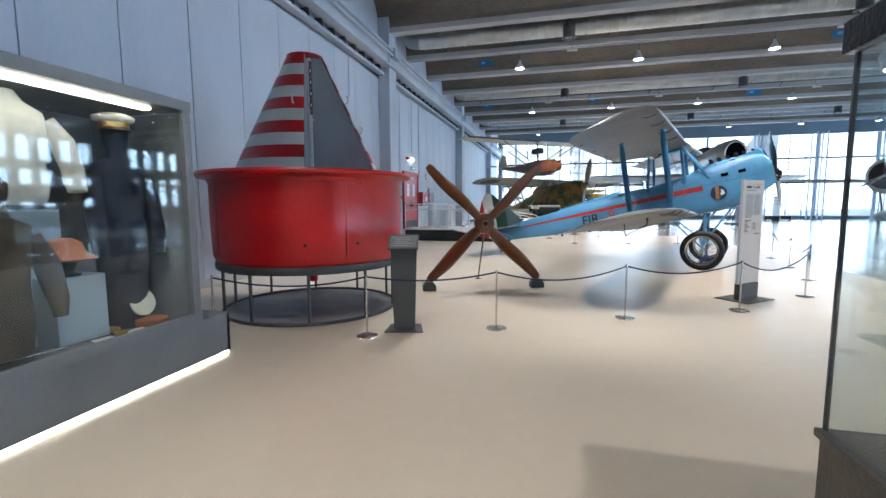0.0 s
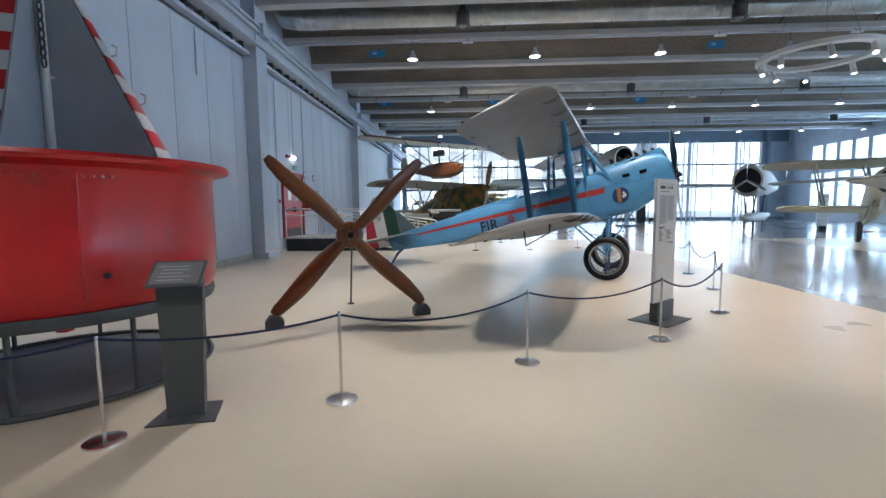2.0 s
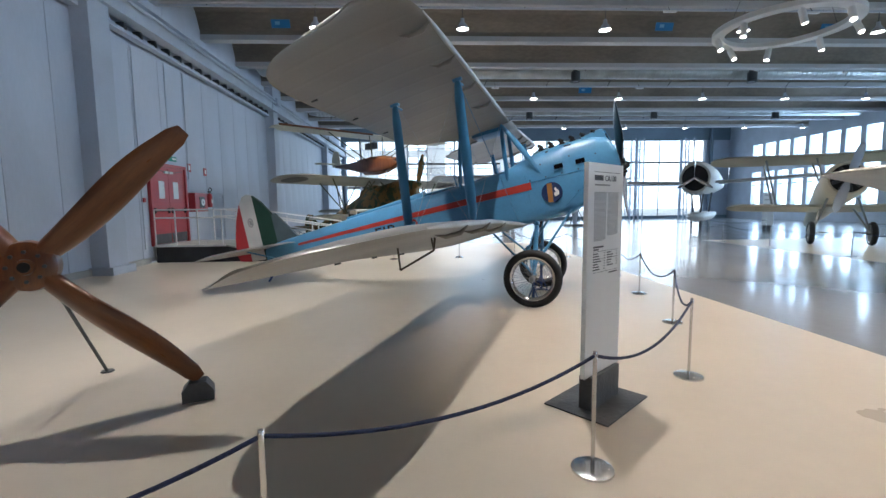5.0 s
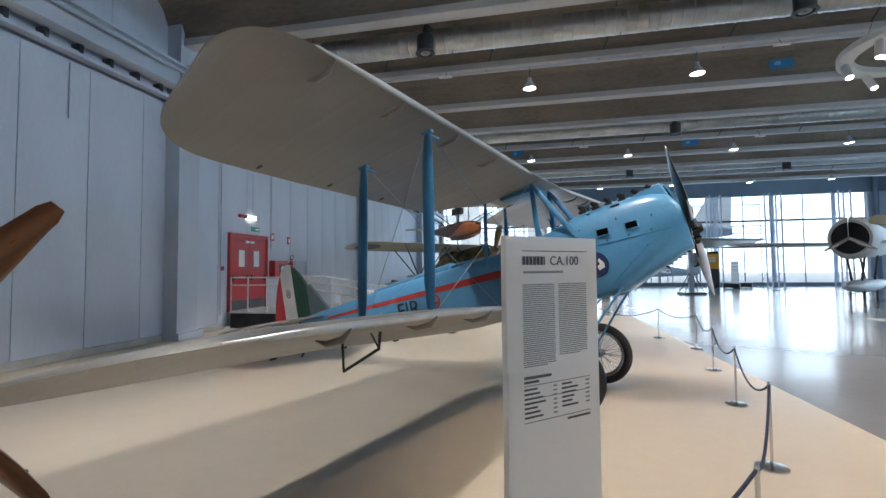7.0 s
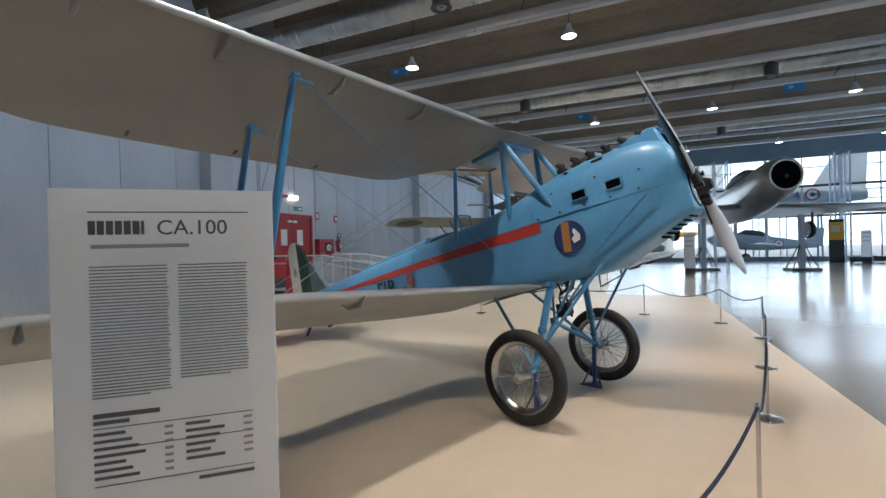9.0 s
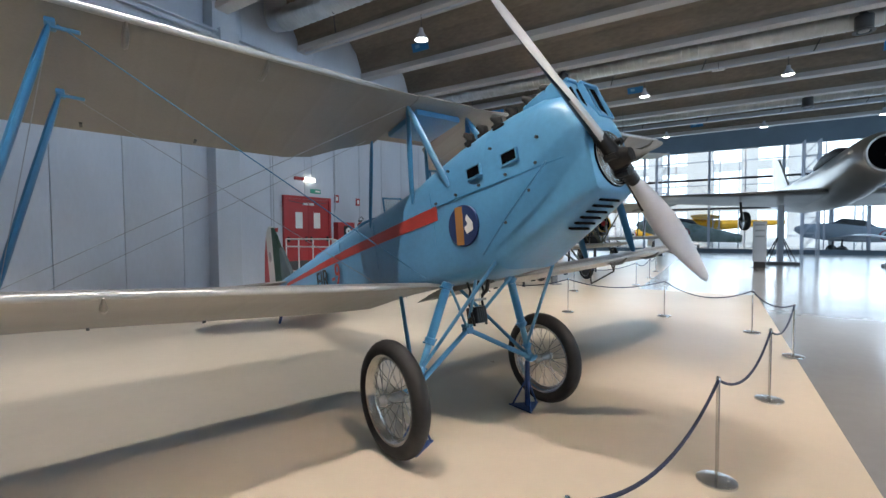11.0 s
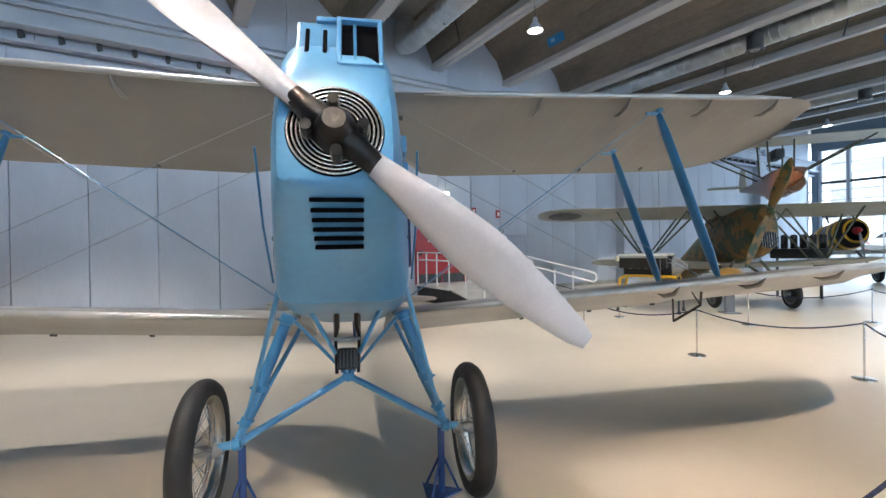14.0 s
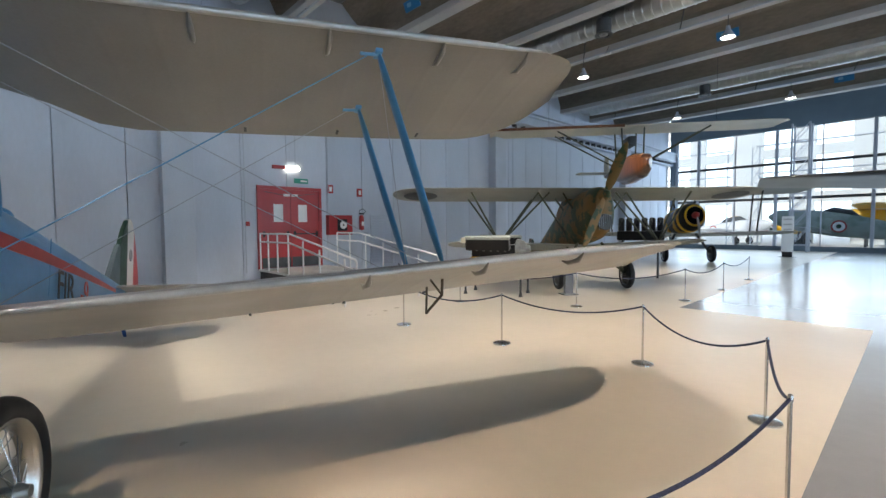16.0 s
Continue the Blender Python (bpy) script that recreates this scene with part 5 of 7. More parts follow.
for y, xs in ((16.80, (-5.9, -5.35, -4.75, -4.1, -3.3, -2.5, -1.45)), (18.75, (-5.2, -4.5, -3.7, -2.9, -2.1, -1.5))):
    x0, x1 = xs[0], xs[-1] + (0.35 if y < 17 else 0.6)
    for h in (0.98, 0.76):
        bm = B()
        tube(bm, [(x0, y, deck_z(x0) + h), (PLAT, y, deck_z(PLAT) + h), (x1, y, deck_z(x1) + h)], 0.021, 10)
        part("handrail", bm, M_WHITE, ramp, "white tubular handrail", 50)
    bm = B()
    zt = deck_z(x1)
    tube(bm, [(x1 - 0.01, y, zt + 0.98)] + [(x1 + 0.11 * math.sin(a), y, zt + 0.87 + 0.11 * math.cos(a)) for a in [math.pi * k / 8 for k in range(9)]] + [(x1 - 0.01, y, zt + 0.76)], 0.021, 10)
    part("rail_end", bm, M_WHITE, ramp, "", 50)
    for x in xs:
        bm = B()
        tube(bm, [(x, y, deck_z(x) - 0.45 if y < 17 and x < PLAT else max(0.0, deck_z(x) - 0.1)), (x, y, deck_z(x) + 0.97)], 0.02, 10)
        part("rail_post", bm, M_WHITE, ramp, "", 50)
    if y < 17:
        bm = B()
        box(bm, ((WX + 0.1 + PLAT) / 2, y - 0.05, 0.455), (PLAT - WX - 0.1, 0.02, 0.05))
        part("edge_trim", bm, M_WHITE, ramp)
bm = B()
box(bm, (0, 0, 0), (0.02, 1.9, 0.09), pose(PLAT + 0.02, 17.77, 0.40))
part("nosing", bm, M_RAMP, ramp)

ex = thing("exit_lamp", pose(WX, 17.58, 3.30), "lit emergency lamp with a red end on the wall", "emergency light")
bm = B()
box(bm, (0.05, 0.19, 0), (0.09, 0.42, 0.11), None, 0.02)
part("diffuser", bm, M_STRIP, ex, "glowing white diffuser", 40)
bm = B()
box(bm, (0.05, -0.2, 0.01), (0.09, 0.36, 0.10), None, 0.015)
part("housing", bm, M_DOOR, ex, "dark red housing")
bm = B()
tube(bm, [(0.03, 0.3, 0.06), (0.03, 0.3, 1.2), (0.03, 0.32, 2.4)], 0.012, 6)
part("cable_pipe", bm, M_PILLAR, ex)
es = thing("exit_sign", pose(WX, 18.05, 2.96), "small green and white exit sign on the wall", "sign")
bm = B()
box(bm, (0.012, 0, 0), (0.02, 0.42, 0.14), None, 0.003)
part("plate", bm, mat("sign_green", (0.03, 0.30, 0.22), 0.5, var=0.03, bump=0), es)
bm = B()
box(bm, (0.024, 0.08, 0), (0.004, 0.2, 0.05))
part("legend", bm, M_WHITE, es)
for y, z in ((18.98, 2.78), (20.02, 2.72)):
    fs = thing("fire_sign", pose(WX, y, z), "small red fire equipment sign on the wall", "sign", "fire signs")
    bm = B()
    box(bm, (0.01, 0, 0), (0.016, 0.2, 0.26), None, 0.002)
    part("plate", bm, M_DOOR, fs)
    bm = B()
    box(bm, (0.02, 0.01, 0.0), (0.004, 0.09, 0.14))
    part("pictogram", bm, M_WHITE, fs)
hb = thing("hose_box", pose(WX, 19.22, 1.68), "red wall-mounted fire hose cabinet", "fire hose")
bm = B()
box(bm, (0.11, 0, 0), (0.22, 0.8, 0.6), None, 0.012)
part("body", bm, M_DOOR, hb)
bm = B()
box(bm, (0.225, 0.04, 0.0), (0.012, 0.34, 0.36), None, 0.004)
part("pane", bm, M_GLOSSBLACK, hb, "dark glass pane")
bm = B()
lathe(bm, [(0.03, 0), (0.11, 0), (0.12, 0.012), (0.11, 0.02), (0.03, 0.02)], 20, pose(0.228, 0.07, 0, 0, 90, 0))
part("reel", bm, M_WHITE, hb)
fe = thing("fire_extinguisher", pose(WX, 20.02, 1.52), "red fire extinguisher hung on the wall", "fire extinguisher")
bm = B()
lathe(bm, [(0, 0), (0.075, 0.0), (0.08, 0.02), (0.08, 0.38), (0.06, 0.45), (0.025, 0.48), (0.0, 0.48)], 20, pose(0.11, 0, 0))
part("cylinder", bm, M_DOOR, fe, "", 40)
bm = B()
box(bm, (0.12, 0, 0.52), (0.05, 0.16, 0.05), None, 0.01)
tube(bm, [(0.12, 0.06, 0.5), (0.13, 0.15, 0.6), (0.13, 0.05, 0.68), (0.13, -0.08, 0.62), (0.14, -0.1, 0.5)], 0.012, 6)
part("valve", bm, M_GLOSSBLACK, fe, "", 50)
bm = B()
box(bm, (0.192, 0, 0.2), (0.004, 0.09, 0.13))
part("label", bm, M_WHITE, fe)
bm = B()
box(bm, (0.015, 0, 0.3), (0.03, 0.05, 0.2))
part("wall_hook", bm, M_DARKGREY, fe)
vg = thing("wall_grille", pose(WX, 20.85, 1.2), "large pale louvred air grille in the wall", "air grille")
bm = B()
for a, b, c, d in ((-0.42, 0, 0.04, 1.64), (0.42, 0, 0.04, 1.64), (0, 0.8, 0.88, 0.04), (0, -0.8, 0.88, 0.04)):
    box(bm, (0.02, a, b), (0.04, c, d))
part("frame", bm, M_PILLAR, vg)
bm = B()
box(bm, (0, 0, 0), (0.008, 0.8, 0.05), pose(0, 0, 0, 0, 35, 0))
sl = part("slat", bm, M_WALL, vg)
sl.matrix_local = pose(0.02, 0, -0.75)
for k in range(1, 28):
    shared("slat", sl.data, vg, pose(0.02, 0, -0.75 + 0.056 * k))
for y, z0, z1 in ((16.45, 0.4, 5.7), (18.9, 2.4, 5.7), (12.2, 4.6, 5.7), (27.9, 0.3, 5.6)):
    cp = thing("conduit", pose(WX, y, 0), "thin grey cable conduit running up the wall", "conduit", "conduits")
    bm = B()
    tube(bm, [(0.025, 0, z0), (0.025, 0, z1)], 0.014, 8)
    part("pipe", bm, M_PILLAR, cp, "", 50)
    if z0 == 0.4:
        bm = B()
        box(bm, (0.035, 0.05, 1.72), (0.07, 0.1, 0.12), None, 0.01)
        part("call_point", bm, M_DOOR, cp, "small red alarm call point")

# ---------- roof services ----------
def downlight():
    d = thing("downlight_fitting", Matrix.Identity(4), "bell-shaped grey hanging downlight with a glowing lens", "ceiling lamp", "hall downlights")
    bm = B()
    lathe(bm, [(0.0, 0.30), (0.05, 0.30), (0.06, 0.2), (0.09, 0.16), (0.15, 0.06), (0.18, 0.0), (0.175, -0.004), (0.14, 0.06), (0.0, 0.10)], 24)
    part("shade", bm, M_PILLAR, d, "grey metal shade", 50)
    bm = B()
    lathe(bm, [(0.0, 0.012), (0.15, 0.012), (0.165, 0.02), (0.0, 0.03)], 24)
    part("lens", bm, M_LAMP, d, "glowing lens", 50)
    bm = B()
    tube(bm, [(0, 0, 0.3), (0, 0, 0.62)], 0.012, 6)
    part("stem", bm, M_DARKGREY, d)
    return d


dl = downlight()
rows_y = (0.8, 9.2, 17.6, 26.0, 34.4)
first = True
for y in rows_y:
    for k in range(8):
        x = -1.5 + 4.2 * k
        if first:
            dl.matrix_world = pose(x, y, 6.56)
            first = False
        else:
            copy_thing(dl, pose(x, y, 6.56))
for y in rows_y:
    lt = thing("lighting_track", pose(0, y, 0), "thin grey conduit rail carrying the hall lamps", "lighting track", "lighting tracks")
    bm = B()
    box(bm, ((WX + EX) / 2, 0, 7.17), (EX - WX - 0.4, 0.05, 0.06))
    part("rail", bm, M_PILLAR, lt)
    for k in range(12):
        bm = B()
        x = -4.5 + 3.0 * k
        tube(bm, [(x, 0, 7.15), (x + 0.45, -0.6, 8.1)], 0.018, 6)
        part("hanger", bm, M_DARKGREY, lt)
for y in (-0.6, 7.8, 16.2, 24.6, 33.0):
    du = thing("air_duct", pose(0, y, 7.42), "round ribbed zinc air duct under the roof", "air duct", "air ducts")
    bm = B()
    prof = []
    n = 150
    for k in range(n):
        x = -5.0 + 35.5 * k / n
        prof += [(0.30, x), (0.30, x + 0.19), (0.313, x + 0.2), (0.313, x + 0.225)]
    lathe(bm, [(0.0, -5.0)] + prof + [(0.0, 30.6)], 16, pose(0, 0, 0, 0, 90, 0))
    part("pipe", bm, M_ZINC, du, "", 35)
    bm = B()
    tube(bm, [(-5.0, 0, 0), (-5.35, 0, 0.05), (-5.55, 0.1, 0.3), (-5.6, 0.15, 0.8)], 0.3, 14)
    part("elbow", bm, M_ZINC, du, "", 40)
    for k in range(9):
        bm = B()
        tube(bm, [(-3.2 + 4.0 * k, -0.32, 0), (-3.2 + 4.0 * k, 0.0, -0.325), (-3.2 + 4.0 * k, 0.32, 0), (-3.2 + 4.0 * k, 0.34, 0.85)], 0.012, 6)
        part("strap", bm, M_DARKGREY, du)
    for k in range(4):
        x = 0.25 + 8.0 * k
        ad = thing("air_diffuser", pose(x, y - 0.62, 6.82), "dark grey drum-shaped ceiling air diffuser", "air diffuser", "air diffusers")
        bm = B()
        lathe(bm, [(0.0, 0.42), (0.19, 0.42), (0.2, 0.40), (0.2, 0.06), (0.235, 0.02), (0.235, 0.0), (0.17, 0.0), (0.16, 0.05), (0.0, 0.06)], 28)
        part("drum", bm, M_LECT, ad, "", 40)
        bm = B()
        lathe(bm, [(0.05, 0.01), (0.11, 0.0), (0.12, 0.02), (0.05, 0.03)], 20)
        part("nozzle", bm, M_INKLIGHT, ad, "", 40)
        bm = B()
        tube(bm, [(0, 0, 0.4), (0, 0.2, 0.75), (0, 0.4, 0.8)], 0.09, 10)
        part("spout", bm, M_DARKGREY, ad, "", 50)
for x, y, z in ((-3.2, 20.3, 7.62), (10.0, 20.3, 7.62), (9.4, 26.2, 6.95), (-4.4, 28.9, 7.62), (2.0, 28.9, 7.62), (16.0, 20.3, 7.62), (4.0, 37.4, 7.62)):
    bs = thing("beam_sign", pose(x, y - 0.28, z), "small blue sign plate fixed to a roof beam", "sign", "blue beam signs")
    bm = B()
    box(bm, (0, 0, 0), (0.62, 0.03, 0.26), pose(0, 0, 0, 20, 0, 0), 0.004)
    part("plate", bm, M_SIGNBLUE, bs)
    bm = B()
    box(bm, (-0.1, -0.018, 0.02), (0.16, 0.004, 0.1), pose(0, 0, 0, 20, 0, 0))
    part("mark", bm, mat("sign_pale_blue", (0.2, 0.5, 0.75), 0.5, var=0.02, bump=0), bs)
for x, y in ((0.4, 17.35), (8.7, 17.35), (-0.6, 25.75), (5.0, 25.75), (13, 17.35), (12, 25.75)):
    wl = thing("ceiling_sensor", pose(x, y, 7.0), "small white ceiling-mounted device bar", "sensor", "ceiling sensors")
    bm = B()
    box(bm, (0, 0, 0), (0.36, 0.09, 0.05), None, 0.012)
    part("body", bm, M_WHITE, wl)
    bm = B()
    tube(bm, [(0, 0, 0.02), (0, 0.2, 0.3)], 0.01, 6)
    part("stem", bm, M_DARKGREY, wl)
rg = thing("ring_light", pose(8.9, 13.4, 5.0), "white hanging ring with small adjustable spotlights", "ceiling lamp")
bm = B()
R = 1.15
lathe(bm, [(R - 0.11, 0.0), (R + 0.11, 0.0), (R + 0.11, 0.10), (R - 0.11, 0.10), (R - 0.11, 0.0)], 64)
part("ring", bm, M_WHITE, rg, "white flat ring", 30)
for k in range(8):
    a = 2 * math.pi * (k + 0.4) / 8
    c = Vector((R * math.cos(a), R * math.sin(a), 0))
    bm = B()
    o = c + Vector((0, 0, -0.04))
    d = Vector((0.25 * math.cos(a * 3), 0.25 * math.sin(a * 2) - 0.3, -1)).normalized()
    tube(bm, [c, o], 0.02, 8)
    tube(bm, [o, o + d * 0.26], 0.06, 14)
    sp = part("spotlight", bm, M_WHITE, rg, "", 40)
    bm = B()
    tube(bm, [o + d * 0.262, o + d * 0.27], 0.045, 12)
    part("lens", bm, M_LAMP, sp, "glowing lens")
for k in range(3):
    a = 2 * math.pi * k / 3
    bm = B()
    tube(bm, [(R * math.cos(a), R * math.sin(a), 0.09), (0.3 * math.cos(a), 0.3 * math.sin(a), 2.25)], 0.004, 5)
    part("hanging_wire", bm, M_DARKGREY, rg)

# ---------- wall showcase with uniforms ----------
CX = -3.1
sc_ = thing("wall_showcase", pose(CX, 0, 0), "long grey glazed showcase lit along its top edge", "display case")
y0, y1 = -3.2, 3.22
bm = B()
box(bm, (-0.02, (y0 + 3.58) / 2, 0.21), (0.04, 3.58 - y0, 0.36), None, 0.006)
box(bm, (-0.55, 3.56, 0.21), (1.1, 0.04, 0.36), None, 0.006)
box(bm, (-0.55, (y0 + 3.58) / 2, 0.395), (1.1, 3.58 - y0, 0.03), None, 0.006)
part("plinth", bm, M_CASEGREY, sc_, "dark grey plinth")
bm = B()
box(bm, (-0.03, (y0 + 3.58) / 2, 0.018), (0.03, 3.58 - y0 - 0.02, 0.028))
part("light_strip", bm, M_STRIP, sc_, "glowing floor light strip")
bm = B()
box(bm, (-1.07, (y0 + y1) / 2, 1.33), (0.04, y1 - y0, 1.8))
box(bm, (-0.56, y1 - 0.02, 1.33), (1.0, 0.04, 1.8))
box(bm, (-0.56, y0 + 0.02, 1.33), (1.0, 0.04, 1.8))
box(bm, (-0.56, (y0 + y1) / 2, 0.43), (1.0, y1 - y0 - 0.08, 0.03))
part("lining", bm, M_CASEINNER, sc_, "pale grey case lining")
bm = B()
box(bm, (-0.55, (y0 + y1) / 2, 2.285), (1.1, y1 - y0, 0.09), None, 0.01)
part("canopy", bm, M_CASEGREY, sc_, "grey case top")
bm = B()
box(bm, (0.0, (y0 + y1) / 2, 2.285), (0.05, y1 - y0 + 0.02, 0.088), None, 0.006)
box(bm, (0.0, (y0 + y1) / 2, 0.45), (0.05, y1 - y0 + 0.02, 0.08), None, 0.006)
for y in (y0 + 0.04, y1 - 0.04):
    box(bm, (0.0, y, 1.37), (0.05, 0.08, 1.76), None, 0.006)
part("frame", bm, M_CASEGREY, sc_, "grey metal glazing frame")
bm = B()
box(bm, (-0.012, (y0 + y1) / 2, 1.37), (0.012, y1 - y0 - 0.16, 1.75))
g = part("glass", bm, M_GLASS, sc_, "clear front glass")
g.visible_shadow = False
bm = B()
box(bm, (-0.13, (y0 + 2.95) / 2, 2.225), (0.07, 2.95 - y0, 0.025), None, 0.004)
part("lamp_tube", bm, M_STRIP, sc_, "glowing lamp tube under the canopy")
lamp("showcase_lamp", 'AREA', look((CX - 0.2, 0.0, 2.20), (CX - 0.45, 0.0, 0.5)), 28, (1.0, 0.94, 0.82), sx=0.1, sy=5.8)


def figure(name, m, secs, material, label):
    """A clothed display form: rings of half width, half depth and height."""
    bm = B()
    rings = []
    for w, d, z, cy in secs:
        rings.append([m @ Vector((d * math.sin(a), w * math.cos(a) + cy, z)) for a in [2 * math.pi * k / 24 for k in range(24)]])
    loft(bm, rings)
    ob = part(name, bm, material, None, "", 60)
    return tagged(ob, label, "mannequin")


Z = 0.446
JACK = [(0.17, 0.11, 0.86, 0), (0.20, 0.13, 0.90, 0), (0.215, 0.14, 1.0, 0), (0.20, 0.13, 1.12, 0), (0.22, 0.14, 1.25, 0), (0.235, 0.135, 1.4, 0), (0.21, 0.12, 1.48, 0), (0.10, 0.08, 1.54, 0), (0.06, 0.06, 1.6, 0)]
figure("white_jacket_form", pose(CX - 0.45, 2.16, 0.62), [(w * 1.05, d, z * 1.02 - 0.04, c) for w, d, z, c in JACK], M_WHITECLOTH, "white cotton jacket on a display form")
bm = B()
for s, k in ((1, 0), (-1, 0)):
    tube(bm, [(CX - 0.44, 2.16 + s * 0.22, 2.03), (CX - 0.40, 2.16 + s * 0.31, 1.9), (CX - 0.36, 2.16 + s * 0.34, 1.72), (CX - 0.33, 2.16 + s * 0.34, 1.55)], [0.08, 0.08, 0.07, 0.06], 12)
tagged(part("jacket_sleeves", bm, M_WHITECLOTH, None, "", 60), "pair of white cotton jacket sleeves hanging", "sleeves")
bm = B()
box(bm, (CX - 0.62, 2.16, 0.93), (0.30, 0.6, 0.98), None, 0.01)
tagged(part("jacket_plinth", bm, M_PLINTH), "pale blue-grey box plinth inside the showcase", "plinth")
figure("brown_coat_form", pose(CX - 0.25, 1.92, Z - 0.05), [(0.15, 0.11, 0.10, 0), (0.17, 0.13, 0.3, 0), (0.16, 0.12, 0.55, 0), (0.19, 0.13, 0.8, 0), (0.21, 0.12, 0.92, 0), (0.09, 0.08, 0.98, 0), (0.07, 0.07, 1.06, 0), (0.085, 0.1, 1.12, 0), (0.09, 0.1, 1.2, 0), (0.04, 0.05, 1.26, 0)], M_BROWNCLOTH, "brown leather flying coat on a dark form")
bm = B()
tube(bm, [(CX - 0.24, 2.10, 1.25), (CX - 0.20, 2.17, 1.05), (CX - 0.17, 2.2, 0.82), (CX - 0.16, 2.2, 0.70)], [0.07, 0.075, 0.06, 0.04], 12)
tagged(part("coat_sleeve", bm, M_BROWNCLOTH, None, "", 60), "brown leather coat sleeve hanging at the side", "sleeve")
figure("navy_uniform_form", pose(CX - 0.38, 2.86, Z), [(0.17, 0.12, 0.0, 0), (0.18, 0.13, 0.3, 0), (0.21, 0.14, 0.55, 0), (0.20, 0.13, 0.75, 0), (0.19, 0.12, 0.9, 0), (0.22, 0.13, 1.1, 0), (0.23, 0.12, 1.25, 0), (0.19, 0.1, 1.33, 0), (0.07, 0.07, 1.38, 0), (0.065, 0.07, 1.45, 0), (0.08, 0.1, 1.5, 0), (0.085, 0.1, 1.6, 0), (0.06, 0.07, 1.64, 0)], M_NAVY, "dark navy uniform with belt on a form")
bm = B()
for s in (-1, 1):
    tube(bm, [(CX - 0.37, 2.86 + s * 0.2, 1.70), (CX - 0.33, 2.86 + s * 0.25, 1.45), (CX - 0.29, 2.86 + s * 0.26, 1.18), (CX - 0.27, 2.86 + s * 0.24, 1.04)], [0.065, 0.07, 0.06, 0.045], 12)
tagged(part("uniform_sleeves", bm, M_NAVY, None, "", 60), "dark navy uniform sleeves with brass cuff rings", "sleeves")
cp = thing("peaked_cap", pose(CX - 0.38, 2.86, 2.06), "white-topped officer peaked cap with gold band", "cap")
bm = B()
lathe(bm, [(0, 0.12), (0.10, 0.118), (0.145, 0.095), (0.14, 0.07), (0.10, 0.05), (0.0, 0.05)], 28)
part("crown", bm, M_WHITECLOTH, cp, "white crown", 60)
bm = B()
lathe(bm, [(0.10, 0.0), (0.105, 0.0), (0.105, 0.055), (0.10, 0.055)], 28)
part("band", bm, M_BRASS, cp, "gold band", 60)
bm = B()
lathe(bm, [(0.10, 0.01), (0.17, -0.02), (0.165, -0.026), (0.10, 0.0)], 16, None, -70, 70)
part("peak", bm, M_GLOSSBLACK, cp, "", 60)
bm = B()
box(bm, (CX - 0.42, 2.42, 0.69), (0.32, 0.36, 0.49), None, 0.008)
tagged(part("helmet_plinth", bm, M_PLINTH), "pale blue-grey box plinth under a helmet", "plinth")
hp = thing("sun_helmet", pose(CX - 0.38, 2.40, 0.935), "faded rust-coloured sun helmet on a dark stand", "helmet")
bm = B()
lathe(bm, [(0, 0.28), (0.06, 0.275), (0.11, 0.24), (0.13, 0.18), (0.145, 0.16), (0.20, 0.13), (0.195, 0.12), (0.12, 0.15), (0, 0.2)], 28)
part("shell", bm, M_HAT, hp, "", 60)
bm = B()
lathe(bm, [(0, 0.0), (0.10, 0.0), (0.10, 0.02), (0.06, 0.04), (0.085, 0.1), (0.08, 0.17), (0.0, 0.2)], 20)
part("stand", bm, M_GLOSSBLACK, hp, "", 60)
bx = thing("compact_case", pose(CX - 0.18, 2.90, 0.446), "small open brass compact with pale inside", "case")
bm = B()
lathe(bm, [(0, 0.0), (0.11, 0.0), (0.12, 0.02), (0.12, 0.06), (0.0, 0.06)], 24)
part("box", bm, M_HAT, bx, "", 50)
bm = B()
lathe(bm, [(0, 0.0), (0.11, 0.0), (0.115, 0.02), (0.0, 0.03)], 24, pose(-0.1, 0, 0.19, 0, 75, 0))
part("lid", bm, M_CREAM, bx, "pale round lid", 50)
for i, (x, y, a, l) in enumerate(((-0.2, 1.9, 82, 0.9), (-0.28, 2.5, 60, 0.3), (-0.36, 2.35, 20, 0.2))):
    dg = thing("dagger" if i else "sword", pose(CX + x, y + 0.3, 0.466, 0, 0, a), "slim brass-hilted blade laid on the case floor", "blade")
    bm = B()
    tube(bm, [(-l / 2, 0, 0), (l / 2 - 0.1, 0, 0.004)], [0.006, 0.012], 8)
    part("blade", bm, M_CHROME, dg, "", 50)
    bm = B()
    tube(bm, [(l / 2 - 0.1, 0, 0.004), (l / 2, 0, 0.006)], [0.02, 0.014], 8)
    part("hilt", bm, M_BRASS, dg, "", 50)
for y, z, x in ((2.75, 1.85, -1.04), (2.45, 0.447, -0.12), (2.7, 0.447, -0.1), (2.2, 1.5, -1.04)):
    cc = thing("caption_card", pose(CX + x, y, z), "small white printed caption card in the case", "caption", "caption cards")
    bm = B()
    if z > 1:
        box(bm, (0, 0, 0), (0.006, 0.12, 0.09))
    else:
        box(bm, (0, 0, 0.012), (0.09, 0.14, 0.004), pose(0, 0, 0, 0, 12, 0))
    part("card", bm, M_WHITE, cc)

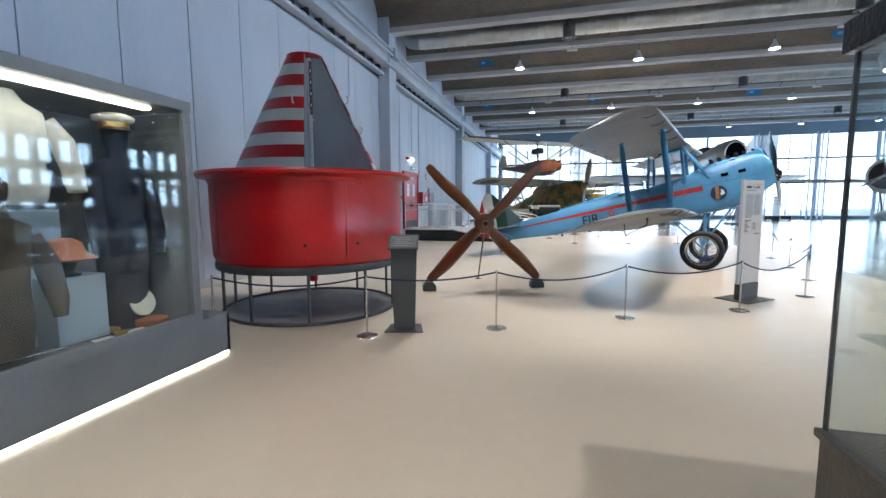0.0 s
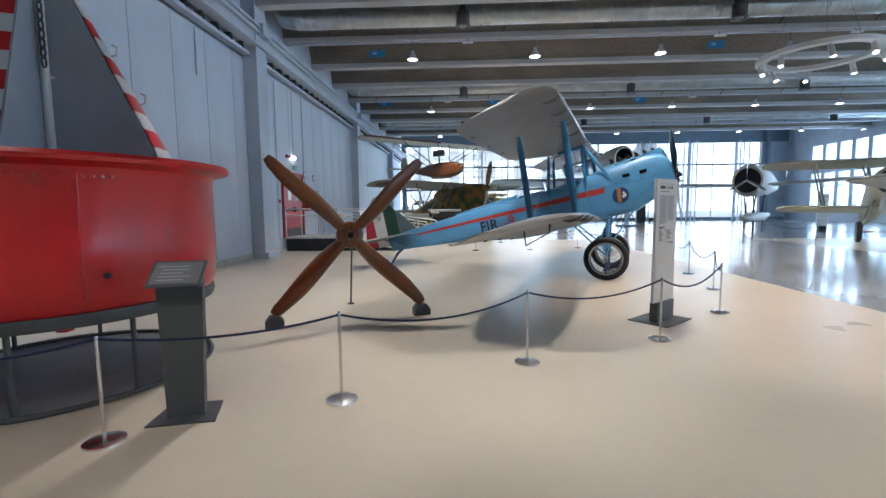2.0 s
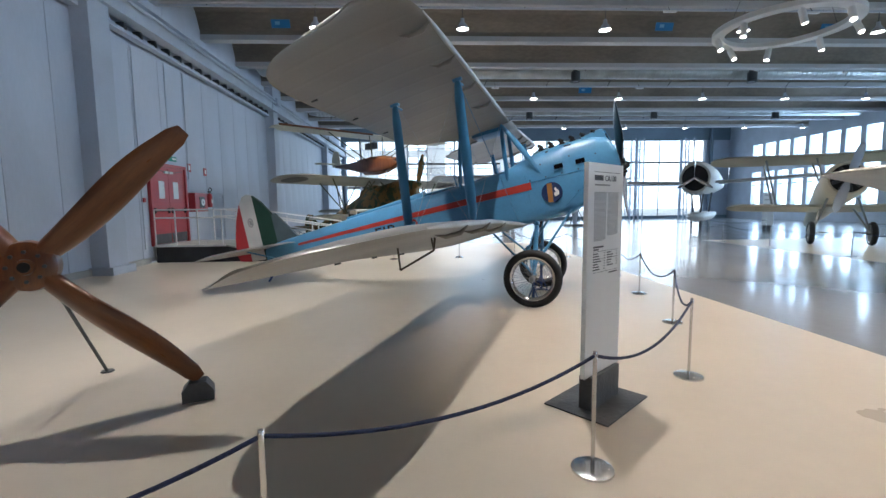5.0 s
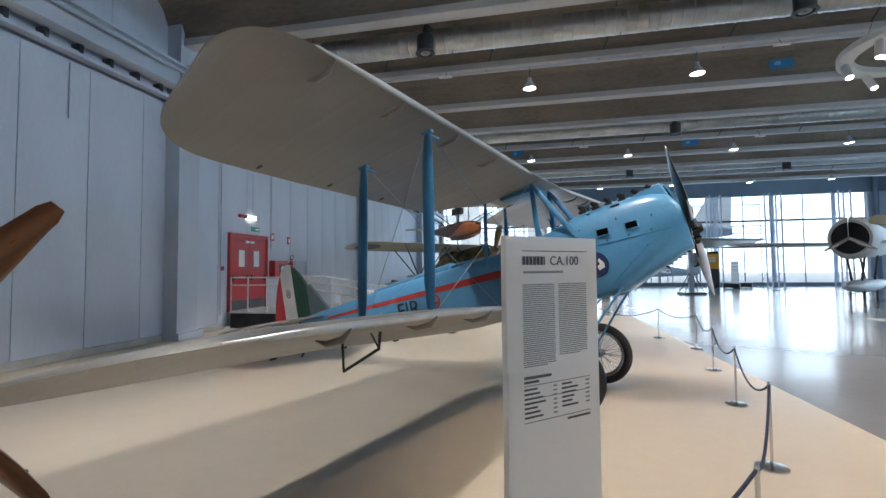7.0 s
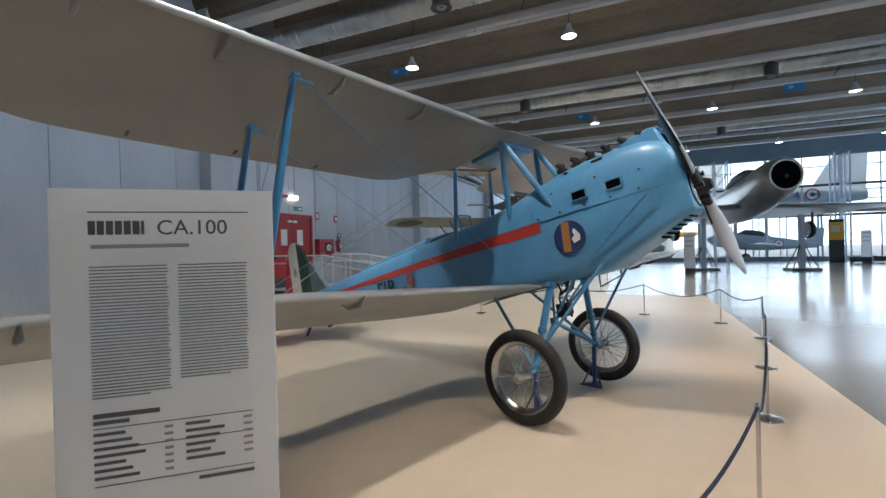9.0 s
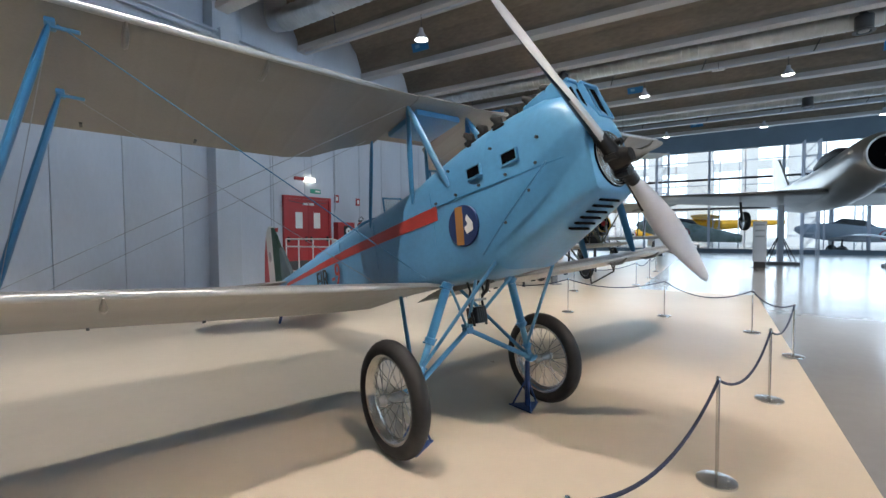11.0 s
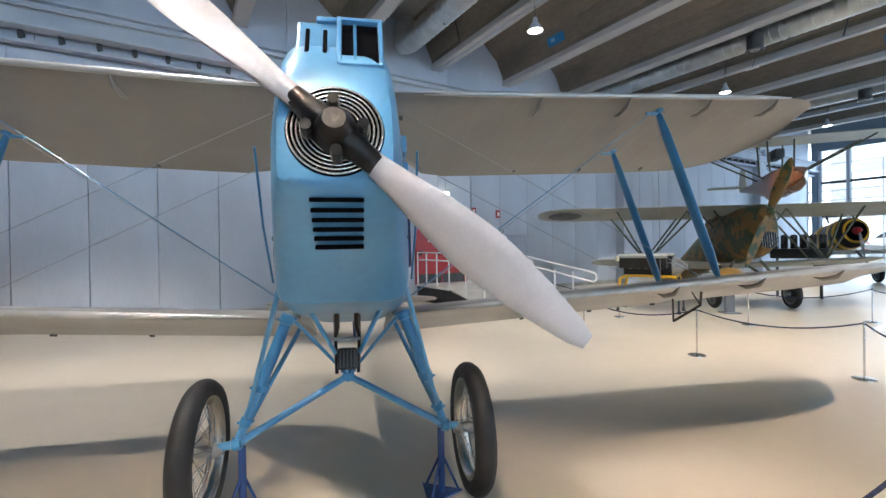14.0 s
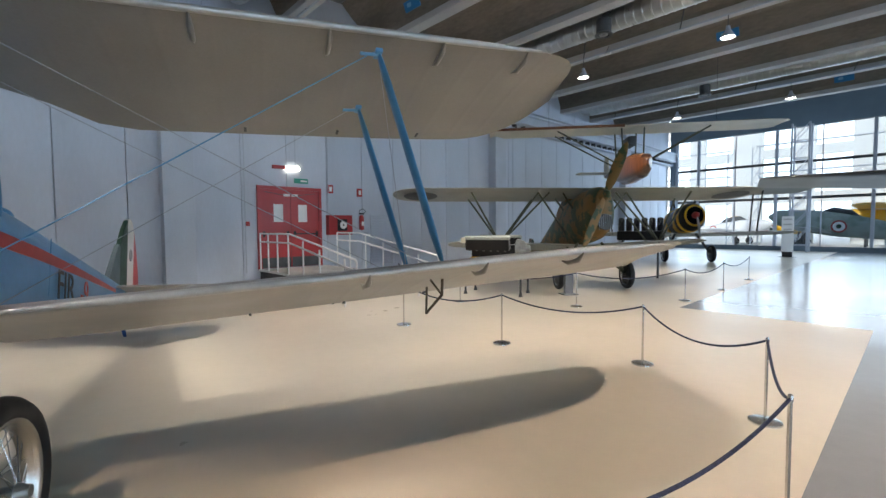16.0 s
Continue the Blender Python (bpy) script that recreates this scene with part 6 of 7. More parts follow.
# ---------- free-standing glass case at the start ----------
gc = thing("glass_cabinet", pose(1.05, 2.03, 0), "tall glass display cabinet on a brown plinth with a black top", "display case")
W, D = 0.95, 1.6
bm = B()
box(bm, (W / 2, -D / 2, 0.25), (W, D, 0.50), None, 0.008)
box(bm, (W / 2, -D / 2, 0.52), (W + 0.03, D + 0.03, 0.035), None, 0.006)
part("plinth", bm, M_BASEBROWN, gc, "brown plinth with a moulded edge")
bm = B()
box(bm, (W / 2, -D / 2, 2.06), (W + 0.05, D + 0.05, 0.12), None, 0.008)
box(bm, (W / 2, -D / 2, 2.27), (W - 0.10, D - 0.10, 0.30), None, 0.008)
part("cornice", bm, M_GLOSSBLACK, gc, "black top cap")
for x, y, sx, sy in ((0.012, -D / 2, 0.01, D - 0.03), (W - 0.012, -D / 2, 0.01, D - 0.03), (W / 2, -0.012, W - 0.03, 0.01), (W / 2, -D + 0.012, W - 0.03, 0.01)):
    bm = B()
    box(bm, (x, y, 1.27), (sx, sy, 1.46))
    g = part("glass_pane", bm, M_GLASS, gc, "clear glass pane")
    g.visible_shadow = False
for x, y in ((0.012, -0.012), (0.012, -D + 0.012), (W - 0.012, -0.012), (W - 0.012, -D + 0.012)):
    bm = B()
    box(bm, (x, y, 1.27), (0.014, 0.014, 1.46))
    part("edge_bead", bm, M_DARKGREY, gc, "dark glazing bead")
for x, y in ((0.05, -0.33), (0.05, -D + 0.05), (W - 0.05, -0.33), (W - 0.05, -D + 0.05)):
    bm = B()
    box(bm, (x, y, 1.27), (0.03, 0.03, 1.46), None, 0.004)
    part("corner_post", bm, M_CREAM, gc, "pale wooden corner post")
    bm = B()
    box(bm, (x, y - 0.045, 1.27), (0.03, 0.055, 1.46), None, 0.003)
    part("post_lining", bm, M_DARKGREY, gc, "dark lining beside the post")
bm = B()
box(bm, (W / 2, -D / 2, 0.95), (W - 0.12, D - 0.12, 0.012))
part("shelf", bm, M_GLASS, gc, "clear glass shelf")


# ---------- other aircraft in the hall ----------
def frame_of(origin, nose):
    n = Vector((nose[0], nose[1], 0)).normalized()
    return Matrix(((n.x, -n.y, 0, origin[0]), (n.y, n.x, 0, origin[1]), (0, 0, 1, origin[2]), (0, 0, 0, 1)))


def body(bm, secs, n=20):
    """Round fuselage: x, half width, bottom, top."""
    loft(bm, [[(x, w * math.cos(a), (zb + zt) / 2 + (zt - zb) / 2 * math.sin(a)) for a in [2 * math.pi * k / n for k in range(n)]] for x, w, zb, zt in secs])


def span(bm, le, te, half, z, dihedral=0.0, thick=0.07, tip=0.8, droop=0.0):
    rows = []
    for f in (-1, -0.985, -0.94, -0.86, -0.6, -0.3, 0, 0.3, 0.6, 0.86, 0.94, 0.985, 1):
        k = max(0.0, (abs(f) - 0.86) / 0.14)
        cut = (1 - math.sqrt(max(0, 1 - k * k))) * tip * 0.5 * (le - te)
        rows.append((le - cut, te + cut - 0.001, f * half, z + abs(f) * dihedral, thick * (1 - 0.6 * k), 9, droop))
    wing(bm, rows)


def rod_set(parent, pairs, r, material, name="strut", label=""):
    for a, b in pairs:
        bm = B()
        tube(bm, [a, b], r, 8)
        part(name, bm, material, parent, label, 50)


def disc(parent, name, m, r, material, label=""):
    bm = B()
    lathe(bm, [(0, 0.004), (r, 0.004), (r, 0.0)], 32, m)
    return part(name, bm, material, parent, label)


def roundel(parent, m, r):
    d = disc(parent, "roundel", m, r, M_DOOR, "red, white and green roundel")
    disc(d, "roundel_white", m @ pose(0, 0, 0.003), r * 0.78, M_WHITE)
    disc(d, "roundel_green", m @ pose(0, 0, 0.006), r * 0.34, M_GREENFLAG)


# camouflaged fighter biplane
cf = thing("camouflaged_biplane", frame_of((0.0, 23.25, 0), (0.762, -0.647)) @ pose(1.0, 0, 0) @ pose(0, 0, 0, 0, -9.5, 0) @ pose(-1.0, 0, 0), "green and brown camouflaged fighter biplane with grey underside", "aeroplane")
bm = B()
body(bm, [(1.95, 0.2, 1.45, 2.34), (1.85, 0.28, 1.3, 2.42), (1.5, 0.33, 1.2, 2.5), (0.9, 0.36, 1.18, 2.56), (0.2, 0.37, 1.18, 2.56), (-0.6, 0.36, 1.2, 2.55), (-1.4, 0.32, 1.2, 2.35), (-2.6, 0.30, 1.06, 2.0), (-4.0, 0.18, 1.08, 1.7), (-5.4, 0.06, 1.12, 1.4)])
part("fuselage", bm, M_CAMO, cf, "green and brown mottled fuselage", 50)
bm = B()
span(bm, 0.95, -0.60, 5.1, 2.62, 0.02, 0.07)
uw = part("upper_wing", bm, M_TAN, cf, "pale grey fabric upper wing", 40)
for s in (1, -1):
    disc(uw, "wing_mark", Matrix.Translation((0.22, s * 4.35, 2.60)) @ pose(0, 0, 0, 180, 0, 0) , 0.46, M_DARKGREY, "dark round wing mark")
bm = B()
span(bm, 0.55, -0.75, 3.6, 1.16, 0.15, 0.06)
part("lower_wing", bm, M_TAN, cf, "pale grey fabric lower wing", 40)
for s in (1, -1):
    rod_set(cf, [((0.6, s * 3.0, 2.62), (0.2, s * 2.2, 1.28)), ((0.2, s * 2.2, 1.28), (-0.2, s * 3.0, 2.6)), ((0.6, s * 1.2, 2.6), (0.3, s * 0.4, 1.5)), ((0.6, s * 1.2, 2.6), (0.25, s * 2.2, 1.26)), ((-0.2, s * 1.2, 2.58), (-0.3, s * 2.2, 1.26)), ((0.5, s * 0.5, 2.6), (0.9, s * 0.4, 2.1)), ((-0.2, s * 0.5, 2.6), (0.2, s * 0.42, 2.2)), ((0.2, s * 2.2, 1.28), (0.6, s * 0.9, 2.6))], 0.025, M_OLIVE, "strut")
    rod_set(cf, [((0.9, s * 0.3, 1.2), (1.0, s * 0.8, 0.45)), ((0.2, s * 0.35, 1.15), (0.95, s * 0.8, 0.45))], 0.035, M_OLIVE, "undercarriage_leg")
    w = new("wheel")
    w.parent = cf
    wheel_parts(w, pose(1.0, s * 0.88, 0.36), 0.36, 0.14, False)
bm = B()
lathe(bm, [(0, 0.02), (0.19, 0.02), (0.2, 0.0)], 24, Matrix.Translation((1.945, 0, 1.55)) @ pose(0, 0, 0, 0, 90, 0))
part("radiator", bm, M_GLOSSBLACK, cf, "dark round radiator")
for k in range(7):
    bm = B()
    box(bm, (1.97, -0.15 + 0.05 * k, 1.55), (0.012, 0.012, 0.36))
    part("radiator_fin", bm, M_CHROME, cf)
bm = B()
lathe(bm, [(0, 0.32), (0.05, 0.28), (0.11, 0.16), (0.14, 0.0), (0, 0)], 20, Matrix.Translation((1.95, 0, 2.18)) @ pose(0, 0, 0, 0, 90, 0))
part("spinner", bm, M_CAMO, cf, "", 50)
for s in (1, -1):
    bm = B()
    d = Vector((0, 0.42 * s, 0.9 * s)).normalized()
    e = Vector((0.45, d.z * 0.9, -d.y * 0.9)).normalized()
    o = Vector((2.06, 0, 2.18))
    loft(bm, [[o + d * r + e * w * math.cos(a) + d.cross(e) * 0.018 * math.sin(a) for a in [2 * math.pi * j / 10 for j in range(10)]] for r, w in ((0.08, 0.05), (0.3, 0.10), (0.7, 0.13), (1.1, 0.11), (1.35, 0.06), (1.42, 0.01))])
    part("blade", bm, M_CAMO, cf, "green-brown painted propeller blade", 60)
bm = B()
prism(bm, [(-4.6, 1.45), (-5.0, 2.1), (-5.4, 2.2), (-5.7, 1.9), (-5.75, 1.2), (-5.3, 1.15)], -0.03, 0.03, "y")
part("tail_fin", bm, M_CAMO, cf)
bm = B()
span(bm, -4.5, -5.6, 1.5, 1.5, 0, 0.03)
part("tailplane", bm, M_CAMO, cf, "", 40)
rod_set(cf, [((-5.0, 0, 1.12), (-5.2, 0, 1.06))], 0.03, M_OLIVE, "tail_skid")
bm = B()
loft(bm, [[(x, y, z) for y, z in ((-0.2, 2.3), (0.2, 2.3), (0.13, zt), (-0.13, zt))] for x, zt in ((-0.1, 2.4), (-0.3, 2.66), (-0.7, 2.7), (-1.2, 2.5))])
part("headrest", bm, M_CAMO, cf, "", 40)

# engine on a yellow stand
en = thing("aero_engine", pose(-0.5, 20.35, 0, 0, 0, 22), "black and silver vee aero engine block", "engine")
bm = B()
box(bm, (-0.05, 0, 1.0), (1.1, 0.30, 0.34), None, 0.04)
part("crankcase", bm, M_GLOSSBLACK, en, "", 40)
for s in (1, -1):
    bm = B()
    box(bm, (-0.08, s * 0.16, 1.26), (1.05, 0.16, 0.26), pose(0, 0, 0, -14 * s, 0, 0), 0.03)
    bank = part("cylinder_bank", bm, M_GLOSSBLACK, en, "black cylinder bank", 40)
    bm = B()
    box(bm, (-0.08, s * 0.16, 1.42), (1.08, 0.15, 0.07), pose(0, 0, 0, -14 * s, 0, 0), 0.02)
    part("rocker_cover", bm, M_TAN, bank, "", 40)
    for k in range(6):
        bm = B()
        tube(bm, [(-0.5 + 0.17 * k, s * 0.30, 1.20), (-0.5 + 0.17 * k, s * 0.42, 1.14), (-0.52 + 0.17 * k, s * 0.46, 1.04)], 0.03, 8)
        part("exhaust_stub", bm, M_GLOSSBLACK, bank, "", 50)
bm = B()
lathe(bm, [(0, 0.30), (0.07, 0.30), (0.09, 0.22), (0.17, 0.16), (0.22, 0.05), (0.23, 0.0), (0, 0)], 24, Matrix.Translation((0.5, 0, 1.08)) @ pose(0, 0, 0, 0, 90, 0))
part("gear_case", bm, M_ENGINE, en, "grey gear casing", 40)
bm = B()
loft(bm, [[(-0.66 + dx, y, 1.28 + 0.02 * math.sin(6 * y)) for dx in (0, 0.18, 0.18, 0)] if 0 else [(-0.62, y, 1.22), (-0.58, y, 1.22), (-0.58, y + 0.001, 1.34), (-0.62, y + 0.001, 1.34)] for y in (-0.75, -0.35, 0.0, 0.2)])
part("cowl_panel", bm, M_CREAM, en, "", 40)
es_ = thing("engine_stand", pose(-0.5, 20.35, 0, 0, 0, 22), "yellow tubular steel stand under an engine", "stand")
for s in (1, -1):
    bm = B()
    tube(bm, [(-0.68, s * 0.34, 0.50), (-0.62, s * 0.34, 0.78), (-0.5, s * 0.33, 0.86), (0.6, s * 0.30, 0.86), (0.66, s * 0.3, 0.50)], 0.032, 10)
    part("side_frame", bm, M_YELLOW, es_, "", 50)
for x in (-0.68, 0.66):
    for s in (1, -1):
        bm = B()
        tube(bm, [(x, s * 0.33, 0.0), (x, s * 0.33, 0.09), (x, s * 0.33, 0.52)], [0.05, 0.024, 0.024], 10)
        part("leg", bm, M_DARKGREY, es_, "dark steel leg", 50)
for x in (-0.55, 0.55):
    bm = B()
    tube(bm, [(x, -0.33, 0.84), (x, 0.33, 0.84)], 0.03, 8)
    part("cross_bar", bm, M_YELLOW, es_, "", 50)
ra = thing("radial_engine", pose(0.75, 21.4, 0, 0, 0, -30), "brass-coloured round engine part on a low stand", "engine")
bm = B()
body(bm, [(-0.2, 0.16, 0.8, 1.0), (0.0, 0.22, 0.72, 1.06), (0.25, 0.2, 0.74, 1.04), (0.4, 0.05, 0.85, 0.93)], 16)
part("casing", bm, M_BRASS, ra, "", 50)
bm = B()
box(bm, (0.05, 0, 0.36), (0.10, 0.2, 0.72), None, 0.01)
box(bm, (0.05, 0, 0.012), (0.34, 0.34, 0.024), None, 0.006)
part("stand", bm, M_CASEGREY, ra)

# black in-line engine on a trestle behind the camouflaged biplane
ie = thing("inline_engine", pose(0.43, 26.1, 0, 0, 0, 20), "black upright in-line aero engine on a steel trestle", "engine")
bm = B()
box(bm, (0, 0, 1.28), (1.35, 0.34, 0.30), None, 0.05)
part("crankcase", bm, M_GLOSSBLACK, ie, "", 40)
for k in range(6):
    x = -0.55 + 0.22 * k
    bm = B()
    lathe(bm, [(0, 0.0), (0.085, 0.0)] + [(0.085 + 0.014 * (j % 2), 0.02 + 0.03 * j) for j in range(12)] + [(0.07, 0.40), (0, 0.42)], 14, pose(x, 0, 1.43))
    cyl = part("cylinder", bm, M_GLOSSBLACK, ie, "finned black cylinder", 40)
    bm = B()
    tube(bm, [(x, -0.08, 1.78), (x, -0.20, 1.76), (x - 0.05, -0.26, 1.60)], 0.03, 8)
    part("exhaust_stub", bm, M_GLOSSBLACK, cyl, "", 50)
for x in (-0.5, 0.5):
    for q in (-0.3, 0.3):
        bm = B()
        tube(bm, [(x, q, 0.0), (x, q * 0.45, 1.18)], 0.03, 8)
        part("trestle_leg", bm, M_DARKGREY, ie, "", 50)
bm = B()
lathe(bm, [(0, 0.18), (0.05, 0.18), (0.07, 0.08), (0.14, 0.0), (0, 0)], 18, Matrix.Translation((0.67, 0, 1.32)) @ pose(0, 0, 0, 0, 90, 0))
part("shaft", bm, M_ENGINE, ie, "grey propeller shaft", 40)

# brown seaplane hung behind it
br_ = thing("wooden_flying_boat", frame_of((-1.35, 29.1, 0), (0.62, -0.785)), "varnished brown wooden flying boat hung from the roof", "aeroplane")
bm = B()
loft(bm, [hull(*s) for s in [(2.5, 3.62, 0.02, 0.03, 3.66, 3.74, 0.02, 3.78), (2.2, 3.42, 0.14, 0.22, 3.5, 3.85, 0.2, 3.92), (1.5, 3.28, 0.24, 0.34, 3.4, 3.92, 0.3, 4.02), (0.4, 3.24, 0.28, 0.38, 3.36, 3.95, 0.32, 4.06), (-0.8, 3.36, 0.24, 0.34, 3.45, 3.95, 0.28, 4.04), (-2.2, 3.6, 0.14, 0.22, 3.66, 3.92, 0.18, 3.98), (-4.0, 3.84, 0.04, 0.08, 3.86, 3.94, 0.06, 3.97)]])
part("hull", bm, M_MAHOG, br_, "dark varnished wooden hull", 40)
bm = B()
loft(bm, [hull(*s) for s in [(2.3, 3.86, 0.1, 0.16, 3.9, 3.94, 0.1, 3.98), (1.5, 3.95, 0.2, 0.3, 3.98, 4.04, 0.18, 4.12), (0.4, 3.98, 0.22, 0.32, 4.0, 4.06, 0.2, 4.16), (-1.0, 3.96, 0.18, 0.26, 3.98, 4.03, 0.15, 4.1)]])
part("foredeck", bm, M_WOOD, br_, "orange varnished deck", 40)
bm = B()
body(bm, [(1.7, 0.14, 3.24, 3.4), (0.8, 0.2, 3.16, 3.42), (-0.5, 0.18, 3.2, 3.5), (-0.9, 0.06, 3.4, 3.55)], 14)
part("keel", bm, M_MAHOG, br_, "dark keel", 40)
bm = B()
span(bm, 0.8, -0.9, 5.3, 5.25, 0.02, 0.07, 0.4)
part("wing", bm, M_CREAM, br_, "cream fabric wing", 40)
bm = B()
tube(bm, [(0.83, -5.3, 5.27), (0.83, -0.35, 5.25)], 0.05, 8, True, 0.8)
part("leading_edge", bm, M_WOOD, br_, "orange wooden leading edge", 50)
for s in (1, -1):
    rod_set(br_, [((0.6, s * 0.4, 5.2), (0.7, s * 0.35, 4.1)), ((-0.5, s * 0.4, 5.2), (-0.4, s * 0.35, 4.05)), ((0.5, s * 2.7, 5.2), (0.4, s * 0.45, 3.9)), ((-0.5, s * 2.7, 5.2), (-0.4, s * 0.42, 3.9))], 0.03, M_OLIVE)
bm = B()
box(bm, (0.1, 0, 4.75), (0.9, 0.3, 0.35), None, 0.05)
part("engine", bm, M_DARKGREY, br_, "dark engine block", 40)
bm = B()
span(bm, -3.4, -4.4, 1.4, 4.05, 0, 0.03)
part("tailplane", bm, M_CREAM, br_, "", 40)
bm = B()
prism(bm, [(-3.4, 3.95), (-3.7, 4.8), (-4.2, 4.9), (-4.5, 4.4), (-4.4, 3.9)], -0.03, 0.03, "y")
part("fin", bm, M_CREAM, br_)
for x, y in ((0.2, -3), (0.2, 3)):
    rod_set(br_, [((x, y, 5.3), (x, y, 8.45))], 0.006, M_DARKGREY, "hanging_cable")

# yellow and black aircraft by the windows
yb = thing("yellow_black_fighter", frame_of((-0.9, 33.6, 0), (0.62, -0.785)) @ pose(0.7, 0, 0) @ pose(0, 0, 0, 0, -8, 0) @ pose(-0.7, 0, 0), "black and yellow striped radial-engined biplane", "aeroplane")
bm = B()
body(bm, [(1.6, 0.34, 1.5, 2.3), (1.4, 0.5, 1.3, 2.45), (0.9, 0.55, 1.25, 2.5)])
part("cowling", bm, M_GLOSSBLACK, yb, "black engine cowling", 40)
bm = B()
tube(bm, [(1.58, 0.37 * math.cos(a), 1.9 + 0.42 * math.sin(a)) for a in [2 * math.pi * k / 28 for k in range(29)]], 0.045, 8)
part("cowl_lip", bm, M_YELLOW, yb, "yellow cowling lip", 50)
bm = B()
body(bm, [(1.2, 0.53, 1.27, 2.47), (1.02, 0.555, 1.24, 2.51)])
part("stripe", bm, M_YELLOW, yb, "yellow stripe", 40)
bm = B()
body(bm, [(0.92, 0.5, 1.3, 2.45), (0.3, 0.5, 1.3, 2.5), (-1.0, 0.42, 1.35, 2.4), (-3.0, 0.25, 1.45, 2.1), (-5.0, 0.08, 1.55, 1.8)])
part("fuselage", bm, M_GLOSSBLACK, yb, "black and yellow fuselage", 40)
for x in (0.4, -0.6):
    bm = B()
    body(bm, [(x + 0.2, 0.51, 1.28, 2.5), (x - 0.2, 0.49, 1.29, 2.5)])
    part("stripe", bm, M_YELLOW, yb, "yellow stripe", 40)
bm = B()
lathe(bm, [(0, 0.3), (0.09, 0.25), (0.13, 0.1), (0.14, 0)], 20, Matrix.Translation((1.6, 0, 1.9)) @ pose(0, 0, 0, 0, 90, 0))
part("spinner", bm, M_DOOR, yb, "red spinner", 50)
disc(yb, "engine_face", Matrix.Translation((1.605, 0, 1.9)) @ pose(0, 0, 0, 0, 90, 0), 0.36, M_VOID, "dark engine face")
bm = B()
tube(bm, [(1.75, 0.02, 1.9), (1.76, 0.08, 1.4), (1.76, 0.12, 0.85)], [0.05, 0.12, 0.05], 10, True, 0.3)
part("blade", bm, M_PILLAR, yb, "grey propeller blade", 60)
bm = B()
span(bm, 0.6, -0.7, 4.6, 1.25, 0.1, 0.06)
part("lower_wing", bm, M_TAN, yb, "", 40)
bm = B()
span(bm, 0.9, -0.6, 5.2, 3.1, 0.1, 0.07)
part("upper_wing", bm, M_TAN, yb, "", 40)
for s in (1, -1):
    rod_set(yb, [((0.5, s * 3.2, 3.15), (0.2, s * 3.0, 1.3)), ((-0.3, s * 3.2, 3.15), (-0.4, s * 3.0, 1.3)), ((0.4, s * 0.5, 3.1), (0.5, s * 0.4, 2.4))], 0.035, M_GLOSSBLACK)
for s in (1, -1):
    rod_set(yb, [((0.5, s * 0.4, 1.3), (0.7, s * 0.9, 0.4))], 0.05, M_DARKGREY, "leg")
    w = new("wheel")
    w.parent = yb
    wheel_parts(w, pose(0.7, s * 0.95, 0.37), 0.37, 0.15, False)

# silver jet with a nose intake, on steel stands
jt = thing("silver_jet", frame_of((9.3, 34.6, 0), (0.27, -0.96)), "polished silver jet fighter raised on steel stands", "aeroplane")
bm = B()
prof = [(4.0, 0.74, 3.72, 5.2), (3.9, 0.80, 3.64, 5.28), (3.2, 0.86, 3.3, 5.25), (2.2, 0.88, 2.9, 5.05), (1.0, 0.86, 2.6, 4.75), (0.0, 0.78, 2.5, 4.5), (-2.0, 0.70, 2.45, 4.2), (-4.0, 0.5, 2.6, 3.9), (-5.2, 0.36, 2.8, 3.6)]
body(bm, prof, 28)
part("fuselage", bm, M_SILVER, jt, "polished metal fuselage", 50)
bm = B()
lathe(bm, [(0, 0.02), (0.67, 0.02), (0.69, 0.0)], 32, Matrix.Translation((4.0, 0, 4.46)) @ pose(0, 0, 0, 0, 90, 0))
part("intake", bm, M_VOID, jt, "dark nose intake")
bm = B()
lathe(bm, [(0, 0.10), (0.06, 0.07), (0.10, 0.02)], 16, Matrix.Translation((4.01, 0, 4.40)) @ pose(0, 0, 0, 0, 90, 0))
part("bullet", bm, M_GLOSSBLACK, jt, "dark centre fairing", 60)
bm = B()
tube(bm, [(4.0, 0.68 * math.cos(a), 4.46 + 0.68 * math.sin(a)) for a in [2 * math.pi * k / 32 for k in range(33)]], 0.07, 8)
part("intake_lip", bm, M_SILVER, jt, "", 60)
bm = B()
body(bm, [(1.9, 0.05, 4.75, 4.85), (1.5, 0.3, 4.7, 5.1), (0.9, 0.36, 4.6, 5.2), (0.0, 0.34, 4.4, 5.05), (-0.8, 0.2, 4.3, 4.7)], 16)
part("canopy", bm, M_DARKGREY, jt, "dark cockpit canopy", 50)
bm = B()
wing(bm, [(0.35, -0.75, -7.5, 0.22, 0.07), (0.5, -0.9, -7.3, 0.21, 0.12), (0.85, -1.2, -4.0, 0.1, 0.24), (1.3, -1.5, -1.2, 0.02, 0.36), (1.45, -1.6, 0.0, 0.0, 0.42), (1.3, -1.5, 1.2, 0.02, 0.36), (0.85, -1.2, 4.0, 0.1, 0.24), (0.5, -0.9, 7.3, 0.21, 0.12), (0.35, -0.75, 7.5, 0.22, 0.07)])
jw = part("wing", bm, M_SILVER, jt, "long polished metal wing", 40)
jw.matrix_local = Matrix.Translation((0.4, 0, 2.98)) @ pose(0, 0, 0, 0, -11, 0)
bm = B()
prism(bm, [(-3.6, 3.9), (-4.9, 5.6), (-5.6, 5.6), (-5.4, 3.6)], -0.05, 0.05, "y")
part("fin", bm, M_SILVER, jt)
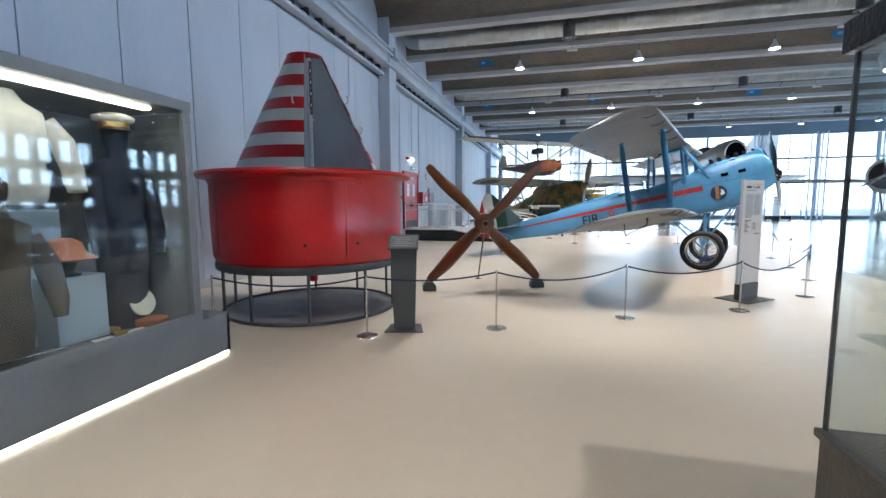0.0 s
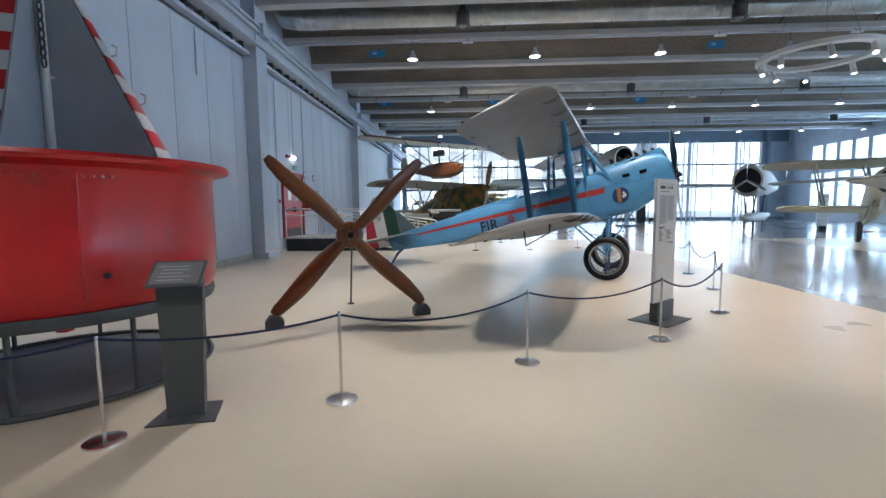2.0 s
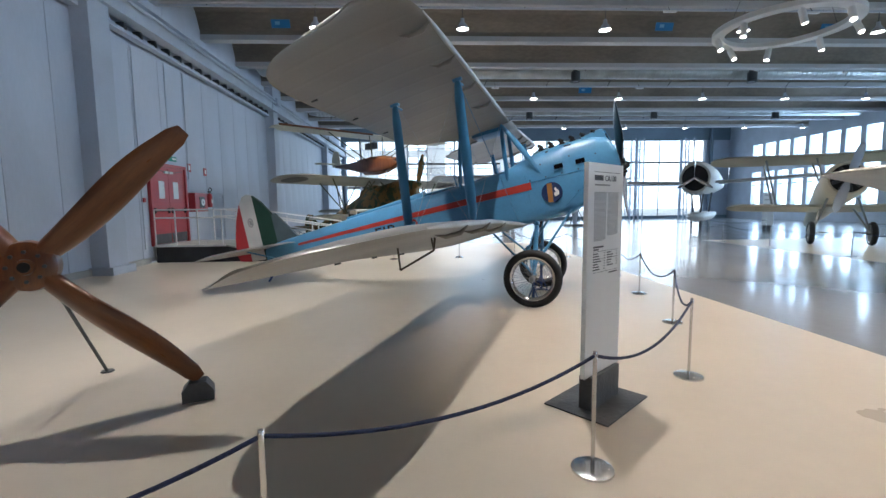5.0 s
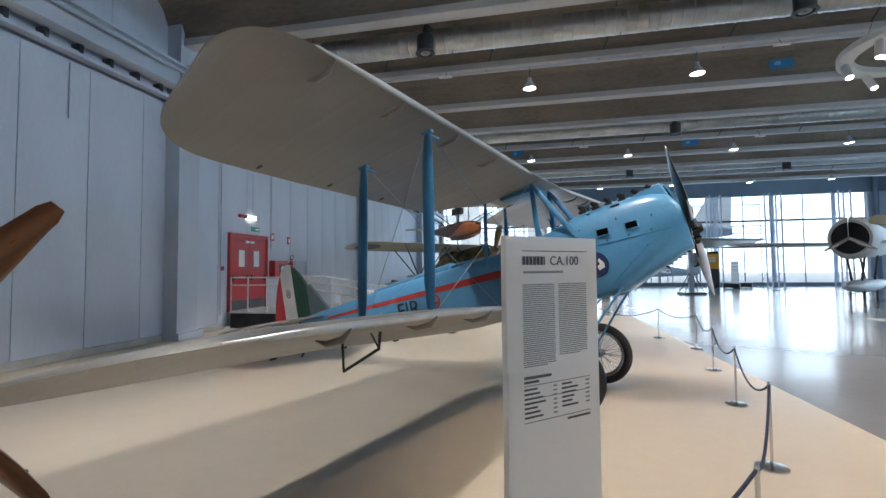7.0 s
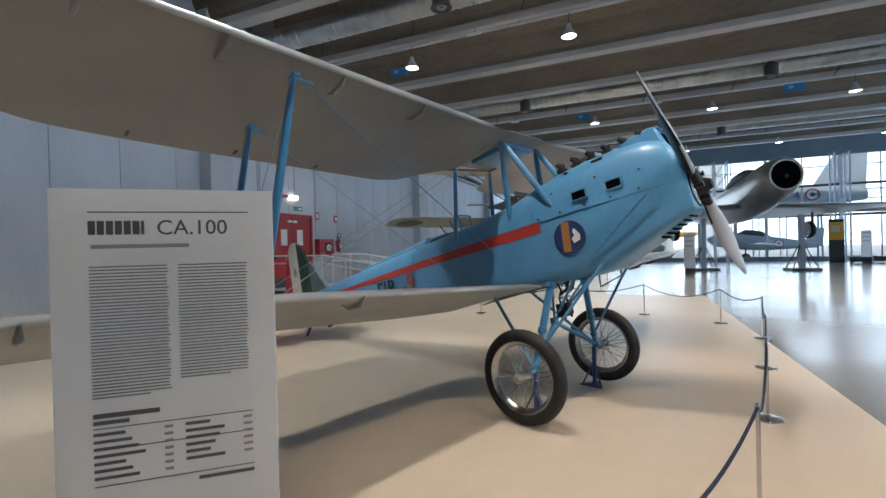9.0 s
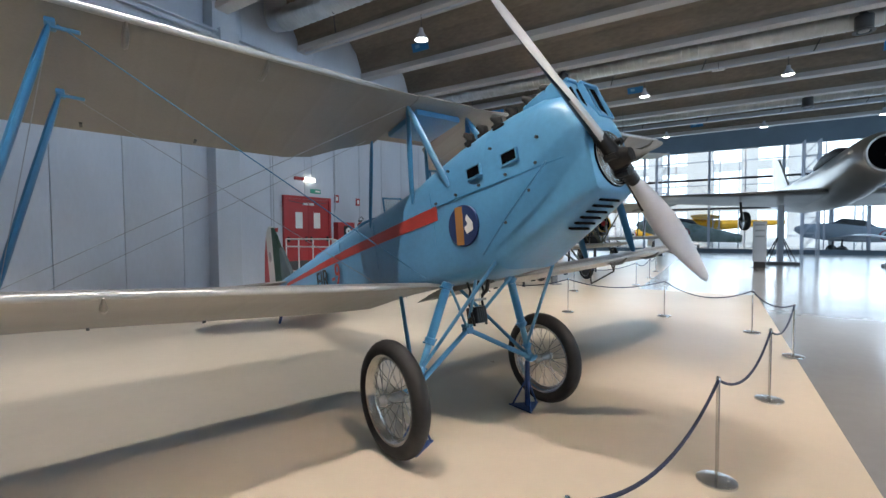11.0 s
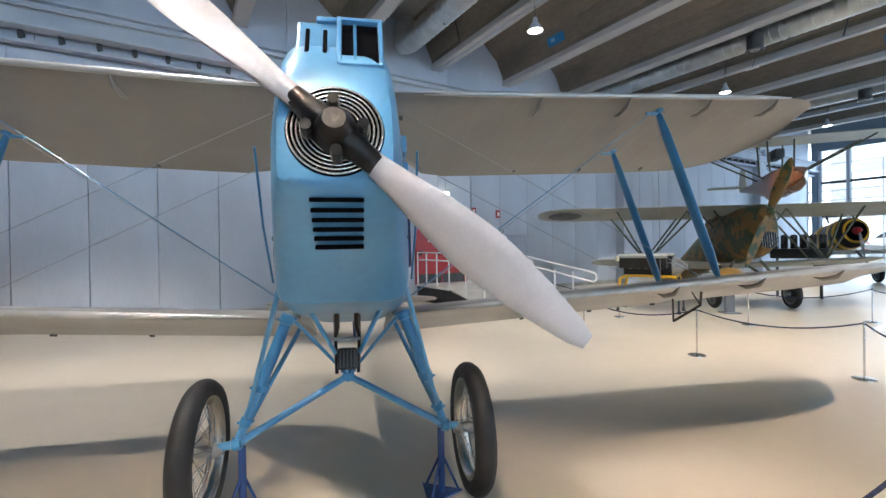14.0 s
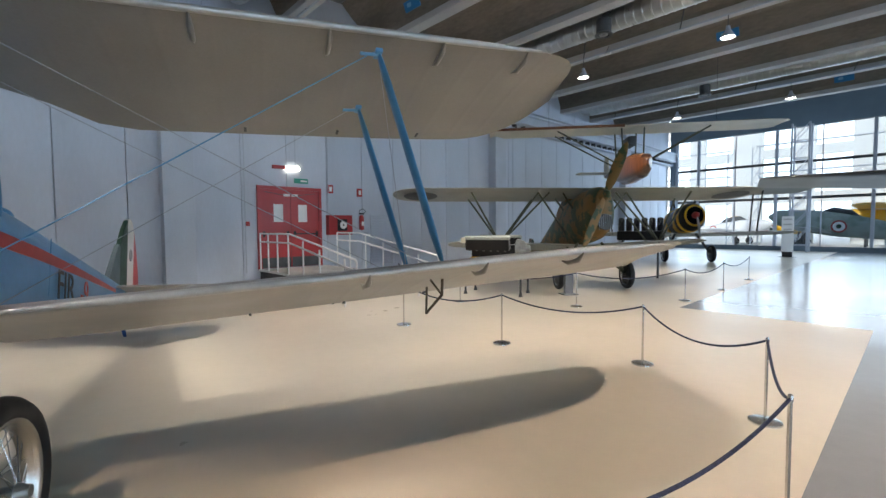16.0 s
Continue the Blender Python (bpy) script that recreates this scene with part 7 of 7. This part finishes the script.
for s in (1, -1):
    rod_set(jt, [((0.2, s * 3.5, 2.95), (0.25, s * 3.45, 2.1))], 0.06, M_DARKGREY, "gear_leg")
    w = new("wheel")
    w.parent = jt
    wheel_parts(w, pose(0.2, s * 3.3, 2.05), 0.45, 0.26, False)
    bm = B()
    tube(bm, [(0.2, s * 3.22, 2.05), (0.2, s * 3.38, 2.05)], 0.38, 24)
    part("wheel_disc", bm, M_GLOSSBLACK, w, "", 40)
for x, y in ((11.85, 34.0), (7.6, 34.2)):
    sd = thing("jet_stand", pose(x, y, 0, 0, 0, 10), "grey steel stand holding up the jet wing", "stand", "jet stands")
    bm = B()
    box(bm, (0, 0, 0.06), (1.3, 0.9, 0.12), None, 0.01)
    part("base", bm, M_CASEGREY, sd)
    bm = B()
    box(bm, (0, 0, 1.45), (0.22, 0.22, 2.7), None, 0.01)
    part("column", bm, M_PILLAR, sd)
    for a in (-1, 1):
        for b in (-1, 1):
            bm = B()
            tube(bm, [(a * 0.55, b * 0.35, 0.1), (0, 0, 1.5)], 0.025, 8)
            part("brace", bm, M_DARKGREY, sd, "", 50)

# cream biplane and its neighbours on the far right of the lane
cb = thing("cream_biplane", frame_of((16.32, 19.6, 0), (-0.55, -0.835)) @ pose(1.1, 0, 0) @ pose(0, 0, 0, 0, -9, 0) @ pose(-1.1, 0, 0), "cream fabric biplane with a dark radial engine", "aeroplane")
bm = B()
body(bm, [(1.8, 0.52, 1.62, 2.68), (1.65, 0.60, 1.54, 2.76), (1.0, 0.60, 1.5, 2.74), (-0.5, 0.5, 1.45, 2.7), (-2.5, 0.35, 1.3, 2.2), (-5.0, 0.1, 1.3, 1.7)], 24)
part("fuselage", bm, M_CREAM, cb, "cream fuselage", 50)
disc(cb, "engine_face", Matrix.Translation((1.805, 0, 2.15)) @ pose(0, 0, 0, 0, 90, 0), 0.47, M_GLOSSBLACK, "dark engine face")
for k in range(9):
    a = radians(40 * k)
    bm = B()
    tube(bm, [(1.80, 0.14 * math.cos(a), 2.15 + 0.14 * math.sin(a)), (1.82, 0.43 * math.cos(a), 2.15 + 0.43 * math.sin(a))], 0.055, 8)
    part("cylinder", bm, M_DARKGREY, cb, "", 50)
bm = B()
lathe(bm, [(0, 0.16), (0.07, 0.12), (0.13, 0.0), (0, 0)], 16, Matrix.Translation((1.84, 0, 2.15)) @ pose(0, 0, 0, 0, 90, 0))
part("hub", bm, M_PILLAR, cb, "", 50)
bm = B()
span(bm, 0.75, -0.75, 3.9, 3.22, 0.06, 0.16)
part("upper_wing", bm, M_CREAM, cb, "cream fabric upper wing", 40)
bm = B()
span(bm, 0.75, -0.65, 3.3, 1.36, 0.05, 0.15)
part("lower_wing", bm, M_CREAM, cb, "cream fabric lower wing", 40)
for s in (1, -1):
    rod_set(cb, [((0.45, s * 2.1, 3.2), (0.6, s * 1.75, 1.42)), ((-0.4, s * 2.1, 3.2), (-0.3, s * 1.75, 1.42)), ((0.5, s * 0.6, 3.18), (0.6, s * 0.45, 2.5)), ((-0.3, s * 0.6, 3.18), (-0.2, s * 0.42, 2.5)), ((1.2, s * 0.4, 1.6), (1.1, s * 0.75, 0.45)), ((0.3, s * 0.4, 1.5), (1.05, s * 0.75, 0.45))], 0.035, M_TAN)
    d = Vector((0, -0.28 * s, -0.96 * s))
    e = Vector((0.4, 0.9 * s, -0.26 * s)).normalized()
    o = Vector((1.9, 0, 2.15))
    bm = B()
    loft(bm, [[o + d * r + e * w * math.cos(a) + d.cross(e) * 0.02 * math.sin(a) for a in [2 * math.pi * j / 10 for j in range(10)]] for r, w in ((0.08, 0.05), (0.35, 0.13), (0.8, 0.15), (1.1, 0.10), (1.2, 0.02))])
    part("blade", bm, M_PILLAR, cb, "pale grey metal propeller blade", 60)
    w = new("wheel")
    w.parent = cb
    wheel_parts(w, pose(1.1, s * 0.8, 0.40), 0.40, 0.16, False)
    rod_set(cb, [((1.1, s * 0.3, 0.42), (1.1, s * 0.8, 0.42))], 0.03, M_TAN, "axle")
rod_set(cb, [((-4.6, 0, 1.35), (-4.8, 0, 0.96))], 0.04, M_OLIVE, "tail_skid")
# pale monoplane whose wing reaches over the lane's edge
wm = thing("white_monoplane", frame_of((8.95, 7.5, 0), (-1, 0)) @ pose(0.6, 0, 0) @ pose(0, 0, 0, 0, -13, 0) @ pose(-0.6, 0, 0), "white fabric light monoplane with a thick wing", "aeroplane")
bm = B()
span(bm, 0.9, -1.0, 4.5, 2.04, -0.10, 0.2, 0.12)
wg = part("wing", bm, M_WINGWHITE, wm, "white thick wing with a tan leading edge", 40)
bm = B()
tube(bm, [(0.905, -4.3, 1.95), (0.91, 0, 2.04), (0.905, 4.3, 1.95)], 0.016, 6)
part("edge_strip", bm, M_TAN, wg, "tan leading edge strip", 50)
bm = B()
body(bm, [(2.0, 0.3, 1.0, 1.6), (1.4, 0.45, 0.85, 1.8), (0.3, 0.5, 0.8, 1.95), (-1.0, 0.42, 0.85, 1.8), (-4.0, 0.12, 1.05, 1.4)])
part("fuselage", bm, M_WINGWHITE, wm, "", 50)
for s in (1, -1):
    rod_set(wm, [((0.5, s * 0.4, 0.95), (0.6, s * 0.9, 0.35)), ((0.3, s * 0.45, 1.0), (0.3, s * 2.2, 1.85))], 0.04, M_CREAM)
    w = new("wheel")
    w.parent = wm
    wheel_parts(w, pose(0.6, s * 0.95, 0.3), 0.3, 0.13, False)
rod_set(wm, [((-3.8, 0, 1.15), (-4.0, 0, 1.06))], 0.04, M_OLIVE, "tail_skid")
sr = thing("silver_radial_aircraft", frame_of((17.1, 28.53, 0), (-0.72, -0.69)) @ Matrix.Diagonal((0.78, 0.78, 0.836, 1)), "silver trimotor-like aircraft with a black engine ring", "aeroplane")
bm = B()
body(bm, [(1.8, 0.95, 2.4, 4.3), (1.5, 1.08, 2.25, 4.45), (0.3, 1.05, 2.3, 4.4), (-2.5, 0.7, 2.4, 4.2), (-6.0, 0.2, 2.8, 3.6)], 24)
part("fuselage", bm, M_WINGWHITE, sr, "", 50)
disc(sr, "engine_face", Matrix.Translation((1.81, 0, 3.35)) @ pose(0, 0, 0, 0, 90, 0), 0.82, M_GLOSSBLACK, "black engine opening")
for k in range(3):
    a = radians(90 + 120 * k)
    bm = B()
    tube(bm, [(1.9, 0, 3.35), (1.92, 0.7 * math.cos(a), 3.35 + 0.7 * math.sin(a)), (1.92, 1.3 * math.cos(a), 3.35 + 1.3 * math.sin(a))], [0.08, 0.13, 0.04], 10, True, 0.4)
    part("blade", bm, M_CHROME, sr, "", 60)
bm = B()
span(bm, 0.9, -1.8, 7.0, 3.0, 0.3, 0.13)
part("wing", bm, M_WINGWHITE, sr, "", 40)
bm = B()
body(bm, [(2.4, 0.05, 0.85, 0.95), (1.9, 0.42, 0.6, 1.12), (0.6, 0.55, 0.5, 1.22), (-1.8, 0.5, 0.55, 1.2), (-4.2, 0.12, 0.85, 1.12)], 16)
part("float", bm, M_BUOYWHITE, sr, "pale float", 50)
for x in (1.0, -1.2):
    rod_set(sr, [((x, 0.2, 1.0), (x, 0.4, 2.6)), ((x, -0.2, 1.0), (x, -0.4, 2.6)), ((x, 0.3, 0.02), (x, 0.3, 0.7)), ((x, -0.3, 0.02), (x, -0.3, 0.7))], 0.06, M_DARKGREY, "support")

# panels, kiosk, trussed columns and low furniture further off
for x, y, r, lb in ((6.62, 31.4, 5, "pale information panel by the jet"), (1.92, 39.4, -10, "pale information panel before the windows"), (11.85, 12.95, -40, "pale information panel by the white monoplane"), (17.4, 42.0, -15, "pale information panel by the kiosk"), (19.8, 27.0, -35, "pale information panel by the cream biplane")):
    info_panel(pose(x, y, 0, 0, 0, r), lb, "far information panels", False, 0.50, 1.75)
ki = thing("orange_kiosk", pose(16.0, 42.2, 0, 0, 0, -15), "orange and dark grey information kiosk", "kiosk")
bm = B()
box(bm, (0, 0, 0.75), (0.74, 0.35, 1.5), None, 0.02)
part("body", bm, M_DARKGREY, ki)
bm = B()
box(bm, (0, -0.02, 2.1), (0.74, 0.36, 1.3), None, 0.01)
hd = part("head", bm, M_ORANGE, ki, "orange upper panel")
bm = B()
box(bm, (-0.05, -0.205, 2.15), (0.42, 0.01, 0.4))
part("panel_print", bm, M_CREAM, hd)
bm = B()
box(bm, (0, -0.205, 2.66), (0.66, 0.012, 0.16))
part("title_bar", bm, M_GLOSSBLACK, hd)
for x, y, s in ((17.0, 41.6, 1.0), (18.2, 42.5, 1.0), (8.55, 9.45, 1.0)):
    bk = thing("low_bench", pose(x, y, 0, 0, 0, -30), "low dark grey box bench on feet", "bench", "low benches")
    bm = B()
    box(bm, (0, 0, 0.22), (1.0, 0.55, 0.3), None, 0.015)
    part("body", bm, M_DARKGREY, bk)
    for a in (-0.42, 0.42):
        bm = B()
        tube(bm, [(a, -0.2, 0.0), (a, -0.2, 0.08)], 0.03, 8)
        tube(bm, [(a, 0.2, 0.0), (a, 0.2, 0.08)], 0.03, 8)
        part("foot", bm, M_GLOSSBLACK, bk)
dp = thing("dark_pylon", pose(8.45, 8.85, 0), "tall dark grey display pylon", "display pylon")
bm = B()
box(bm, (0.2, 0, 0.55), (0.2, 0.25, 1.1), None, 0.01)
part("column", bm, M_DARKGREY, dp)


def truss(x, y):
    t = thing("lattice_column", pose(x, y, 0), "white steel lattice column before the glazed wall", "column", "lattice columns")
    for a in (-0.4, 0.4):
        for b in (-0.4, 0.4):
            bm = B()
            box(bm, (a, b, 3.7), (0.09, 0.09, 7.4))
            part("post", bm, M_PILLAR, t)
    for k in range(7):
        z = 0.4 + k
        bm = B()
        for b in (-0.4, 0.4):
            box(bm, (0, b, z), (0.8, 0.05, 0.05))
        part("rung", bm, M_PILLAR, t)
        bm = B()
        for b in (-0.4, 0.4):
            tube(bm, [(-0.4, b, z), (0.4, b, z + 1)], 0.025, 6)
        part("diagonal", bm, M_PILLAR, t)


for x in (1.55, 10.2, 17.2, 21.5, 26.2):
    truss(x, 45.0)

# aircraft beyond the glass
gf = thing("green_fighter", frame_of((2.2, 51.5, -0.2), (-1, 0)) @ Matrix.Diagonal((0.88, 0.88, 0.88, 1)) @ pose(1.9, 0, 0) @ pose(0, 0, 0, 0, -8, 0) @ pose(-1.9, 0, 0), "grey-green camouflaged fighter seen beyond the glass", "aeroplane")
bm = B()
body(bm, [(4.2, 0.05, 2.3, 2.5), (3.6, 0.5, 1.8, 3.0), (2.0, 0.62, 1.5, 3.2), (0.0, 0.65, 1.4, 3.3), (-2.0, 0.5, 1.5, 3.0), (-5.0, 0.2, 1.9, 2.6)])
M_GREENGREY = mat("green_grey_camouflage", (0.30, 0.35, 0.31), 0.5, scale=0.6, fine=3, bump=0, col2=(0.18, 0.24, 0.19), edge=0.06)
part("fuselage", bm, M_GREENGREY, gf, "", 50)
for s in (1, -1):
    roundel(gf, Matrix.Translation((-0.3, s * 0.66, 2.2)) @ pose(0, 0, 0, -90 * s, 0, 0), 0.46)
    w = new("wheel")
    w.parent = gf
    wheel_parts(w, pose(1.9, s * 1.1, 0.42), 0.42, 0.2, False)
    rod_set(gf, [((1.9, s * 1.0, 0.3), (1.9, s * 0.9, 1.5))], 0.07, M_DARKGREY, "leg")
bm = B()
span(bm, 2.2, 0.0, 5.5, 1.55, 0.5, 0.12)
part("wing", bm, M_GREENGREY, gf, "", 40)
bm = B()
body(bm, [(0.8, 0.05, 3.1, 3.3), (0.3, 0.3, 3.1, 3.6), (-0.8, 0.25, 3.0, 3.5), (-1.3, 0.05, 2.9, 3.1)], 14)
part("canopy", bm, M_DARKGREY, gf, "", 50)
tj = thing("grey_jet_outside", frame_of((15.6, 53.0, 1.3), (-1, 0)), "pale grey jet with numbered fuselage beyond the glass", "aeroplane")
bm = B()
body(bm, [(6, 0.1, 3.6, 4.0), (4.5, 0.6, 3.2, 4.6), (0, 0.8, 3.0, 4.8), (-4, 0.7, 3.1, 4.6), (-6, 0.45, 3.3, 4.3)])
M_PALEGREY = mat("pale_grey_paint", (0.42, 0.46, 0.50), 0.45, var=0.06, scale=0.6, bump=0)
part("fuselage", bm, M_PALEGREY, tj, "", 50)
bm = B()
prism(bm, [(-2.5, 4.6), (-4.6, 8.2), (-6.2, 8.2), (-6.0, 4.2)], -0.08, 0.08, "y")
part("fin", bm, M_PALEGREY, tj)
roundel(tj, Matrix.Translation((-2.3, 0.8, 3.9)) @ pose(0, 0, 0, -90, 0, 0), 0.5)
for tx, x in (("4", -2.62), ("4", -1.22)):
    me = text_mesh(tx, 0.8, 0.01)
    me.materials.append(M_INK)
    o = new("lettering", me)
    o.parent = tj
    o.matrix_local = pose(x, 0.86, 3.62, 90, 0, 180)
for x in (3, -3):
    rod_set(tj, [((x, 0.5, -1.5), (x, 0.3, 3.2)), ((x, -0.5, -1.5), (x, -0.3, 3.2))], 0.08, M_PALEGREY, "leg")
yl = thing("yellow_aircraft_outside", frame_of((4.5, 60.0, -0.45), (-1, 0)), "yellow aircraft parked beyond the glass", "aeroplane")
bm = B()
body(bm, [(5, 0.1, 2.6, 2.9), (3, 0.6, 2.0, 3.3), (-1, 0.5, 2.1, 3.1), (-6, 0.1, 2.6, 3.0)])
part("fuselage", bm, M_YELLOW, yl, "", 50)
bm = B()
span(bm, 1.5, -0.8, 7, 3.2, 0.2, 0.12)
part("wing", bm, M_YELLOW, yl, "", 40)
for s in (1, -1):
    rod_set(yl, [((1, s * 0.8, 0.25), (1, s * 0.5, 2.2))], 0.08, M_DARKGREY, "leg")
# steel canopy frames and further aircraft parked beyond the glass
def canopy_frame(x, y, w):
    c = thing("canopy_frame", pose(x, y, -0.2), "white steel lattice canopy frame standing outside", "canopy", "canopy frames")
    for a in (-w / 2, w / 2):
        for b in (-0.25, 0.25):
            bm = B()
            tube(bm, [(a + b, 0, 0), (a + b, 0, 8.2)], 0.05, 8)
            part("post", bm, M_PILLAR, c, "", 50)
        for k in range(8):
            bm = B()
            tube(bm, [(a - 0.25, 0, 0.3 + k), (a + 0.25, 0, 1.3 + k)], 0.025, 6)
            part("lacing", bm, M_PILLAR, c)
    for z in (5.2, 6.0, 8.2):
        bm = B()
        tube(bm, [(-w / 2, 0, z), (w / 2, 0, z)], 0.06, 8)
        part("beam", bm, M_PILLAR, c, "", 50)
    for k in range(10):
        x0 = -w / 2 + w * k / 10
        bm = B()
        tube(bm, [(x0, 0, 5.2 if k % 2 else 6.0), (x0 + w / 10, 0, 6.0 if k % 2 else 5.2)], 0.03, 6)
        part("lacing", bm, M_PILLAR, c)


for x, y, w in ((-9.0, 57.0, 8.0), (1.0, 56.0, 8.0), (11.0, 57.0, 8.0), (21.5, 56.5, 9.0)):
    canopy_frame(x, y, w)


def parked(x, y, nose, material, label, z=0.0, mark=True):
    p = thing("parked_aircraft", frame_of((x, y, -0.2 + z), nose) @ pose(0.8, 0, 0) @ pose(0, 0, 0, 0, -5, 0) @ pose(-0.8, 0, 0), label, "aeroplane", "aircraft outside")
    bm = B()
    body(bm, [(3.4, 0.1, 1.5, 1.8), (2.8, 0.45, 1.1, 2.1), (0.8, 0.6, 0.95, 2.3), (-1.0, 0.5, 1.05, 2.2), (-4.5, 0.12, 1.5, 1.9)])
    part("fuselage", bm, material, p, "", 50)
    bm = B()
    span(bm, 1.5, -0.3, 5.2, 1.1, 0.35, 0.12)
    part("wing", bm, material, p, "", 40)
    bm = B()
    prism(bm, [(-3.4, 1.8), (-4.2, 3.1), (-4.8, 3.1), (-4.7, 1.6)], -0.04, 0.04, "y")
    part("fin", bm, material, p)
    bm = B()
    body(bm, [(1.3, 0.05, 2.1, 2.25), (0.7, 0.3, 2.1, 2.65), (-0.5, 0.28, 2.0, 2.6), (-1.2, 0.05, 2.0, 2.2)], 14)
    part("canopy", bm, M_DARKGREY, p, "dark cockpit canopy", 50)
    for s in (1, -1):
        rod_set(p, [((0.8, s * 0.9, 0.3), (0.8, s * 0.8, 1.1))], 0.06, M_DARKGREY, "leg")
        w = new("wheel")
        w.parent = p
        wheel_parts(w, pose(0.8, s * 1.0, 0.34), 0.34, 0.16, False)
        if mark:
            roundel(p, Matrix.Translation((-1.6, s * 0.47, 1.6)) @ pose(0, 0, 0, -90 * s, 0, 0), 0.36)


parked(-5.5, 60.5, (0.9, -0.3), M_WHITE, "white training aircraft with a roundel parked outside")
parked(13.2, 50.2, (-1, -0.12), M_PALEGREY, "pale grey aircraft parked just beyond the glass")
parked(-1.5, 63.5, (0.95, 0.2), M_YELLOW, "yellow training aircraft with a roundel parked outside")
# further rope posts round the other aircraft
for path in ([(-2.6, 19.0), (-0.3, 18.9), (1.75, 20.1), (3.0, 22.3), (3.1, 24.6), (3.0, 27.4)], [(13.4, 23.2), (12.9, 20.6), (12.9, 18.3), (13.0, 15.6), (15.2, 14.2)], [(13.6, 30.0), (13.2, 26.6), (15.0, 24.6), (17.5, 24.2)]):
    for p in path:
        copy_thing(master, pose(p[0], p[1], 0, 0, 0, random.uniform(0, 360)))
    for a, b in zip(path, path[1:]):
        rope(a, b, 0.15)
